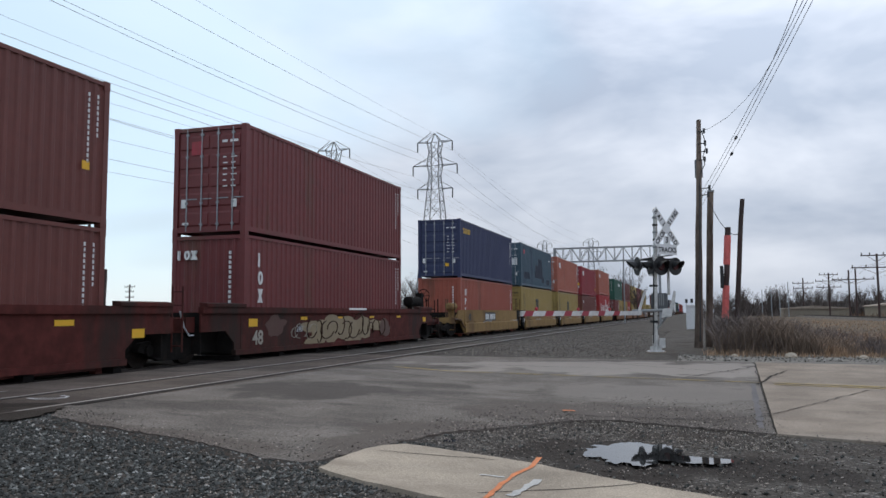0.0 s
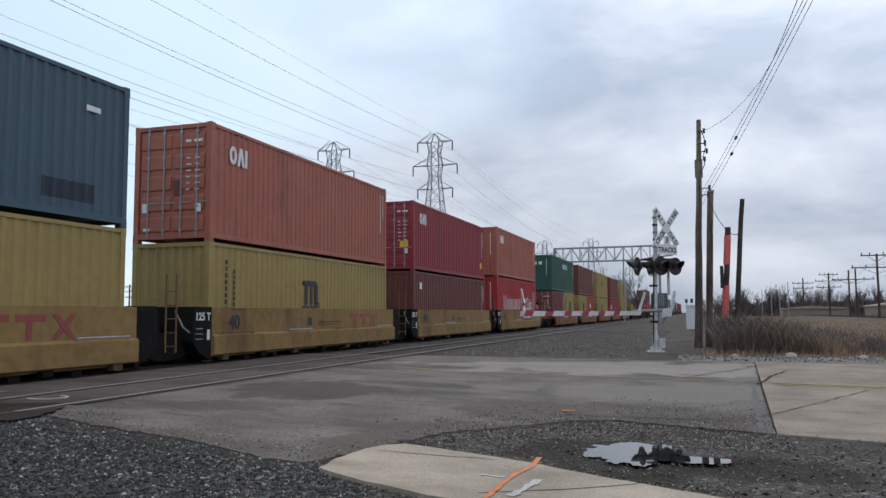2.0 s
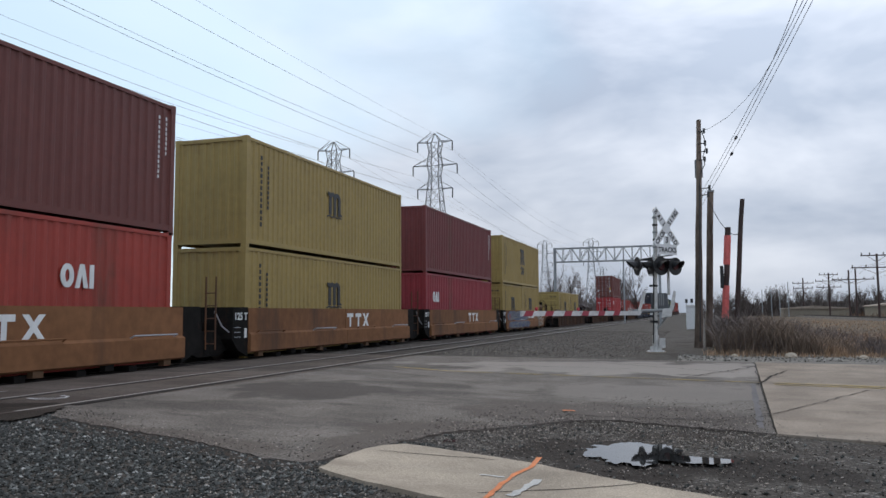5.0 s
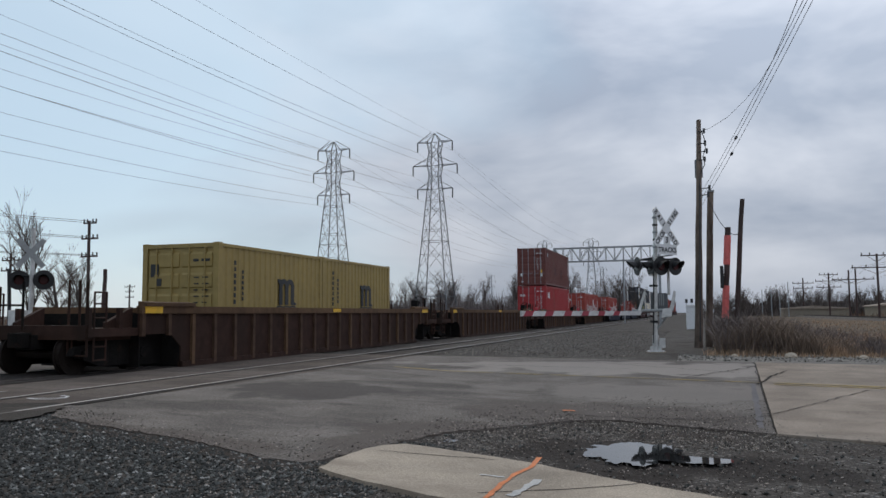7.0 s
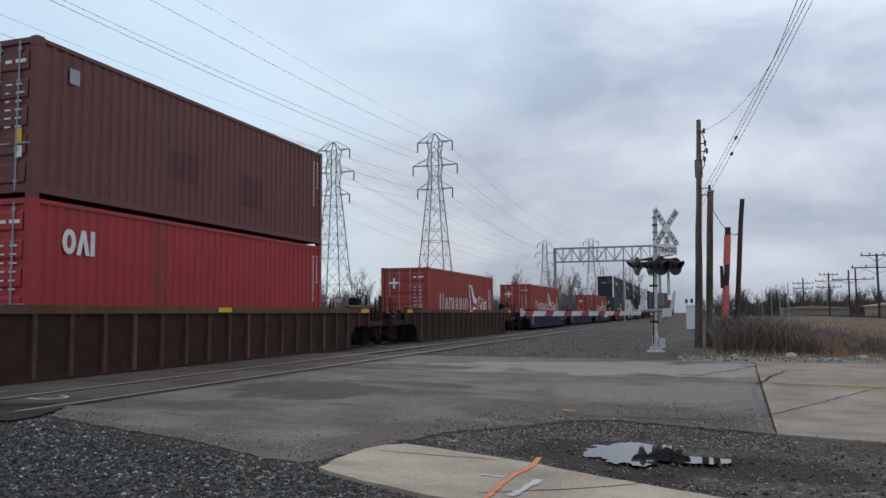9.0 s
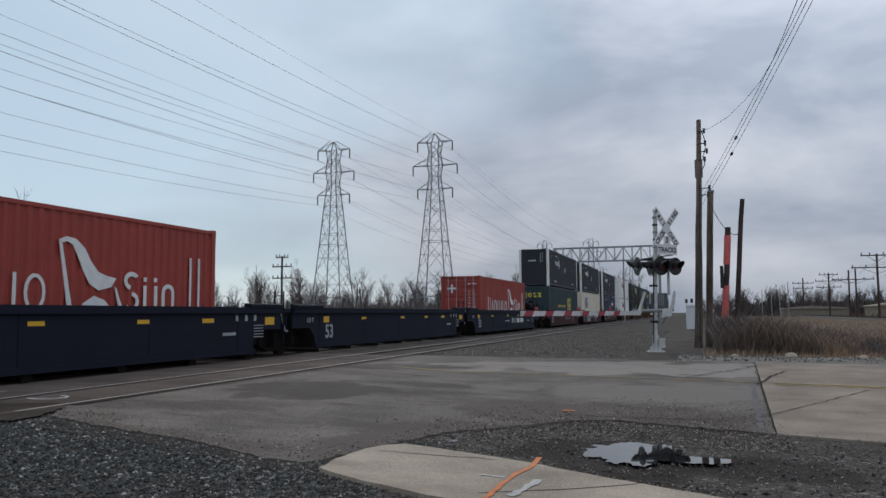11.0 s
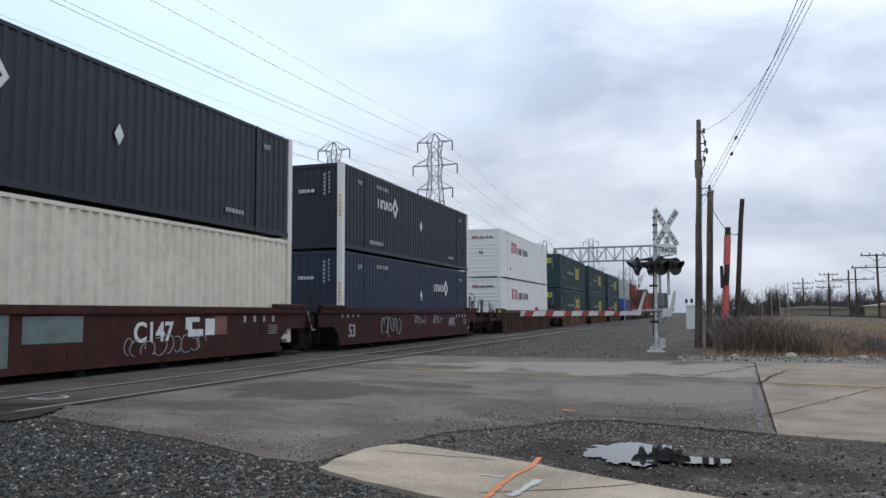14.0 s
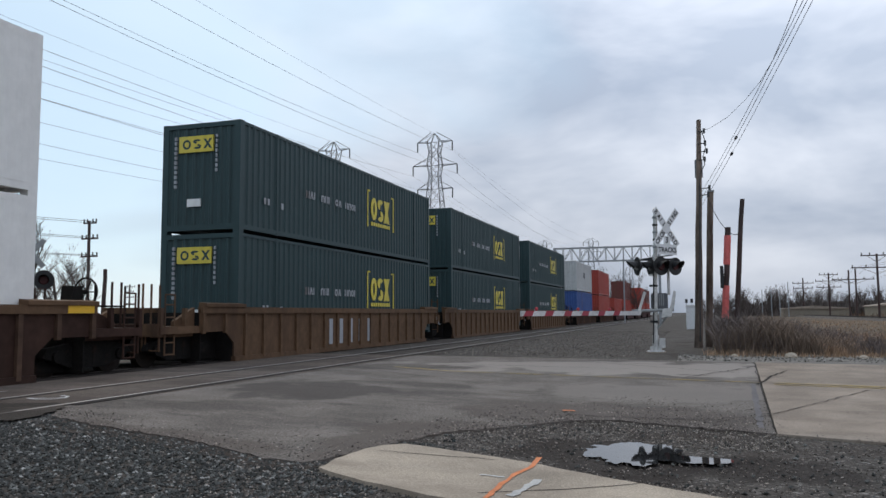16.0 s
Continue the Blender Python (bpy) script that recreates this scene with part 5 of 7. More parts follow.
    for i, (y, lower, upper) in enumerate(five):
        c = well_car("plain", "car_yellow", y - 0.2, 12.5, "end" if i == 0 else "joint", "end" if i == 4 else "joint", 2.5, "yellow well car with dirty smooth sides and grab rails")
        car_words(c, "40", 0.75, 0.88, 0.52, "lettering_black")
        if i in (0, 4):
            car_number(c, 4.3 if i == 0 else 6.7, size=0.26)
            if i == 4:
                car_words(c, "B", 5.6, 0.95, 0.42, "lettering_black")
        else:
            car_panel(c, "lettering_rust", [(8.4, 9.1, 1.15, 1.28), (8.7, 8.83, 0.8, 1.15), (9.25, 9.95, 1.15, 1.28), (9.5, 9.63, 0.8, 1.15)], "faded_mark")
            car_mark(c, "lettering_rust", "X", 10.1, 0.8, 0.62, 0.48, 0.13)
            car_panel(c, "lettering_black", [(5.2, 5.45, 0.9, 1.15), (5.26, 5.39, 0.96, 1.09)][:1], "small_mark")
            car_panel(c, "car_tan", [(5.9, 7.6, 0.98, 1.02), (5.9, 7.4, 0.9, 0.93), (0.9, 1.6, 1.38, 1.41)], "small_mark")
        lo, up = stack(y, lower, upper, 7.1 if i == 4 else T1)
        if i == 0:
            up.row("emblem", "lettering_gold", "SOAOO", 0.5, H - 0.75, 0.26, 0.32, 0.09, 0.12)
            for k, c in enumerate("HP|O"):
                lo.row("emblem", "lettering_white", c, 0.8, H - 1.0 - 0.5 * k, 0.28, 0.36, 0.08)
            lo.end("number_column", "lettering_white", [(0.75, 0.81, 0.9, 2.6)], 0.03)
            marks_door(up, 4), marks_far(up), marks_far(lo)
            up.end("warning_triangle", "reflector_yellow", [(0.35, 0.55, 0.55, 0.72)], 0.0)
        elif i == 1:
            yellow_marks(lo)
            up.overpaint("dark_patch", "ghost_teal", [(0.9, 3.1, 0.55, 1.05), (5.0, 8.2, 0.75, 1.3), (5.3, 8.1, 1.3, 1.75), (6.4, 7.9, 1.75, 2.3), (7.8, 8.7, 0.45, 0.9), (9.8, 11.2, 0.35, 0.75)])
            up.side("badge", "lettering_red", [(0.9, 1.25, H - 0.75, H - 0.45)])
            marks_door(up, 5)
            up.end("door_badge", "lettering_red", [(-0.68, -0.22, H - 0.72, H - 0.42)], 0.0)
            up.end("yellow_plate", "reflector_yellow", [(-1.02, -0.62, H - 1.35, H - 1.05)], 0.0)
            up.end("white_plate", "lettering_white", [(0.45, 0.92, H - 1.62, H - 1.15), (-0.45, -0.32, H - 1.42, H - 1.22)], 0.0)
            up.side("lettering", "lettering_white", [(10.9, 11.3, H - 0.8, H - 0.68)])
            marks_door(lo, 6, "lettering_black")
        elif i == 2:
            yellow_marks(lo)
            cai_marks(up), marks_door(up, 7)
            up.end("door_patch", "maroon", [(0.05, 0.25, 1.2, 1.6)], 0.0)
        elif i == 3:
            cai_marks(up), marks_door(up, 8), marks_far(lo)
            up.end("yellow_plate", "reflector_yellow", [(0.55, 0.95, 1.0, 1.3)], 0.0)
            up.side("yellow_plate", "reflector_yellow", [(11.2, 11.6, 0.6, 0.95)])
            lo.side("small_logo", "lettering_white", [(0.8, 1.1, H - 0.85, H - 0.55)])
        else:
            cai_marks(up), swan_marks(lo)
            lo.end("number_column", "lettering_white", [(0.72, 0.79, 0.7, 2.7)], 0.03)
            up.end("number_column", "lettering_white", [(0.75, 0.8, 1.2, 2.7)], 0.03)
            up.side("dark_stain", "maroon", [(10.0, 10.15, H - 0.42, H - 0.2)])

    # five orange-yellow units
    tens = [
        (121.28, ("dark_red", "dark red short shipping container with doors", {"length": 6.05}), ("green", "dark green shipping container with white lettering", {"doors": False})),
        (136.98, ("olive_yellow", "mustard yellow short corrugated shipping container", {"length": 6.05, "doors": False}), ("maroon", "brown-red corrugated shipping container", {"doors": False})),
        (152.4, ("olive_yellow", "mustard yellow corrugated shipping container", {"doors": False}), ("olive_yellow", "mustard yellow shipping container with a black emblem", {"doors": False})),
        (167.8, ("crimson", "crimson corrugated shipping container", {"doors": False}), ("dark_red", "dark red corrugated shipping container", {"doors": False})),
        (182.9, ("olive_yellow", "mustard yellow short shipping container with a black emblem", {"length": 6.05}), ("olive_yellow", "mustard yellow shipping container with a large black emblem", {"doors": False})),
    ]
    for i, (y, lower, upper) in enumerate(tens):
        c = well_car("plain", "car_orange", y - 0.2, 12.5, "end" if i == 0 else "joint", "end" if i == 4 else "joint", 2.7, "orange-yellow well car with rusty stained sides")
        if i in (0, 4):
            car_number(c, 4.4 if i == 0 else 6.9, plate=i == 0)
        else:
            car_panel(c, "lettering_white", [(6.4, 6.9, 1.15, 1.28), (6.6, 6.72, 0.8, 1.15), (7.1, 7.6, 1.15, 1.28), (7.3, 7.42, 0.8, 1.15)], "faded_mark")
            car_mark(c, "lettering_white", "X", 7.75, 0.8, 0.55, 0.48, 0.12)
        if i == 4:
            car_words(c, "40", 0.75, 0.85, 0.5, "lettering_rust")
            for k in range(6):
                car_blob(c, "graffiti_blue", 1.3 + 0.95 * k, 1.06, 0.8, 0.36, k + 20, 1.486 + 0.0015 * k, "graffiti", 1.4)
                car_blob(c, "graffiti_blue", 1.3 + 0.97 * k, 0.5, 0.78, 0.26, k + 30, 1.562 + 0.0015 * k, "graffiti", 0.70)
            scrawl(c, 0.8, 0.74, 6.2, 0.66, "graffiti_pale", 11, 9, 0.022, 1.497)
            scrawl(c, 0.8, 0.26, 6.2, 0.42, "graffiti_pale", 13, 8, 0.02, 1.573)
            car_blob(c, "tan_patch", 11.1, 1.02, 0.8, 0.3, 44, 1.487, "graffiti", 1.36)
            scrawl(c, 10.3, 0.75, 1.7, 0.62, "graffiti_pale", 12, 7, 0.035)
            scrawl(c, 10.3, 0.26, 1.7, 0.42, "graffiti_pale", 14, 6, 0.03, 1.566)
        lo, up = stack(y, lower, upper)
        if i == 0:
            marks_door(lo, 12)
            b = container("olive_yellow", y + 6.1, T1 - 2 * H - 0.03, 6.05, False, "mustard yellow short shipping container with a black emblem")
            yellow_marks(b, y=3.1)
            up.row("side_mark", "lettering_white", "OAH||A|", 5.6, H - 1.0, 0.34, 0.46, 0.08, 0.22)
            up.end("white_plate", "lettering_white", [(-0.42, -0.15, H - 0.85, H - 0.6), (0.05, 0.32, H - 0.85, H - 0.6)], 0.03)
            up.end("number_column", "lettering_white", [(0.7, 0.75, 1.2, 2.7)], 0.03)
            marks_far(up), marks_far(lo)
        elif i == 1:
            b = container("scarlet", y + 6.1, T1 - 2 * H - 0.03, 6.05, False, "red short shipping container with a white emblem")
            b.row("emblem", "lettering_white", "OA|", 2.6, 1.7, 0.36, 0.5, 0.12, 0.1)
            yellow_marks(lo, y=3.1), marks_far(up)
            up.end("number_column", "lettering_white", [(0.4, 0.46, 1.0, 2.6)], 0.03)
        elif i == 2:
            yellow_marks(lo), yellow_marks(up, True, False)
        elif i == 3:
            lo.row("emblem", "lettering_white", "OA|", 1.0, 1.7, 0.36, 0.5, 0.12, 0.1)
            marks_far(up)
        else:
            yellow_marks(lo, y=2.5), yellow_marks(up, True, True, 5.6)
            b = container("olive_yellow", y + 6.1, T1 - 2 * H - 0.03, 6.05, False, "mustard yellow short shipping container with a black emblem")
            yellow_marks(b, y=2.2)
            marks_door(lo, 14, "lettering_black")

    # brown ribbed single cars
    for y in (201.0, 224.2, 247.6, 270.9, 420.0):
        c = well_car("ribbed", "car_brown", y, 19.4, "end", "end", label="brown ribbed steel well car, rusty and worn", sill="car_tan")
        car_panel(c, "reflector_yellow", [(0.1, 0.7, 1.3, 1.45), (18.6, 19.3, 1.3, 1.45), (9.6, 10.2, 1.32, 1.44)], "faded_mark", 1.562)
    for k in range(2):
        b = container("olive_yellow", 204.38 + 6.1 * k, 0.38, 6.05, k == 0, "mustard yellow short shipping container with a black emblem")
        yellow_marks(b, y=3.2)
        if k == 0:
            marks_door(b, 20, "lettering_black")
            b.end("door_badge", "lettering_black", [(-0.95, -0.7, H - 0.9, H - 0.55), (-0.75, -0.6, H - 1.15, H - 0.95)], 0.0)
    lo, up = stack(251.46, ("bright_red", "bright red shipping container with white emblem and double doors"), ("maroon", "brown-maroon shipping container with dark overpainted patches"), T2)
    lo.row("emblem", "lettering_white", "OA|", 0.8, H - 1.1, 0.36, 0.52, 0.11, 0.08)
    marks_door(lo, 21), marks_door(up, 22), marks_far(up), marks_far(lo)
    lo.end_row("emblem", "lettering_white", "OA|", -1.0, H - 0.95, 0.14, 0.2, 0.05, 0.25, 0.0)
    up.end("yellow_plate", "reflector_yellow", [(0.75, 0.9, 1.0, 1.3)], 0.0)
    up.overpaint("dark_patch", "ghost_maroon", [(4.1, 5.3, 0.95, 1.7), (7.2, 8.5, 0.7, 1.6)])
    up.side("badge", "lettering_grey", [(0.85, 1.12, H - 0.72, H - 0.4)])
    # blue articulated car and the low red containers
    for i, (y, length) in enumerate(((295.3, 18.5), (314.5, 18.5), (333.6, 19.4))):
        c = well_car("slab", "car_blue", y, length, "end" if i == 0 else "joint", "end" if i == 2 else "joint", 0.8, "dark blue well car with deep smooth sides and yellow reflectors")
        car_panel(c, "reflector_yellow", [(2.1, 2.5, 0.98, 1.18), (5.2, 5.6, 1.06, 1.15), (9.2, 9.6, 1.06, 1.15), (12.2, 12.6, 1.06, 1.15), (14.6, 15.1, 1.05, 1.16), (17.6, 18.1, 0.96, 1.18)], "reflector")
        car_panel(c, "lettering_grey", [(16.1 + 0.45 * k, 16.22 + 0.45 * k, 1.08, 1.24) for k in range(3)] + [(17.0, 17.5, 0.94 - 0.08 * k, 0.96 - 0.08 * k) for k in range(5)] + [(15.5, 16.1, 0.7, 0.78)], "small_mark")
        car_words(c, "53", 2.2, 0.48, 0.62, "lettering_grey")
        words("125 T", 0.2, PAINT["lettering_grey"], c, Matrix.Translation((1.492, 0.9, 1.0)) @ pose(0, 0, 0, 90, 0, 90))
        if i == 2:
            car_number(c, 12.0, 0.62, False)
            car_words(c, "B", 11.3, 0.62, 0.4, "lettering_white")
            car_panel(c, "lettering_grey", [(10.6, 11.0, 0.62, 0.95), (8.7, 9.8, 0.72, 0.8)], "small_mark")
    for k, y in enumerate((274.75, 298.6, 337.31)):
        b = container("scarlet", y, 3.77 - H, 12.19, True, "red shipping container with white curved emblem, single level")
        swan_marks(b)
        marks_door(b, 30 + k)
        b.end("door_badge", "lettering_white", [(-0.85, -0.25, H - 0.78, H - 0.68), (-0.6, -0.5, H - 0.68, H - 0.5), (-0.6, -0.5, H - 1.0, H - 0.78), (0.3, 0.55, 0.95, 1.25), (0.65, 0.9, 0.95, 1.25)], 0.0)

    # long domestic boxes on a maroon articulated car
    D = dict(length=16.15, w=2.59, style="domestic", doors=False)
    for i, y in enumerate((359.05, 378.5, 398.3)):
        c = well_car("slab", "car_maroon", y - 2.1, (18.5, 18.8, 19.0)[i], "end" if i == 0 else "joint", "end" if i == 2 else "joint", 0.9, "maroon-brown well car with deep smooth sides and white tags")
        car_words(c, "53", 2.25, 0.45, 0.62, "lettering_grey")
        car_panel(c, "lettering_grey", [(1.7 + k * 0.45, 1.82 + k * 0.45, 1.14, 1.25) for k in range(4)] + [(15.3 + k * 0.5, 15.42 + k * 0.5, 1.05, 1.22) for k in range(4)], "small_mark")
        car_panel(c, "lettering_grey", [(16.6, 17.1, 0.92 - 0.07 * k, 0.94 - 0.07 * k) for k in range(4)], "small_mark")
        if i == 0:
            car_blob(c, "tan_fade", 13.6, 0.75, 0.42, 0.42, 71, 1.493)
            car_words(c, "A", 9.2, 0.66, 0.34, "lettering_grey")
            car_mark(c, "lettering_grey", "O", 9.75, 0.6, 0.44, 0.44, 0.05)
            car_panel(c, "lettering_grey", [(10.5 + 0.16 * k, 10.6 + 0.16 * k, 0.72, 0.79) for k in range(8)] + [(12.2, 12.35, 0.7, 0.78), (9.6, 10.6, 1.2, 1.24), (12.6, 13.1, 1.2, 1.23)], "small_mark")
            car_panel(c, "pink_patch", [(10.0, 10.5, 0.98, 1.07), (12.4, 12.85, 0.96, 1.05), (16.6, 17.1, 1.0, 1.18)], "faded_patch")
        elif i == 1:
            for k, (a, b, z0, z1) in enumerate(((5.0, 7.6, 0.26, 1.28), (7.9, 9.4, 0.72, 1.24))):
                car_panel(c, "graffiti_teal", [(a, b, z0, z1)], "faded_patch", 1.486)
            car_blob(c, "graffiti_teal", 5.2, 0.72, 0.7, 0.5, 73, 1.492, "graffiti", 1.28)
            car_blob(c, "graffiti_pale", 6.3, 0.5, 0.9, 0.14, 74, 1.496, "graffiti", 1.28)
            car_blob(c, "lettering_grey", 5.6, 0.42, 0.3, 0.1, 75, 1.5, "graffiti", 1.28)
            scrawl(c, 3.4, 0.85, 1.4, 0.35, "lettering_grey", 52, 5, 0.016)
            scrawl(c, 10.6, 0.3, 3.0, 0.5, "lettering_grey", 57, 9, 0.012)
            car_words(c, "C147", 10.9, 0.66, 0.62, "lettering_white")
            car_panel(c, "lettering_white", [(12.75, 13.3, 1.08, 1.2), (12.75, 13.0, 0.9, 1.08), (12.85, 13.45, 0.72, 0.9), (13.55, 13.95, 0.74, 1.16)], "faded_patch")
            car_panel(c, "pink_patch", [(13.97, 14.5, 0.74, 1.22)], "faded_patch")
        else:
            scrawl(c, 5.3, 0.32, 2.0, 0.85, "lettering_grey", 43, 6, 0.02)
            scrawl(c, 9.0, 0.78, 1.5, 0.40, "lettering_grey", 53, 6, 0.015)
            scrawl(c, 11.6, 0.78, 1.5, 0.36, "lettering_grey", 64, 6, 0.013)
            car_words(c, "AFK", 14.0, 0.66, 0.58, "lettering_grey")
        lower = (("deep_teal", "dark teal domestic container with yellow emblem", D), ("cream", "cream domestic container with blue emblem", D), ("ink", "dark blue domestic container with white emblem and pale corner posts", {**D, "post": "white"}))[i]
        lo, up = stack(y, lower, ("charcoal", "charcoal domestic container with white emblem and pale corner posts", {**D, "post": "white"}), T2)
        dark_marks(up, 3.3)
        if i == 0:
            rail_marks(lo, 9.6, "lettering_yellow", 0.42, 0.9)
            lo.row("slogan_mark", "lettering_yellow", "HA| nH| OA HnO|", 4.5, lo.h * 0.42, 0.22, 0.24, 0.055, 0.22)
            lo.end_row("emblem", "lettering_yellow", "OSX", -0.55, lo.h - 0.95, 0.34, 0.4, 0.1, 0.25, 0.03)
            lo.end("number_column", "lettering_yellow", [(-0.72, -0.66, lo.h - 1.0, lo.h - 0.5)], 0.03)
        elif i == 1:
            rail_marks(lo, 2.6, "lettering_blue", 0.50, 0.95)
            lo.end_row("emblem", "lettering_blue", "OSX", -0.55, lo.h - 0.95, 0.3, 0.36, 0.09, 0.25, 0.03)
        else:
            dark_marks(lo, 10.2)
    lo, up = stack(421.85, ("white", "white smooth-sided domestic container with red and black lettering", {}), ("white", "white smooth-sided domestic container with red and black lettering", {}), T2, length=16.15, w=2.59, style="smooth", doors=True)
    white_marks(lo), white_marks(up)
    # tan ribbed articulated car with dark green boxes
    for i, y in enumerate((444.98, 464.6, 484.2, 506.8, 526.6)):
        c = well_car("ribbed", "car_tan" if i < 3 else "car_brown", y - 1.95, 18.4, "end" if i in (0, 3) else "joint", "end" if i in (2, 4) else "joint", 1.3, "tan-brown ribbed steel well car, rusty and worn", sill="car_tan")
        if i == 0:
            car_panel(c, "lettering_grey", [(7.2 + k * 0.8, 7.45 + k * 0.8, 0.25, 1.1) for k in range(5)], "faded_mark")
        if i < 3:
            lo, up = stack(y, ("dark_green", "dark green domestic container with yellow emblem in brackets", D), ("dark_green", "dark green domestic container with yellow emblem in brackets", D), T2)
            csx_green(lo), csx_green(up)
    lo, up = stack(508.6, ("blue", "blue corrugated shipping container", {"doors": False}), ("grey", "pale grey tank-sided shipping container", {"doors": False}), T2)
    up.row("emblem", "lettering_black", "OO", 5.2, 1.4, 0.5, 0.7, 0.2)
    lo, up = stack(527.6, ("scarlet", "orange-red corrugated shipping container", {"doors": False}), ("scarlet", "orange-red corrugated shipping container", {"doors": False}), T2)
    for k, (y, n) in enumerate(((546.8, 1), (566.0, 2), (585.0, 1), (604.0, 2), (623.0, 2))):
        well_car("slab", "car_maroon", y - 2.0, 16.6, "end", "end", label="maroon-brown well car with deep smooth sides")
        if n == 1:
            container("scarlet", y, 3.77 - H, 12.19, False, "orange-red shipping container, single level")
        else:
            stack(y, ("scarlet", "orange-red corrugated shipping container", {"doors": False}), (("scarlet", "maroon", "grey")[k % 3], "weathered corrugated shipping container", {"doors": False}), T2)


build_train()


# ---- the crossing signal and its gate ----
def turned(x, y, z, deg):
    return Matrix.Translation((x, y, z)) @ Matrix.Rotation(radians(deg), 4, "Z")


def lamp_unit(parent, x, y, z, deg, lens, size=1.0):
    bm = bmesh.new()
    disc(bm, (0, 0, 0), 1, 0.33, 0.33, -0.015, 0.015, 28)
    b = part("lamp_background", bm, BLACK, parent)
    b.matrix_basis = turned(x, y, z, deg) @ Matrix.Scale(size, 4)
    bm = bmesh.new()
    n = 14
    for k in range(n):
        a0, a1 = math.pi * (k / n) * 1.3 - 0.47, math.pi * ((k + 1) / n) * 1.3 - 0.47
        r = 0.17
        ring = [(r * math.cos(a0), r * math.sin(a0)), (r * math.cos(a1), r * math.sin(a1)), ((r + 0.012) * math.cos(a1), (r + 0.012) * math.sin(a1)), ((r + 0.012) * math.cos(a0), (r + 0.012) * math.sin(a0))]
        prism(bm, ring, 1, -0.40 * (0.55 + 0.45 * math.sin((a0 + a1) / 2)) if math.sin((a0 + a1) / 2) > -0.2 else -0.1, -0.014)
    part("hood", bm, BLACK, b)
    bm = bmesh.new()
    disc(bm, (0, 0, 0), 1, 0.12, 0.155, -0.05, -0.014, 24)
    part("lens", bm, lens, b)
    bm = bmesh.new()
    disc(bm, (0, 0, 0), 1, 0.17, 0.12, 0.016, 0.16, 18)
    part("lamp_case", bm, BLACK, b)


def crossbuck(parent, m, front=True, with_count=True):
    for sgn, text in ((1, "RAILROAD"), (-1, "CROSSING")):
        bm = bmesh.new()
        prism(bm, [(-0.76, -0.115), (0.76, -0.115), (0.76, 0.115), (-0.76, 0.115)], 1, -0.012 - (0.012 if sgn < 0 else 0), -(0.012 if sgn < 0 else 0))
        b = part("sign_blade", bm, SIGNWHITE if front else SIGNBACK, parent)
        b.matrix_basis = m @ Matrix.Rotation(radians(49 * sgn), 4, "Y")
        if front:
            halves = ((text[:4], -0.70), (text[4:], 0.14)) if sgn < 0 else ((text, -0.70),)
            for tx, x0 in halves:
                for i, ch in enumerate(tx):
                    x = x0 + i * (0.178 if sgn > 0 else 0.145)
                    words(ch, 0.21, BLACK, b, Matrix.Translation((x, -0.014 - (0.012 if sgn < 0 else 0), -0.075)) @ pose(0, 0, 0, 90, 0, 0), "letter")
    if with_count:
        bm = bmesh.new()
        prism(bm, [(-0.42, -0.88), (0.42, -0.88), (0.42, -0.55), (0.14, -0.55), (0.14, -0.28), (-0.14, -0.28), (-0.14, -0.55), (-0.42, -0.55)], 1, 0.0, 0.012)
        b = part("track_count_sign", bm, SIGNWHITE if front else SIGNBACK, parent)
        b.matrix_basis = m @ pose(0, -0.04, 0)
        if front:
            words("3", 0.27, BLACK, b, Matrix.Translation((-0.08, -0.003, -0.50)) @ pose(0, 0, 0, 90, 0, 0), "letter")
            words("TRACKS", 0.215, BLACK, b, Matrix.Translation((-0.39, -0.003, -0.80)) @ pose(0, 0, 0, 90, 0, 0), "letter")


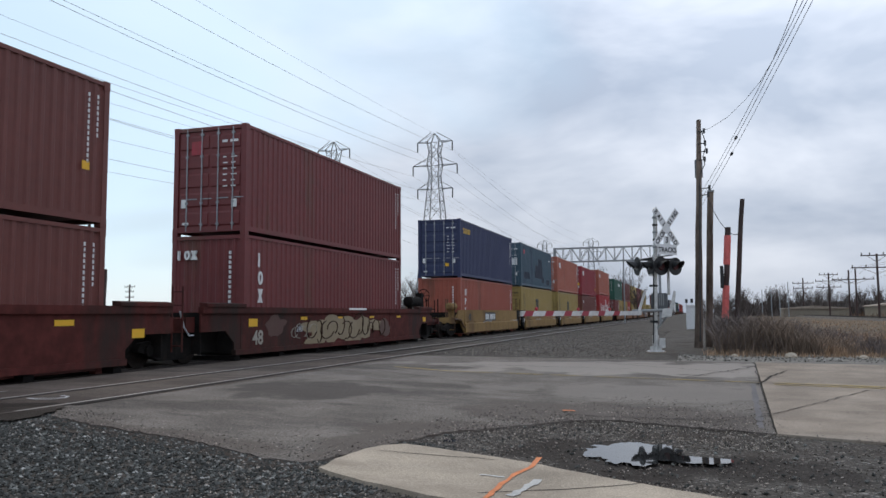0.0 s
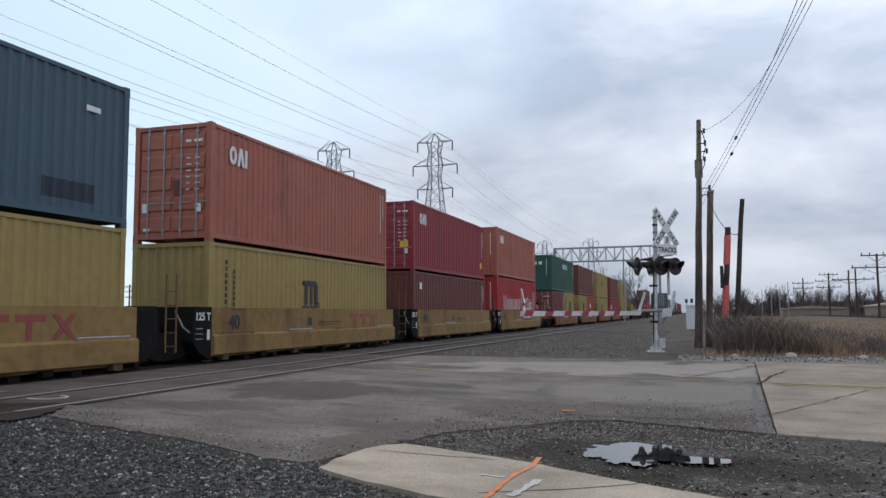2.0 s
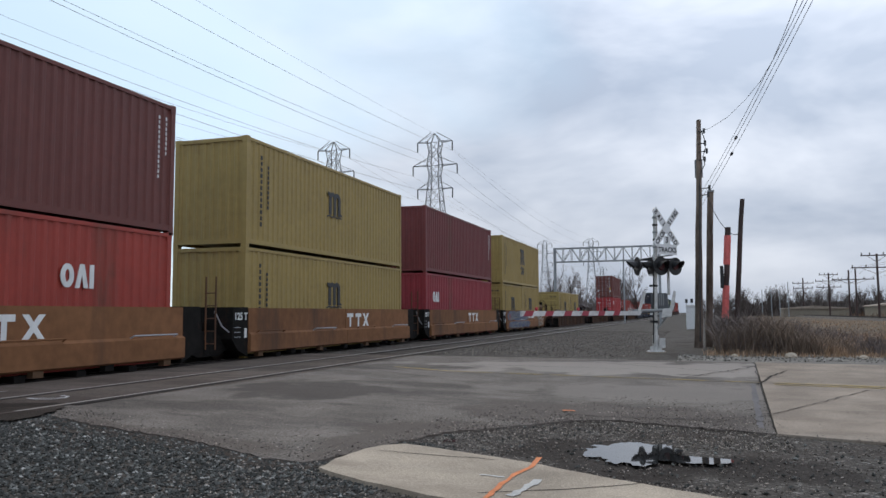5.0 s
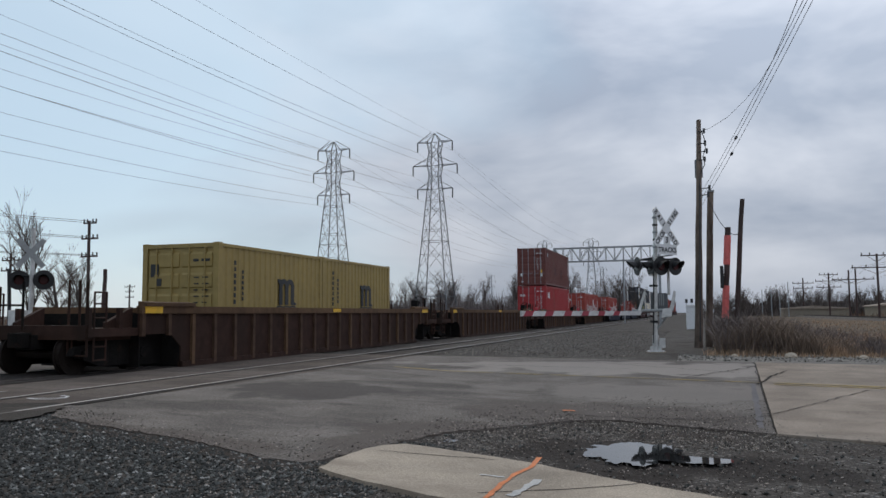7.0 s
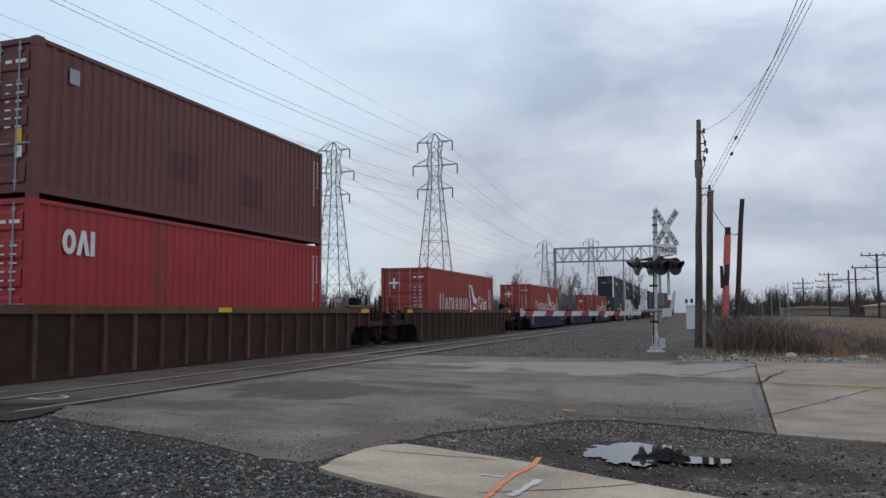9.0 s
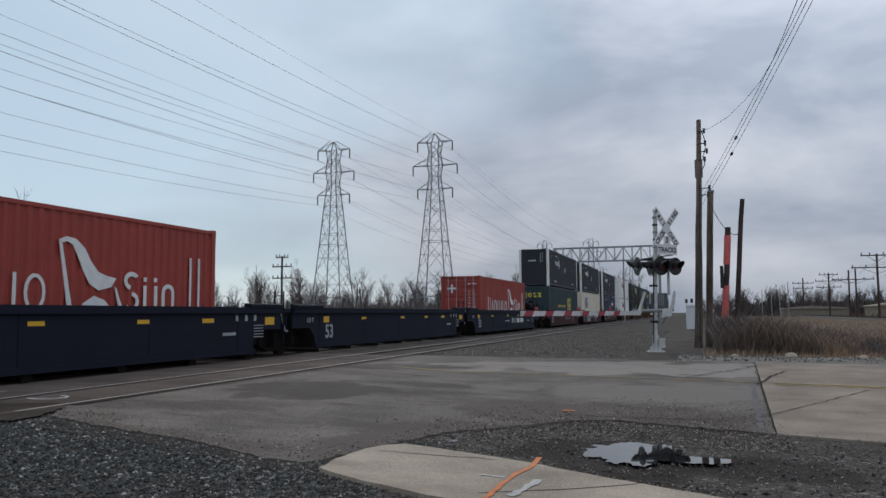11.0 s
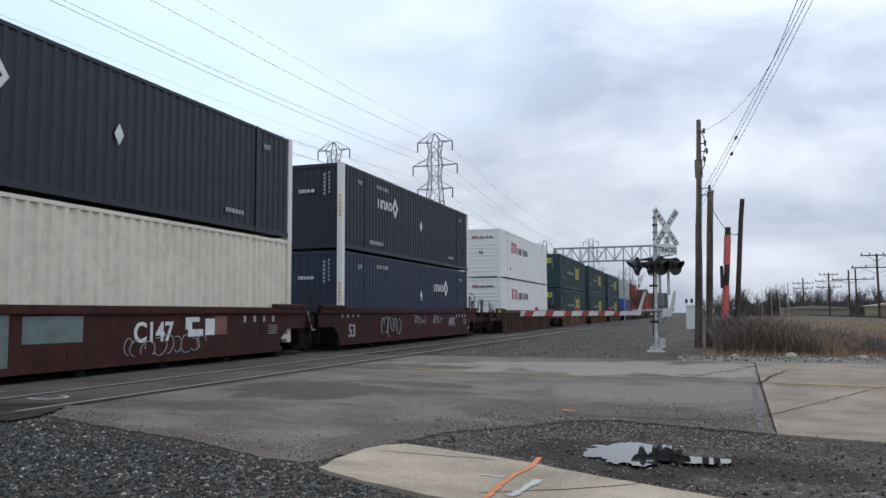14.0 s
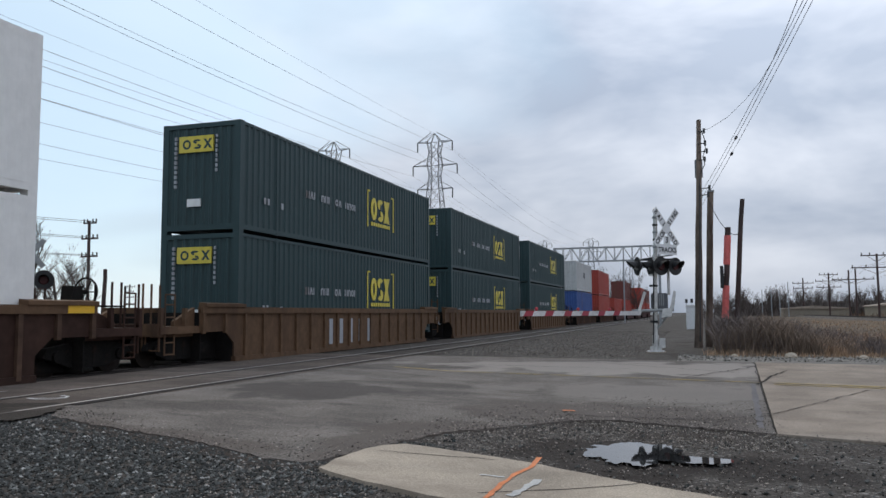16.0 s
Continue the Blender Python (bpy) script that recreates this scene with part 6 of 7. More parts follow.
def crossing_signal():
    s = new("crossing_signal")
    s.matrix_basis = pose(-1.36, 26.0, 0.27)
    bm = bmesh.new()
    beam(bm, (0, 0, 0.05), (0.0, 0, 0.55), 0.10, 14)
    beam(bm, (0, 0, 0.5), (0.1, 0, 4.62), 0.068, 14)
    beam(bm, (0.1, 0, 4.62), (0.1, 0, 4.68), 0.08, 14, 0.02)
    part("mast", bm, SILVER, s, smooth=False)
    for k in range(5):
        bm = bmesh.new()
        z = 3.35 + 0.24 * k
        beam(bm, (0.075, 0, z), (0.078, 0, z + 0.06), 0.085, 12)
        part("clamp", bm, BLACK if k % 2 else GALV, s)
    bm = bmesh.new()
    prism(bm, [(-0.3, -0.3), (0.3, -0.3), (0.3, 0.3), (-0.3, 0.3)], 2, -0.12, 0.03)
    part("foundation", bm, ROADCON, s)
    bm = bmesh.new()
    for a in range(4):
        x, y = 0.2 * math.cos(a * 1.571 + 0.78), 0.2 * math.sin(a * 1.571 + 0.78)
        beam(bm, (x, y, 0.03), (x, y, 0.14), 0.025, 8)
        prism(bm, [(0.06 * math.cos(a * 1.571 + 0.7), 0.06 * math.sin(a * 1.571 + 0.7)), (x * 1.2, y * 1.2), (0.06 * math.cos(a * 1.571 + 0.86), 0.06 * math.sin(a * 1.571 + 0.86))], 2, 0.03, 0.2)
    box(bm, -0.26, 0.26, -0.26, 0.26, 0.03, 0.055)
    part("base_flange", bm, SILVER, s)
    bm = bmesh.new()
    box(bm, 0.12, 0.30, -0.12, 0.05, 0.16, 0.46)
    part("junction_box", bm, SILVER, s)
    crossbuck(s, turned(0.42, -0.12, 4.0, 48), True)
    # crossarm with two pairs of lamps
    bm = bmesh.new()
    beam(bm, (-0.52, -0.05, 2.98), (0.75, 0.05, 2.98), 0.03, 8)
    beam(bm, (-0.35, -0.05, 3.0), (0.6, 0.05, 3.12), 0.02, 6)
    part("crossarm", bm, BLACK, s)
    lamp_unit(s, -0.50, -0.18, 2.77, -64, SIGNBACK, 0.9)
    lamp_unit(s, -0.10, 0.12, 2.76, -64, SIGNBACK, 0.9)
    lamp_unit(s, 0.24, -0.16, 2.76, 42, REDLENS, 0.9)
    lamp_unit(s, 0.67, 0.06, 2.75, 46, REDLENS, 0.86)
    # gate mechanism
    bm = bmesh.new()
    box(bm, -0.12, 0.40, 0.08, 0.5, 1.38, 1.9)
    bmesh.ops.bevel(bm, geom=bm.edges[:], offset=0.03, segments=2, affect="EDGES")
    mech = part("gate_mechanism", bm, LATTICE, s)
    bm = bmesh.new()
    for k in range(5):
        box(bm, 0.0 + 0.065 * k, 0.03 + 0.065 * k, 0.035, 0.05, 1.5, 1.87)
    part("ribs", bm, SIGNBACK, mech)
    for ring in ([(-0.52, 1.32), (-0.44, 1.32), (-0.24, 1.92), (-0.32, 1.96)], [(0.42, 1.25), (0.52, 1.25), (0.62, 1.5), (0.68, 1.94), (0.60, 1.96), (0.52, 1.6)]):
        bm = bmesh.new()
        prism(bm, ring, 1, -0.22, -0.14)
        part("counterweight_arm", bm, SILVER, s)
    bm = bmesh.new()
    prism(bm, [(0.22, 1.12), (0.52, 1.15), (0.56, 1.42), (0.26, 1.4)], 1, -0.3, -0.1)
    part("counterweight", bm, SILVER, s)
    bm = bmesh.new()
    beam(bm, (-0.7, -0.15, 1.33), (0.6, -0.15, 1.36), 0.05, 8)
    part("pivot_shaft", bm, SIGNBACK, s)
    bm = bmesh.new()
    beam(bm, (0.05, 0, 0.75), (0.40, -0.1, 1.2), 0.03, 6)
    part("stay", bm, SIGNBACK, s)
    bm = bmesh.new()
    beam(bm, (0.44, 0.3, 1.85), (0.44, 0.2, 2.98), 0.045, 10)
    part("lamp_stay", bm, SILVER, s)
    for k, (zz, mm) in enumerate(((0.95, BLACK), (1.2, SILVER), (2.1, BLACK), (2.45, SILVER))):
        bm = bmesh.new()
        beam(bm, (0.02, 0, zz), (0.022, 0, zz + 0.07), 0.095, 12)
        box(bm, -0.14, -0.06, -0.12, -0.04, zz, zz + 0.07)
        part("band", bm, mm, s)
    bm = bmesh.new()
    beam(bm, (-0.06, -0.09, 0.3), (0.0, -0.09, 2.6), 0.018, 6)
    part("conduit", bm, BLACK, s)
    # the lowered arm reaches over the near lane
    tip, root = Vector((-2.74, -7.45, 1.27)), Vector((-0.42, -0.6, 1.26))
    d = (root - tip)
    total = d.length
    yaw = math.degrees(math.atan2(d.y, d.x))
    base = Matrix.Translation(tip) @ Matrix.Rotation(radians(yaw), 4, "Z") @ Matrix.Rotation(-math.asin(d.z / total), 4, "Y")
    cuts = [0.0, 0.14]
    while cuts[-1] < total - 0.7:
        cuts += [cuts[-1] + 0.42, cuts[-1] + 1.02]
    for i, (a, b) in enumerate(zip(cuts, cuts[1:])):
        bm = bmesh.new()
        sl = 0.06
        prism(bm, [(a - (sl if i else 0), -0.065), (b - sl, -0.065), (b + sl, 0.065), (a + (sl if i else 0), 0.065)], 1, -0.02, 0.02)
        o = part("arm_section", bm, ARMRED if i % 2 and a < total - 1.2 else ARMWHITE, s)
        o.matrix_basis = base
    for a in (0.75, 3.0, 5.0):
        bm = bmesh.new()
        beam(bm, (a, 0, 0.06), (a, 0, 0.10), 0.02, 8)
        beam(bm, (a, -0.03, 0.12), (a, 0.03, 0.12), 0.035, 12)
        o = part("arm_lamp", bm, SIGNRED, s)
        o.matrix_basis = base
    tagged(s, "silver crossing signal mast with crossbuck, red lamps and lowered striped gate", "crossing signal")
    # its counterpart beyond the tracks, seen from behind
    f = new("crossing_signal")
    f.matrix_basis = pose(-21.2, 20.5, 0.15)
    bm = bmesh.new()
    beam(bm, (0, 0, 0), (0, 0, 4.35), 0.075, 12)
    part("mast", bm, SILVER, f)
    crossbuck(f, turned(0, -0.09, 3.5, 44) @ Matrix.Scale(0.8, 4), False, False)
    for x, y, dg in ((-0.42, -0.12, -136), (0.40, 0.1, -136)):
        lamp_unit(f, x, y, 2.6, dg + 180, REDLENS)
    bm = bmesh.new()
    beam(bm, (-0.5, -0.1, 2.75), (0.5, 0.1, 2.75), 0.03, 8)
    part("crossarm", bm, BLACK, f)
    bm = bmesh.new()
    box(bm, -0.75, -0.3, -0.2, 0.3, 0.9, 1.6)
    part("gate_mechanism", bm, SILVER, f)
    bm = bmesh.new()
    beam(bm, (-0.9, 0, 1.3), (-1.0, 0, 3.0), 0.06, 6)
    part("counterweight_arm", bm, BLACK, f)
    tagged(f, "silver crossing signal seen from behind, with crossbuck and lamps", "crossing signal")


# ---- posts, poles and lines ----
def curve_wire(name, pts, r, material, label):
    cu = bpy.data.curves.new("wire", "CURVE")
    cu.dimensions, cu.bevel_depth, cu.bevel_resolution = "3D", r, 0
    sp = cu.splines.new("POLY")
    sp.points.add(len(pts) - 1)
    for q, p in zip(sp.points, pts):
        q.co = (*p, 1)
    cu.materials.append(material)
    return tagged(new(name, cu), label, "cable", "overhead cables")


def sagging(p, q, sag, n=24):
    p, q = Vector(p), Vector(q)
    return [tuple(p.lerp(q, k / n) - Vector((0, 0, sag * 4 * (k / n) * (1 - k / n)))) for k in range(n + 1)]


def round_pole(p, q, r0, r1, material, seed=0, n=12):
    bm = bmesh.new()
    rnd = random.Random(seed)
    p, q = Vector(p), Vector(q)
    rings = []
    for k in range(9):
        c = p.lerp(q, k / 8) + Vector((rnd.uniform(-0.012, 0.012), rnd.uniform(-0.012, 0.012), 0))
        r = r0 + (r1 - r0) * k / 8
        rings.append([bm.verts.new(c + Vector((math.cos(6.2832 * i / n), math.sin(6.2832 * i / n), 0)) * r) for i in range(n)])
    for a, b in zip(rings, rings[1:]):
        for i in range(n):
            bm.faces.new((a[i], a[(i + 1) % n], b[(i + 1) % n], b[i]))
    bm.faces.new(rings[-1])
    return bm


def local_poles():
    u = new("utility_pole")
    u.location = (-0.06, 29.8, 0.2)
    part("pole", round_pole((0, 0, 0), (0.26, 0, 8.42), 0.15, 0.08, WOOD, 1), WOOD, u)
    bm = bmesh.new()
    beam(bm, (0.2, 0.16, 6.3), (0.2, 0.16, 6.95), 0.14, 14)
    part("equipment_can", bm, LATTICE, u)
    for z, x in ((7.95, 0.42), (7.5, 0.45), (7.2, 0.5), (6.9, 0.42), (5.85, 0.55), (5.6, 0.5)):
        bm = bmesh.new()
        beam(bm, (0.2, -0.1, z), (x, -0.15, z), 0.018, 6)
        beam(bm, (x, -0.15, z - 0.08), (x, -0.15, z + 0.1), 0.045, 8)
        part("insulator", bm, CABLE, u)
    bm = bmesh.new()
    pts = [(0.32, -0.14, 8.0), (0.42, -0.2, 7.7), (0.45, -0.2, 7.3), (0.36, -0.2, 7.0), (0.42, -0.2, 6.7), (0.25, -0.2, 6.4), (0.2, -0.22, 5.9)]
    for a, b in zip(pts, pts[1:]):
        beam(bm, a, b, 0.016, 5)
    part("loop_cable", bm, CABLE, u)
    bm = bmesh.new()
    beam(bm, (0.22, -0.16, 6.0), (0.06, -0.2, 0.3), 0.022, 6)
    part("riser_cable", bm, CABLE, u)
    tagged(u, "tall weathered wooden utility pole with cables and a grey can", "utility pole")
    u = new("utility_pole")
    u.location = (0.30, 30.4, 0.2)
    part("pole", round_pole((0, 0, 0), (0.22, 0, 5.8), 0.13, 0.11, WOOD, 2), WOOD, u)
    bm = bmesh.new()
    box(bm, 0.12, 0.36, -0.12, 0.12, 5.8, 5.86)
    part("cap", bm, GALV, u)
    tagged(u, "shorter weathered wooden utility pole with a metal cap", "utility pole")
    u = new("marker_post")
    u.location = (0.81, 29.8, 0.2)
    part("pole", round_pole((0, 0, 0), (0.26, 0, 4.4), 0.10, 0.10, DARKWOOD, 3), DARKWOOD, u)
    for z0, z1 in ((1.1, 2.3), (3.05, 4.1)):
        bm = bmesh.new()
        beam(bm, (0.26 * z0 / 4.4, 0, z0), (0.26 * z1 / 4.4, 0, z1), 0.118, 14)
        part("red_wrap", bm, REDWRAP, u, "faded red plastic wrap")
    bm = bmesh.new()
    box(bm, -0.06, 0.06, -0.2, -0.1, 2.2, 3.0)
    part("conduit", bm, BLACK, u)
    tagged(u, "dark wooden post wrapped in faded red plastic", "post")
    u = new("leaning_post")
    u.location = (1.17, 29.8, 0.2)
    part("pole", round_pole((0, 0, 0), (0.42, 0, 5.4), 0.095, 0.08, DARKWOOD, 4), DARKWOOD, u)
    for k in range(3):
        bm = bmesh.new()
        beam(bm, (-0.05, -0.12, 1.4 + 0.16 * k), (0.02, -0.2, 1.5 + 0.16 * k), 0.04, 8)
        part("insulator", bm, SIGNBACK, u)
    tagged(u, "leaning dark wooden post", "post")
    bm = bmesh.new()
    beam(bm, (0.82, 29.6, 1.35), (1.22, 29.6, 0.3), 0.035, 6)
    tagged(part("guy_wire", bm, BLACK), "black guy wire guard leaning between the posts", "guy wire")
    cabin = new("relay_cabinet")
    cabin.location = (-0.5, 62.0, 0.27)
    bm = bmesh.new()
    box(bm, -0.45, 0.45, -0.35, 0.35, 0.0, 1.7)
    bmesh.ops.bevel(bm, geom=bm.edges[:], offset=0.03, segments=1, affect="EDGES")
    part("body", bm, SIGNWHITE, cabin)
    bm = bmesh.new()
    prism(bm, [(-0.52, 1.7), (0.52, 1.7), (0.45, 1.82), (-0.45, 1.82)], 1, -0.42, 0.42)
    part("roof", bm, SIGNWHITE, cabin)
    tagged(cabin, "pale grey trackside relay cabinet", "cabinet")
    # service cables that climb away over the viewer
    for k, (z0, x1, z1) in enumerate(((5.78, 1.826, 7.07), (5.62, 1.887, 7.06), (5.42, 1.971, 7.05))):
        p = Vector((0.14 + 0.03 * k, 29.7, z0))
        q = Vector((x1, 14.0, z1))
        pts = sagging(p, p + (q - p) * 1.75, 0.3)
        wire = curve_wire("service_cable", pts, 0.0065, CABLE, "thin black service cable running to the pole")
        if k in (1, 2):
            bm = bmesh.new()
            a, b = Vector(pts[8 - k]), Vector(pts[9 - k])
            beam(bm, a, a + (b - a).normalized() * 0.2, 0.035, 6)
            part("cable_clamp", bm, CABLE, wire)
    curve_wire("service_cable", [(0.30, 29.7, 8.2), (0.54, 29.3, 8.15), (1.09, 27.5, 8.08), (1.52, 25, 7.98), (1.79, 22.5, 7.83), (1.88, 20, 7.62), (1.87, 17.5, 7.37), (1.74, 14, 6.8), (1.66, 12, 6.4)], 0.008, CABLE, "slack black service cable looping from the pole top")
    curve_wire("service_cable", sagging((0.45, 30.2, 5.7), (1.05, 29.8, 4.5), 0.15, 8), 0.012, CABLE, "slack black cable between the posts")
    curve_wire("service_cable", sagging((1.05, 29.8, 4.5), (1.55, 29.8, 4.45), 0.15, 8), 0.012, CABLE, "slack black cable between the posts")


def line_pole(x, y, h, arms, r=0.14, lean=0.0, base=0.0, material=None, span=1.2, turn=0.0):
    u = new("utility_pole")
    u.matrix_basis = turned(x, y, base, turn)
    part("pole", round_pole((0, 0, -0.2), (lean, 0, h), r, r * 0.8, material or DARKWOOD, int(x)), material or DARKWOOD, u)
    for z, w in arms:
        bm = bmesh.new()
        box(bm, -w, w, -0.07, 0.07, z - 0.08, z + 0.06)
        a = part("crossarm", bm, DARKWOOD, u)
        for k in (-1, -0.45, 0.45, 1):
            bm = bmesh.new()
            beam(bm, (k * w * 0.94, 0, z + 0.05), (k * w * 0.94, 0, z + 0.38), 0.07, 6)
            part("insulator", bm, CABLE, a)
        if w > 1.4:
            bm = bmesh.new()
            for s in (-1, 1):
                beam(bm, (s * w * 0.6, 0.05, z - 0.05), (0, 0.05, z - 0.9), 0.035, 4)
            part("brace", bm, DARKWOOD, a)
    tagged(u, "dark wooden utility pole with crossarms in the distance" if arms else "bare wooden pole in the distance", "utility pole", "distant utility poles")


def distant_poles():
    line_pole(22.4, 115, 9.1, ((8.9, 1.9), (7.3, 3.1)), 0.16)
    line_pole(28.4, 165, 9.6, ((7.6, 3.2),), 0.18)
    line_pole(27.7, 168, 9.5, ((7.7, 3.0),), 0.18)
    line_pole(25.9, 180, 9.6, ((9.2, 1.8), (7.9, 2.6), (6.6, 2.4)), 0.18)
    line_pole(24.1, 207, 9.7, ((8.4, 2.4), (7.2, 2.2)), 0.18)
    for x, y, h in ((19.0, 190, 8.2), (15.5, 190, 6.6), (17.4, 192, 6.2), (13.2, 185, 6.4)):
        line_pole(x, y, h, (), 0.1, 0, 0, GALV)
    line_pole(-55.2, 60, 10.6, ((10.4, 0.75), (8.9, 0.95), (7.2, 0.95)), 0.17, -0.1)
    line_pole(-31.2, 35, 4.1, (), 0.13, 0.15)
    line_pole(-75.6, 70, 8.9, ((8.0, 1.3), (6.8, 1.4)), 0.17)
    line_pole(-134.4, 160, 9.2, ((8.6, 1.6), (7.4, 1.2), (6.0, 1.2)), 0.22)
    line_pole(-51.6, 90, 9.2, ((9.0, 0.9), (7.8, 1.4), (6.3, 1.4)), 0.16)
    for p, q, z in (((22.4, 115), (28.4, 165), 7.6), ((28.4, 165), (25.9, 180), 7.7), ((22.4, 115), (26.5, 20), 7.4)):
        for s in (-2.6, -1.2, 1.2, 2.6):
            curve_wire("line_wire", sagging((p[0] + s, p[1], z), (q[0] + s, q[1], z), 0.5, 10), 0.014, CABLE, "thin overhead line wire in the distance")
    for z in (10.5, 9.0, 7.3):
        for s in (-0.8, 0.8):
            curve_wire("line_wire", sagging((-55.2 + s, 60, z), (-75.6 + s, -40, z), 0.8, 12), 0.02, CABLE, "thin overhead line wire in the distance")


# ---- high-voltage towers ----
TOWER_Z = (0, 5, 10.5, 16, 20.5, 24.2, 26.8, 29.3, 31.6, 34.0, 36.2, 38.0)
TOWER_W = (3.6, 3.1, 2.6, 2.12, 1.75, 1.45, 1.2, 0.95, 1.25, 0.95, 1.25, 0.06)
TOWER_ARMS = ((36.2, 3.7), (31.4, 4.7), (26.6, 3.7))


def lattice_tower():
    t = new("transmission_tower")
    corners = lambda i: [(sx * TOWER_W[i], sy * TOWER_W[i], TOWER_Z[i]) for sx, sy in ((-1, -1), (1, -1), (1, 1), (-1, 1))]
    for k in range(4):
        bm = bmesh.new()
        rings = []
        for i in range(len(TOWER_Z)):
            c = Vector(corners(i)[k])
            rings.append([bm.verts.new(c + Vector(q) * 0.075) for q in ((-1, -1, 0), (1, -1, 0), (1, 1, 0), (-1, 1, 0))])
        for r, q in zip(rings, rings[1:]):
            for i in range(4):
                bm.faces.new((r[i], r[(i + 1) % 4], q[(i + 1) % 4], q[i]))
        part("leg", bm, LATTICE, t)
    for k in range(4):
        bm = bmesh.new()
        for i in range(len(TOWER_Z) - 2):
            a, b = corners(i), corners(i + 1)
            j = (k + 1) % 4
            beam(bm, a[k], b[j], 0.042, 4)
            beam(bm, a[j], b[k], 0.042, 4)
            if i in (1, 3, 5, 7, 9):
                beam(bm, a[k], a[j], 0.06, 4)
            if i < 5:
                m = [(Vector(a[q]) + Vector(b[q])) / 2 for q in (k, j)]
                beam(bm, m[0], m[1], 0.04, 4)
        part("bracing", bm, LATTICE, t)
    for z, w in TOWER_ARMS:
        for s in (-1, 1):
            bm = bmesh.new()
            hw = 1.2
            for sy in (-hw * 0.8, hw * 0.8):
                beam(bm, (s * hw * 0.9, sy, z), (s * w, 0, z + 0.1), 0.07, 4)
                beam(bm, (s * hw * 0.5, sy * 0.6, z + 1.9), (s * w, 0, z + 0.1), 0.055, 4)
            beam(bm, (0, 0, z), (s * w, 0, z), 0.05, 4)
            arm = part("crossarm", bm, LATTICE, t)
            bm = bmesh.new()
            beam(bm, (s * w, 0, z), (s * w, 0, z - 1.9), 0.13, 6)
            part("insulator", bm, CABLE, arm)
    return tagged(t, "grey steel lattice transmission tower with three pairs of arms", "transmission tower", "transmission towers")


def power_lines():
    first = lattice_tower()
    spots = [(-72.6, 147.7), (-49.9, 147.5), (-73.1, 388.0), (-49.6, 385.0), (-72.6, 628.0), (-49.8, 625.0)]
    first.matrix_basis = pose(-72.6, 147.7, 0)
    for x, y in spots[1:]:
        copy_thing(first, pose(x, y, 0))
    copy_thing(first, pose(-183, 700, 0))
    for x in (-72.7, -49.9):
        for a, b in ((-92, 147.6), (147.6, 387), (387, 627)):
            for z, w in TOWER_ARMS:
                for s in (-1, 1):
                    curve_wire("power_line", sagging((x + s * w, a, z - 1.9), (x + s * w, b, z - 1.9), 4.6, 26), 0.024, HVWIRE, "high-voltage conductor strung between towers")
            curve_wire("power_line", sagging((x, a, 38), (x, b, 38), 3.4, 26), 0.017, HVWIRE, "thin earth wire strung between tower tops")


def signal_bridge():
    g = new("signal_bridge")
    g.location = (0, 95, 0)
    x0, x1, za, zb = -16.65, -4.3, 7.75, 9.4
    for x in (x0, x1):
        bm = bmesh.new()
        box(bm, x - 0.16, x + 0.16, -0.16, 0.16, 0.2, 9.5)
        part("column", bm, GALV, g)
    for y in (-0.45, 0.45):
        for z in (za, zb):
            bm = bmesh.new()
            box(bm, x0, x1, y - 0.06, y + 0.06, z - 0.07, z + 0.07)
            part("chord", bm, GALV, g)
        n = 12
        for k in range(n):
            a, b = x0 + (x1 - x0) * k / n, x0 + (x1 - x0) * (k + 1) / n
            bm = bmesh.new()
            if k % 2:
                beam(bm, (a, y, za), (b, y, zb), 0.045, 4)
            else:
                beam(bm, (a, y, zb), (b, y, za), 0.045, 4)
            beam(bm, (a, y, za), (a, y, zb), 0.045, 4)
            part("lattice_bar", bm, GALV, g)
    bm = bmesh.new()
    beam(bm, (-8.43, 0, 0.2), (-8.43, 0, 8.0), 0.09, 8)
    part("thin_post", bm, GALV, g)
    tagged(g, "grey steel lattice signal bridge spanning the tracks", "signal bridge")
    for x, y in ((-2.8, 330), (-5.0, 340)):
        s = new("track_signal")
        s.location = (x, y, 0.2)
        bm = bmesh.new()
        beam(bm, (0, 0, 0), (0, 0, 6.5), 0.1, 8)
        part("mast", bm, GALV, s)
        bm = bmesh.new()
        box(bm, -0.5, 0.5, -0.1, 0.1, 5.2, 6.8)
        part("signal_head", bm, BLACK, s)
        tagged(s, "distant dark track signal on a mast", "signal")


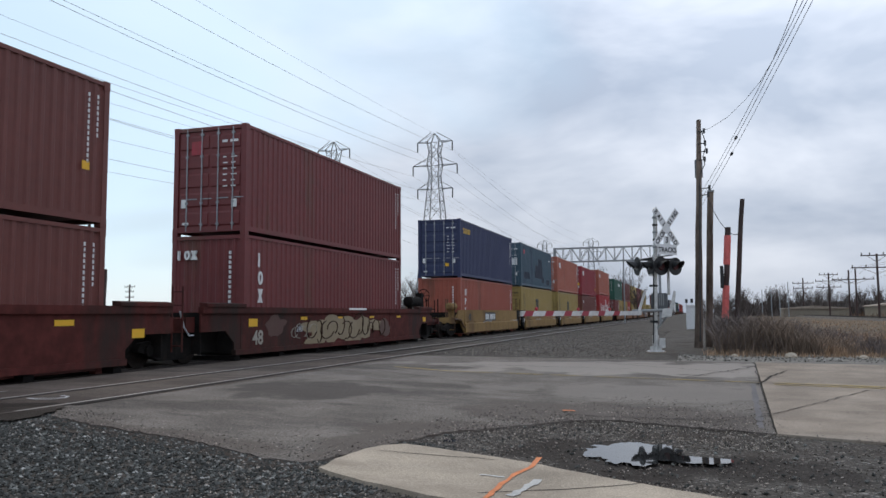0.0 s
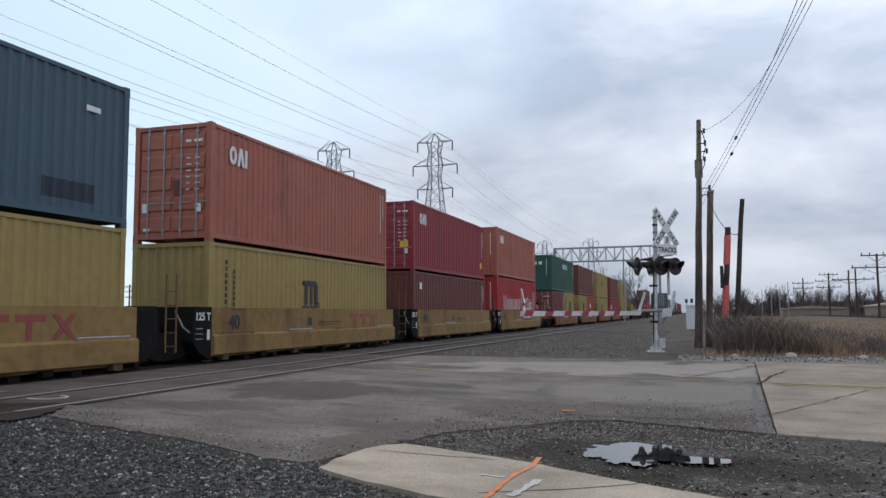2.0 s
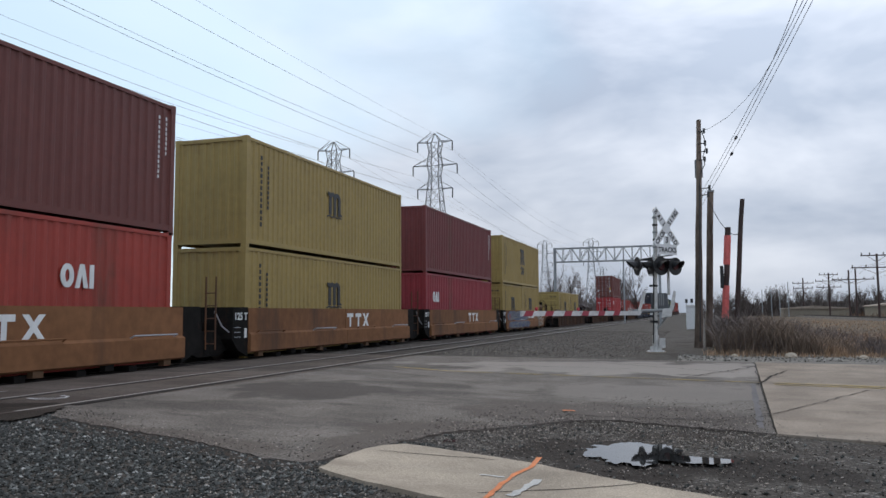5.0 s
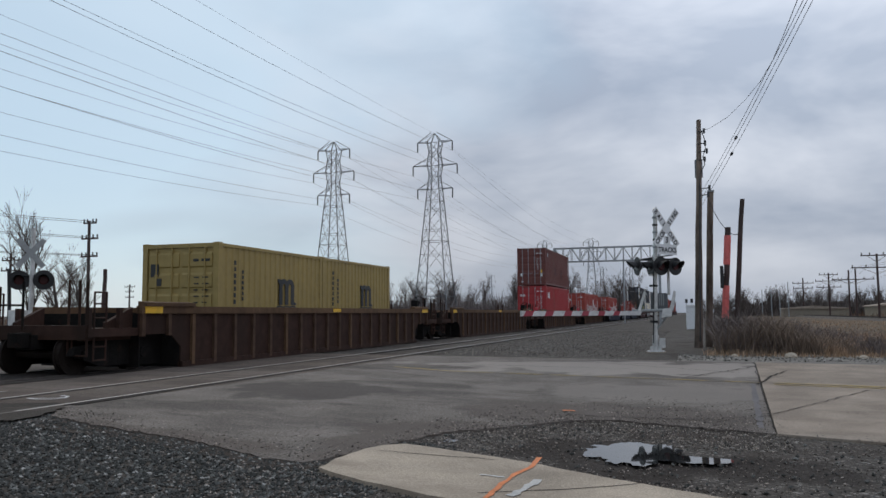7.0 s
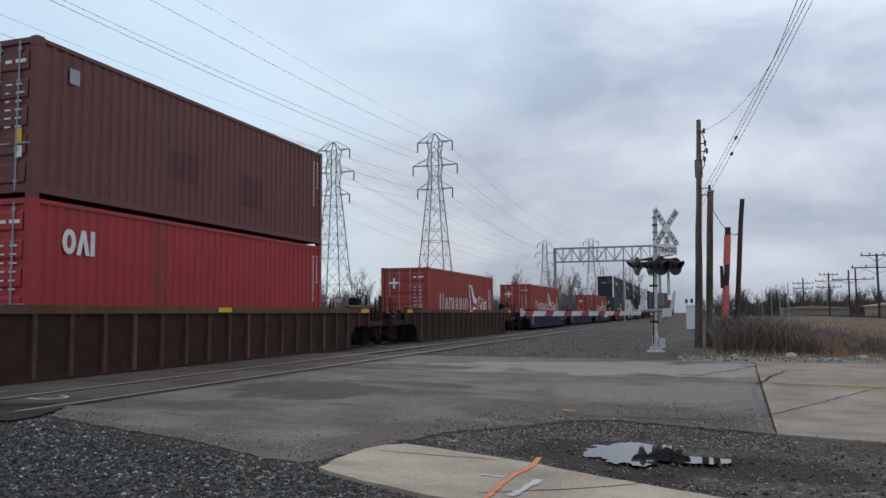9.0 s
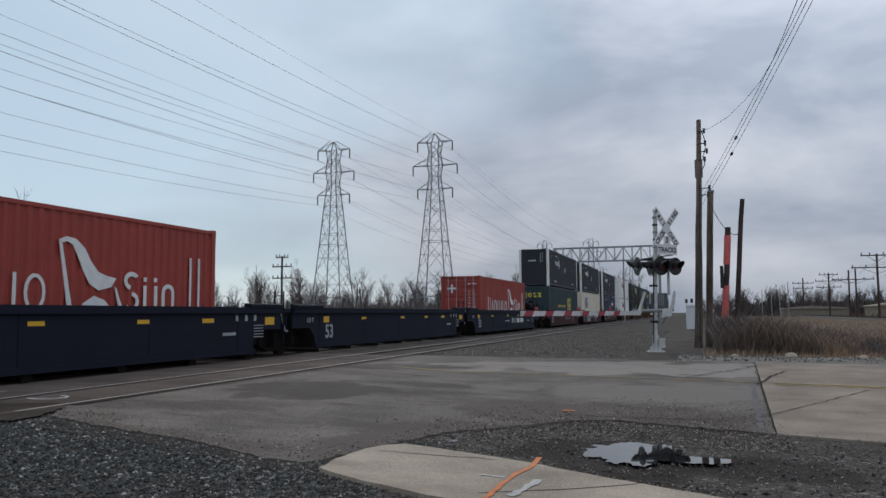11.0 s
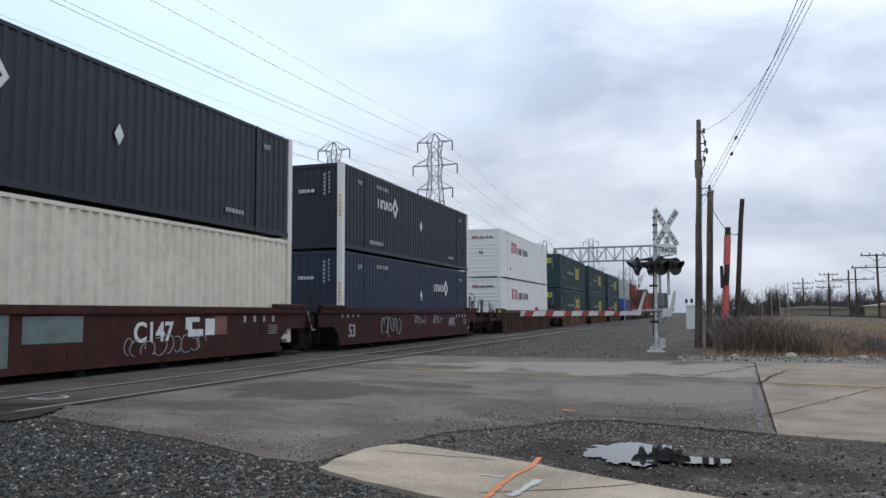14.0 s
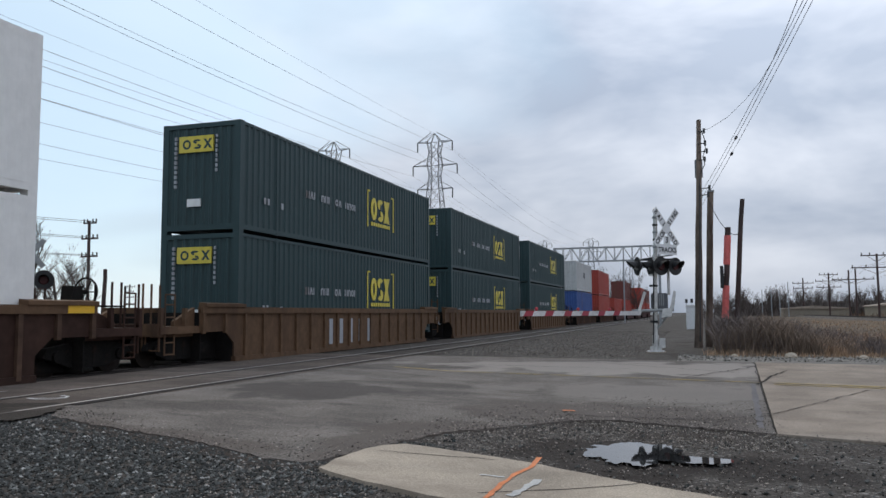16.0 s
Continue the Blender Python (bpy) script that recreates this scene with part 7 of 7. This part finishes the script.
# ---- bare trees, brush and grass ----
def tree_mesh(seed, height, spread, levels, kids, lean=0.0, rmin=0.008, trunk=0.45):
    rnd = random.Random(seed)
    vs, fs, vt, ft = [], [], [], []

    def limb(p, d, length, r, level):
        q, dd, rr = Vector(p), Vector(d), r
        V, F = (vs, fs) if level < 2 else (vt, ft)
        sides = 6 if level == 0 else 4 if level == 1 else 3
        steps = 4 if level < 2 else 2
        prev = None
        spots = []
        for k in range(steps + 1):
            u = dd.cross(Vector((0.3, 0.2, 1.0)) if abs(dd.z) < 0.95 else Vector((1, 0, 0))).normalized()
            v = dd.cross(u)
            base = len(V)
            for i in range(sides):
                a = 6.2832 * i / sides
                V.append(tuple(q + (u * math.cos(a) + v * math.sin(a)) * max(rr, rmin)))
            if prev is not None:
                for i in range(sides):
                    F.append((prev + i, prev + (i + 1) % sides, base + (i + 1) % sides, base + i))
            prev = base
            spots.append((q.copy(), dd.copy(), rr))
            q = q + dd * (length / steps)
            dd = (dd + Vector((rnd.uniform(-1, 1), rnd.uniform(-1, 1), rnd.uniform(-0.5, 0.8))) * 0.17).normalized()
            rr *= 0.80 if level else 0.86
        if level < levels:
            n = kids[level]
            for k in range(n):
                f = rnd.uniform(0.35 if level == 0 else 0.2, 1.0)
                s, d0, r0 = spots[min(int(f * steps), steps)]
                a = rnd.uniform(0, 6.2832)
                side = Vector((math.cos(a), math.sin(a), rnd.uniform(0.1, 0.9))).normalized()
                nd = (d0 * (1 - spread) + side * spread).normalized()
                limb(s, nd, length * rnd.uniform(0.42, 0.72), r0 * 0.55, level + 1)

    limb((0, 0, 0), Vector((lean, 0, 1)).normalized(), height * trunk, height * 0.017, 0)
    out = []
    for V, F in ((vs, fs), (vt, ft)):
        me = bpy.data.meshes.new("tree")
        me.from_pydata(V, [], F)
        me.materials.append(None)
        out.append(me)
    return out


def trees():
    kinds = [tree_mesh(11, 10, 0.50, 4, (9, 5, 4, 3), trunk=0.6), tree_mesh(12, 10, 0.42, 4, (10, 5, 4, 3), trunk=0.62), tree_mesh(13, 10, 0.62, 4, (7, 5, 4, 3), 0.15, trunk=0.5), tree_mesh(14, 10, 0.33, 4, (9, 5, 4, 3), trunk=0.65)]
    rnd = random.Random(5)

    def plant(x, y, h, kind, label, group):
        t = new("bare_tree")
        t.matrix_basis = turned(x, y, 0, rnd.uniform(0, 360)) @ Matrix.Scale(h / 9.5, 4)
        part("trunk", kinds[kind][0], BARK, t)
        # crowns of the far western row wear the hazed twig tone
        part("crown", kinds[kind][1], PALETWIG if y > 180 and x < 0 else TWIG, t)
        tagged(t, label, "tree", group)

    plant(-41.5, 40, 8.6, 3, "tall bare deciduous tree with fine upright twigs", "bare trees by the crossing")
    plant(-35.6, 36.5, 7.0, 2, "bare spreading deciduous tree with heavy limbs", "bare trees by the crossing")
    plant(-47.0, 50, 6.3, 3, "small bare upright tree", "bare trees by the crossing")
    plant(-45.0, 48, 6.0, 1, "small bare upright tree", "bare trees by the crossing")
    plant(-13.5, 142, 9.5, 0, "bare rounded tree beside the tracks", "bare trees by the tracks")
    plant(-11.0, 150, 9.0, 1, "bare rounded tree beside the tracks", "bare trees by the tracks")
    for k in range(84):
        f = k / 83
        x = -140 + 118 * f + rnd.uniform(-4, 4)
        y = 205 + 60 * f + rnd.uniform(-22, 22)
        plant(x, y, rnd.uniform(8.5, 15.5), k % 4, "bare winter tree in a distant row", "distant row of bare trees")
    for k in range(110):
        f = k / 109
        plant(9 + 95 * f ** 1.3 + rnd.uniform(-4, 4), 235 + 90 * f + rnd.uniform(-15, 15), rnd.uniform(7.0, 10.0) * (0.75 if f < 0.1 else 1.2 if f > 0.62 else 1.0), k % 4, "bare winter tree beyond the side railway", "bare trees beyond the side railway")
    for k in range(8):
        plant(1.5 + rnd.uniform(-1.5, 3), 120 + 14 * k, rnd.uniform(3.5, 5.5), k % 4, "bare winter tree beside the lane", "bare trees beside the lane")


def blades(name, n, area, h0, h1, material, label, seed, width=0.012, base=None, clump=0.0, lean=0.35):
    """Thin upright blades or stalks, scattered: far too many to count."""
    rnd = random.Random(seed)
    V, F = [], []
    x0, x1, y0, y1 = area
    for i in range(n):
        x, y = rnd.uniform(x0, x1), y0 + (y1 - y0) * rnd.random() ** 1.5
        c = 1.0
        if clump:
            c = 0.35 + 0.95 * max(0.0, noise.noise(Vector((x * 0.45, y * 0.3, seed))) + 0.45)
            if c < 0.6 and rnd.random() < 0.75:
                continue
        z = ground_z(x, y)
        h = rnd.uniform(h0, h1) * c
        if 24 < y < 60 and x > 0:
            h *= ramp(x / y, (0.055, 0.115), (1.0, 0.55))
        a = rnd.uniform(0, 6.2832)
        w = width * rnd.uniform(0.6, 1.5)
        dx, dy = rnd.uniform(-lean, lean) * h * 0.5, rnd.uniform(-lean, lean) * h * 0.5
        ca, sa = math.cos(a) * w, math.sin(a) * w
        b = len(V)
        V += [(x - ca, y - sa, z - 0.02), (x + ca, y + sa, z - 0.02), (x + dx * 0.35 - ca * 0.8, y + dy * 0.35 - sa * 0.8, z + h * 0.6), (x + dx * 0.35 + ca * 0.8, y + dy * 0.35 + sa * 0.8, z + h * 0.6), (x + dx, y + dy, z + h)]
        F += [(b, b + 1, b + 3, b + 2), (b + 2, b + 3, b + 4)]
    me = bpy.data.meshes.new("blades")
    me.from_pydata(V, [], F)
    me.materials.append(None)
    return tagged(part(name, me, material), label, "vegetation", kind="stuff")


def vegetation():
    shrub = [tree_mesh(41 + k, 10, 0.55, 3, (14, 6, 4), rmin=0.028, trunk=0.42) for k in range(3)]
    rnd = random.Random(8)
    for k in range(46):
        x, y = 0.7 + 7.5 * rnd.random() ** 1.6, rnd.uniform(25.4, 33)
        o = new("bare_shrub")
        h = rnd.uniform(0.9, 1.75) if x < 2.6 else rnd.uniform(0.4, 0.85)
        o.matrix_basis = turned(x, y, ground_z(x, y) - 0.1, rnd.uniform(0, 360)) @ Matrix.Diagonal((h / 6.5, h / 6.5, h / 8.0, 1))
        part("stem", shrub[k % 3][0], PALETWIG, o)
        part("crown", shrub[k % 3][1], PALETWIG if k % 3 == 1 else BRUSH, o)
        tagged(o, "bare tangled brown shrub in the verge", "shrub", "shrubs in the verge")
    sheet("field", [(0.4, 24.6), (12, 23.4), (60, 19), (140, 40), (140, 330), (8, 330), (3, 60), (0.5, 34)], mat("dry_soil", (0.16, 0.115, 0.075), 0.95, 0, 0.4, 0.6, 20, 0.6, (0.09, 0.065, 0.045), 0.5), 0.012, "brown dry soil and thatch beside the road", "field", step=9)
    blades("weeds", 11000, (0.5, 4.2, 25.0, 34), 0.25, 1.75, BRUSH, "brown dry weeds and brush", 21, 0.008, clump=1, lean=1.3)
    blades("weeds", 9000, (0.5, 5.5, 25.0, 36), 0.2, 1.6, PALETWIG, "bare grey-brown brush", 26, 0.007, clump=1, lean=1.5)
    blades("weeds", 3500, (3.0, 20, 27, 60), 0.2, 0.7, BRUSH, "brown dry weeds and brush", 36, 0.012, clump=1, lean=0.9)
    blades("dry_grass", 22000, (3.4, 16, 24.6, 40), 0.25, 0.95, DRYGRASS, "tan dry grass", 22, 0.010, clump=1, lean=1.1)
    blades("dry_grass", 12000, (6, 60, 45, 118), 0.1, 0.22, DRYGRASS, "tan dry grass", 23, 0.03, clump=1, lean=0.6)
    blades("weeds", 5000, (30, 100, 120, 215), 0.6, 1.6, DRYWEED, "brown dry brush", 24, 0.06, clump=1, lean=0.8)
    blades("weeds", 6000, (-150, -24, 70, 200), 0.5, 1.6, DRYWEED, "brown dry brush", 25, 0.06, clump=1, lean=0.8)
    blades("dry_grass", 2500, (0.1, 9.0, 23.6, 25.6), 0.06, 0.25, DRYGRASS, "short dry grass at the verge", 27, 0.006, lean=0.8)
    blades("weeds", 15000, (-150, -18, 205, 285), 2.5, 7.0, PALETWIG, "distant thicket of bare brush", 28, 0.13, clump=0.6, lean=0.8)
    blades("weeds", 24000, (6, 130, 240, 320), 2.0, 5.2, TWIG, "distant thicket of bare brush", 29, 0.24, clump=0.6, lean=0.7)


def side_railway():
    bm = bmesh.new()
    prism(bm, [(20.2, -0.1), (28.0, -0.1), (26.0, 0.62), (22.2, 0.62)], 1, 38, 900)
    tagged(part("ballast_bed", bm, BALLAST), "pale ballast bank of a second railway", "ballast", kind="structure")
    for x in (23.35, 24.85):
        bm = bmesh.new()
        prism(bm, [(x - 0.07, 0.60), (x + 0.07, 0.60), (x + 0.035, 0.78), (x - 0.035, 0.78)], 1, 38, 900)
        tagged(part("rail", bm, RAILSIDE), "dark rusty steel rail", "rail", kind="structure")
    for x, y, w, d, h in ((38.5, 185, 8, 14, 2.6), (26, 205, 14, 8, 2.2), (62, 400, 60, 20, 5.2)):
        s = new("shed")
        s.location = (x, y, 0)
        bm = bmesh.new()
        box(bm, -w / 2, w / 2, -d / 2, d / 2, 0, h)
        part("wall", bm, SHED, s)
        bm = bmesh.new()
        prism(bm, [(-w / 2 - 0.4, h), (w / 2 + 0.4, h), (w / 2, h + 0.2), (0, h + 0.75), (-w / 2, h + 0.2)], 1, -d / 2 - 0.4, d / 2 + 0.4)
        part("roof", bm, ROADCON, s)
        tagged(s, "low pale industrial shed in the distance", "shed")


# ---- puddles, cracks, paint and stones ----
SLAB = [(-3.36, 6.57), (-2.93, 6.34), (-1.99, 6.02), (1.2, 4.95), (4.0, 4.0), (4.0, 4.8), (0.09, 6.86), (-0.75, 7.33), (-1.68, 7.77), (-2.65, 8.02), (-3.1, 8.08), (-3.28, 7.9), (-3.38, 7.62), (-3.4, 7.02)]
APRON = [(-16, 7.4), (-9.6, 8.1), (-8.75, 8.9), (-8.2, 8.45), (-7.8, 7.9), (-7.1, 7.61), (-6.21, 7.42), (-5.32, 7.28), (-4.65, 7.04), (-4.13, 6.83), (-3.69, 6.78), (-3.5, 7.06), (-3.42, 7.75), (-3.15, 8.53), (-3.0, 9.14), (-2.45, 9.92), (-1.76, 11.0), (-1.25, 11.35), (-0.6, 11.18), (0.21, 10.9), (0.88, 10.68), (2.0, 10.3), (8, 9.6), (8, 30), (-16, 30)]


def inside(x, y, poly):
    hit = False
    for (ax, ay), (bx, by) in zip(poly, poly[1:] + poly[:1]):
        if (ay > y) != (by > y) and x < (bx - ax) * (y - ay) / (by - ay) + ax:
            hit = not hit
    return hit


def puddle(blobs, seed, z=0.034):
    """Water held in one or more joined hollows, with a ragged shore."""
    bm = bmesh.new()
    pts = []
    cx, cy = blobs[0][:2]
    for k in range(240):
        a = 6.2832 * k / 240
        dx, dy = math.cos(a), math.sin(a)
        r, best = 0.0, 0.0
        while r < 2.4:
            x, y = cx + dx * r, cy + dy * r
            f = max(1 - ((x - bx) / rx) ** 2 - ((y - by + 0.1 * (x - bx)) / ry) ** 2 for bx, by, rx, ry in blobs)
            f += 0.75 * noise.noise(Vector((x * 4, y * 2.2, seed))) + 0.3 * noise.noise(Vector((x * 13, y * 8, seed)))
            if f < 0:
                break
            r += 0.012
        pts.append(bm.verts.new((cx + dx * r, cy + dy * r, z)))
    bm.faces.new(pts)
    tagged(part("puddle", bm, WATER), "shallow rain puddle mirroring the sky", "puddle", kind="structure")


GRITMIX = mat("brown_grey_grit", (0.165, 0.14, 0.12), 0.9, 0, 0.3, 9, 50, 0.3, per_island=0.8)
PALEROCK = mat("pale_limestone_chips", (0.33, 0.315, 0.29), 0.9, 0, 0.3, 9, 50, 0.3, per_island=0.3)
PALESTONE = mat("pale_ballast_stones", (0.16, 0.142, 0.125), 0.9, 0, 0.3, 9, 50, 0.3, per_island=0.6)


def surface_details():
    puddle([(-0.72, 8.85, 0.54, 0.66), (-0.12, 8.62, 0.42, 0.24)], 3.0)
    puddle([(-2.82, 8.75, 0.12, 0.13)], 8.0, 0.085)
    rnd = random.Random(9)

    def wiggle(p, q, n=14, s=0.06):
        return [(p[0] + (q[0] - p[0]) * k / n + rnd.uniform(-s, s), p[1] + (q[1] - p[1]) * k / n + rnd.uniform(-s, s)) for k in range(n + 1)]
    path_line("centre_line", wiggle((-7, 17.6), (1.2, 16.3), 12, 0.01), 0.045, LINEPAINT, 0.036, "worn yellow centre line on the road", "road marking")
    path_line("centre_line", wiggle((1.3, 16.25), (30, 11.9), 12, 0.01), 0.05, LINEPAINT, 0.041, "worn yellow centre line on the road", "road marking")
    path_line("centre_line", wiggle((1.3, 16.0), (30, 11.65), 12, 0.01), 0.04, LINEPAINT, 0.041, "worn yellow centre line on the road", "road marking")
    for p, q, w in (((1.05, 16.0), (1.24, 20.8), 0.008), ((1.02, 16.0), (1.4, 17.6), 0.022), ((1.4, 17.6), (1.75, 18.5), 0.016), ((0.8, 12.0), (2.75, 15.4), 0.009), ((2.75, 15.4), (5.5, 16.4), 0.008), ((-1.9, 11.55), (0.82, 11.6), 0.014), ((-0.3, 17.0), (1.1, 19.3), 0.016),
                    ((-7.2, 20.6), (-0.3, 19.6), 0.014), ((-4.5, 14.2), (-1.0, 13.2), 0.008), ((-7.0, 16.3), (-3.2, 14.6), 0.009), ((-3.0, 20.2), (0.8, 18.0), 0.014), ((-6.0, 18.9), (-1.5, 18.5), 0.016), ((-7.3, 9.3), (-6.8, 9.9), 0.008), ((-0.6, 11.5), (0.8, 12.0), 0.01)):
        path_line("crack", wiggle(p, q, 22, 0.03), w, CRACK, 0.044, "dark crack in the road surface", "crack")
    path_line("crack", wiggle((0.87, 11.0), (1.05, 16.0), 40, 0.012), 0.007, CRACK, 0.044, "dark joint between asphalt and concrete", "crack")
    path_line("joint_seal", wiggle((0.72, 11.1), (0.92, 16.0), 34, 0.008), 0.045, PATCH, 0.038, "bluish tar seal along the joint", "road repair")
    path_line("crack", wiggle((-1.75, 6.3), (-0.35, 7.35), 10, 0.02), 0.008, CRACK, 0.054, "thin crack across the footpath slab", "crack")
    path_line("crack", wiggle((-3.2, 7.6), (-2.0, 7.7), 10, 0.03), 0.007, CRACK, 0.054, "thin crack across the footpath slab", "crack")
    path_line("survey_mark", wiggle((-1.66, 6.15), (-1.66, 7.1), 8, 0.012) + [(-1.58, 7.5), (-1.6, 8.02)], 0.024, ORANGEPAINT, 0.056, "sprayed orange survey line on concrete", "paint mark")
    path_line("survey_mark", wiggle((-1.5, 6.3), (-1.4, 7.0), 8, 0.015), 0.035, WHITEPAINT, 0.056, "faded white sprayed mark on concrete", "paint mark")
    path_line("survey_mark", wiggle((-1.95, 6.95), (-1.7, 6.95), 5, 0.015), 0.02, WHITEPAINT, 0.056, "faded white sprayed mark on concrete", "paint mark")
    path_line("survey_mark", [(-2.0, 11.85), (-1.9, 11.9), (-1.82, 11.88)], 0.05, ORANGEPAINT, 0.05, "orange sprayed dot on the road", "paint mark")
    path_line("rail_mark", [(-9.62, 9.3), (-9.35, 9.2), (-9.1, 9.26), (-9.08, 9.48), (-9.2, 9.66), (-9.42, 9.74)], 0.022, SIGNWHITE, 0.056, "white hooked paint mark between the rails", "paint mark")
    path_line("rail_mark", [(-9.55, 9.28), (-9.25, 9.38), (-9.12, 9.5)], 0.014, SIGNWHITE, 0.057, "white hooked paint mark between the rails", "paint mark")
    path_line("rail_mark", [(-11.0, 9.6), (-10.9, 10.1)], 0.04, WHITEPAINT, 0.05, "white paint mark on the crossing", "paint mark")

    sheet("verge", [(-0.6, 21.15), (1.3, 20.95), (14, 19.5), (30, 17.6), (30, 22.2), (8, 24.0), (-0.6, 24.2)], mat("pale_grit", (0.21, 0.19, 0.165), 0.95, 0, 0.4, 2.0, 50, 0.8, (0.12, 0.11, 0.1), 0.55), 0.02, "pale gritty verge along the road", "verge")
    # gritty fringe along the ragged asphalt edge
    scatter("grit", 9000, (-8.5, -2.8, 6.5, 8.6), 0.004, 0.014, GRITMIX, "loose grit along the broken asphalt edge", 37, False, 0.9)
    scatter("gravel", 26000, (-9.0, -2.6, 4.2, 8.4), 0.008, 0.026, STONE, "loose grey crushed stone", 31, False)
    scatter("gravel", 1100, (-9.0, -2.6, 4.2, 8.2), 0.010, 0.026, PALEROCK, "scattered pale limestone chips", 45, False)
    scatter("gravel", 7000, (-4.4, 0.3, 4.2, 7.5), 0.006, 0.018, GRITMIX, "loose brown grit and small stones", 39, False)
    scatter("gravel", 12000, (-3.6, 7.5, 5.2, 12.0), 0.006, 0.017, GRITMIX, "loose brown grit and small stones", 32, False, 1.2)
    scatter("gravel", 15000, (-4.2, 1.0, 9.4, 14.0), 0.005, 0.017, GRITMIX, "loose brown grit spilled over the asphalt edge", 40, False, 3.2)
    scatter("gravel", 6000, (-4.6, -1.8, 7.2, 11.8), 0.005, 0.015, GRITMIX, "loose brown grit spilled over the asphalt edge", 41, False, 1.8)
    scatter("gravel", 900, (-3.4, 5, 5.6, 11.0), 0.015, 0.03, STONE, "scattered larger stones", 38, False, 0.5)
    scatter("grit", 5000, (-5.5, 1.5, 7.0, 12.6), 0.003, 0.007, GRITMIX, "loose grit strewn over the asphalt", 33, True)
    scatter("stones", 1500, (-0.6, 12, 21.4, 24.4), 0.01, 0.045, mat("pale_rubble", (0.20, 0.185, 0.165), 0.9, 0, 0.3, 8, 50, 0.3, per_island=0.6), "pale rubble along the verge", 34, True)
    scatter("ballast_stones", 6000, (-8.3, -1.8, 22.5, 55), 0.012, 0.03, PALESTONE, "loose ballast stones beside the track", 35, True)
    for x, y, r in ((2.35, 23.4, 0.17), (0.9, 23.6, 0.1), (4.1, 23.2, 0.12)):
        bm = bmesh.new()
        bmesh.ops.create_icosphere(bm, subdivisions=2, radius=r)
        for v in bm.verts:
            v.co *= 1 + 0.3 * noise.noise(v.co * 6 + Vector((x, y, 0)))
            v.co.z *= 0.65
        o = tagged(part("rock", bm, CONCRETE), "pale limestone rock on the verge", "rock", "rocks on the verge")
        o.location = (x, y, ground_z(x, y) + r * 0.35)


def scatter(name, n, area, s0, s1, material, label, seed, on_road, spill=0.0):
    """Loose stones, far too many to count."""
    rnd = random.Random(seed)
    V, F = [], []
    x0, x1, y0, y1 = area
    ring = ((0, 1, 2), (0, 2, 3), (0, 3, 4), (0, 4, 1), (5, 2, 1), (5, 3, 2), (5, 4, 3), (5, 1, 4))
    for i in range(n):
        x, y = rnd.uniform(x0, x1), rnd.uniform(y0, y1)
        if inside(x, y, SLAB) or (not on_road and inside(x, y, APRON)):
            if not spill or inside(x, y, SLAB) or inside(x, y - spill * rnd.random() ** 2.5, APRON):
                continue
        if ((x + 0.82) / 0.5) ** 2 + ((y - 9.15 + 0.1 * (x + 0.82)) / 0.58) ** 2 < 0.9 or ((x + 0.12) / 0.33) ** 2 + ((y - 8.75) / 0.16) ** 2 < 0.9:
            if rnd.random() < 0.95:
                continue
        s = s0 + (s1 - s0) * rnd.random() ** 2
        z = ground_z(x, y) + (0.03 if on_road or inside(x, y, APRON) else 0.01) + s * 0.25
        a = rnd.uniform(0, 1.57)
        sx, sy, sz = s * rnd.uniform(0.8, 1.4), s * rnd.uniform(0.7, 1.1), s * rnd.uniform(0.5, 0.9)
        b = len(V)
        ca, sa = math.cos(a), math.sin(a)
        V.append((x + rnd.uniform(-0.4, 0.4) * s, y, z + sz))
        for px, py in ((sx, 0), (0, sy), (-sx, 0), (0, -sy)):
            px, py = px * rnd.uniform(0.7, 1.2), py * rnd.uniform(0.7, 1.2)
            V.append((x + px * ca - py * sa + rnd.uniform(-0.3, 0.3) * s, y + px * sa + py * ca, z + rnd.uniform(-0.35, 0.35) * s))
        V.append((x, y, z - sz))
        F += [tuple(b + k for k in f) for f in ring]
    me = bpy.data.meshes.new("stones")
    me.from_pydata(V, [], F)
    me.materials.append(None)
    return tagged(part(name, me, material), label, "gravel", kind="stuff")


crossing_signal()
local_poles()
distant_poles()
power_lines()
signal_bridge()
trees()
vegetation()
side_railway()
surface_details()


def motions():
    """The whole train rolls towards the viewer's side at one steady speed."""
    for thing, x, y, z in MOVING:
        walk(thing, [(0.0, pose(x, y, z)), (8.0, pose(x, y - SPEED * 8.0, z)), (16.0, pose(x, y - SPEED * 16.0, z))])


motions()
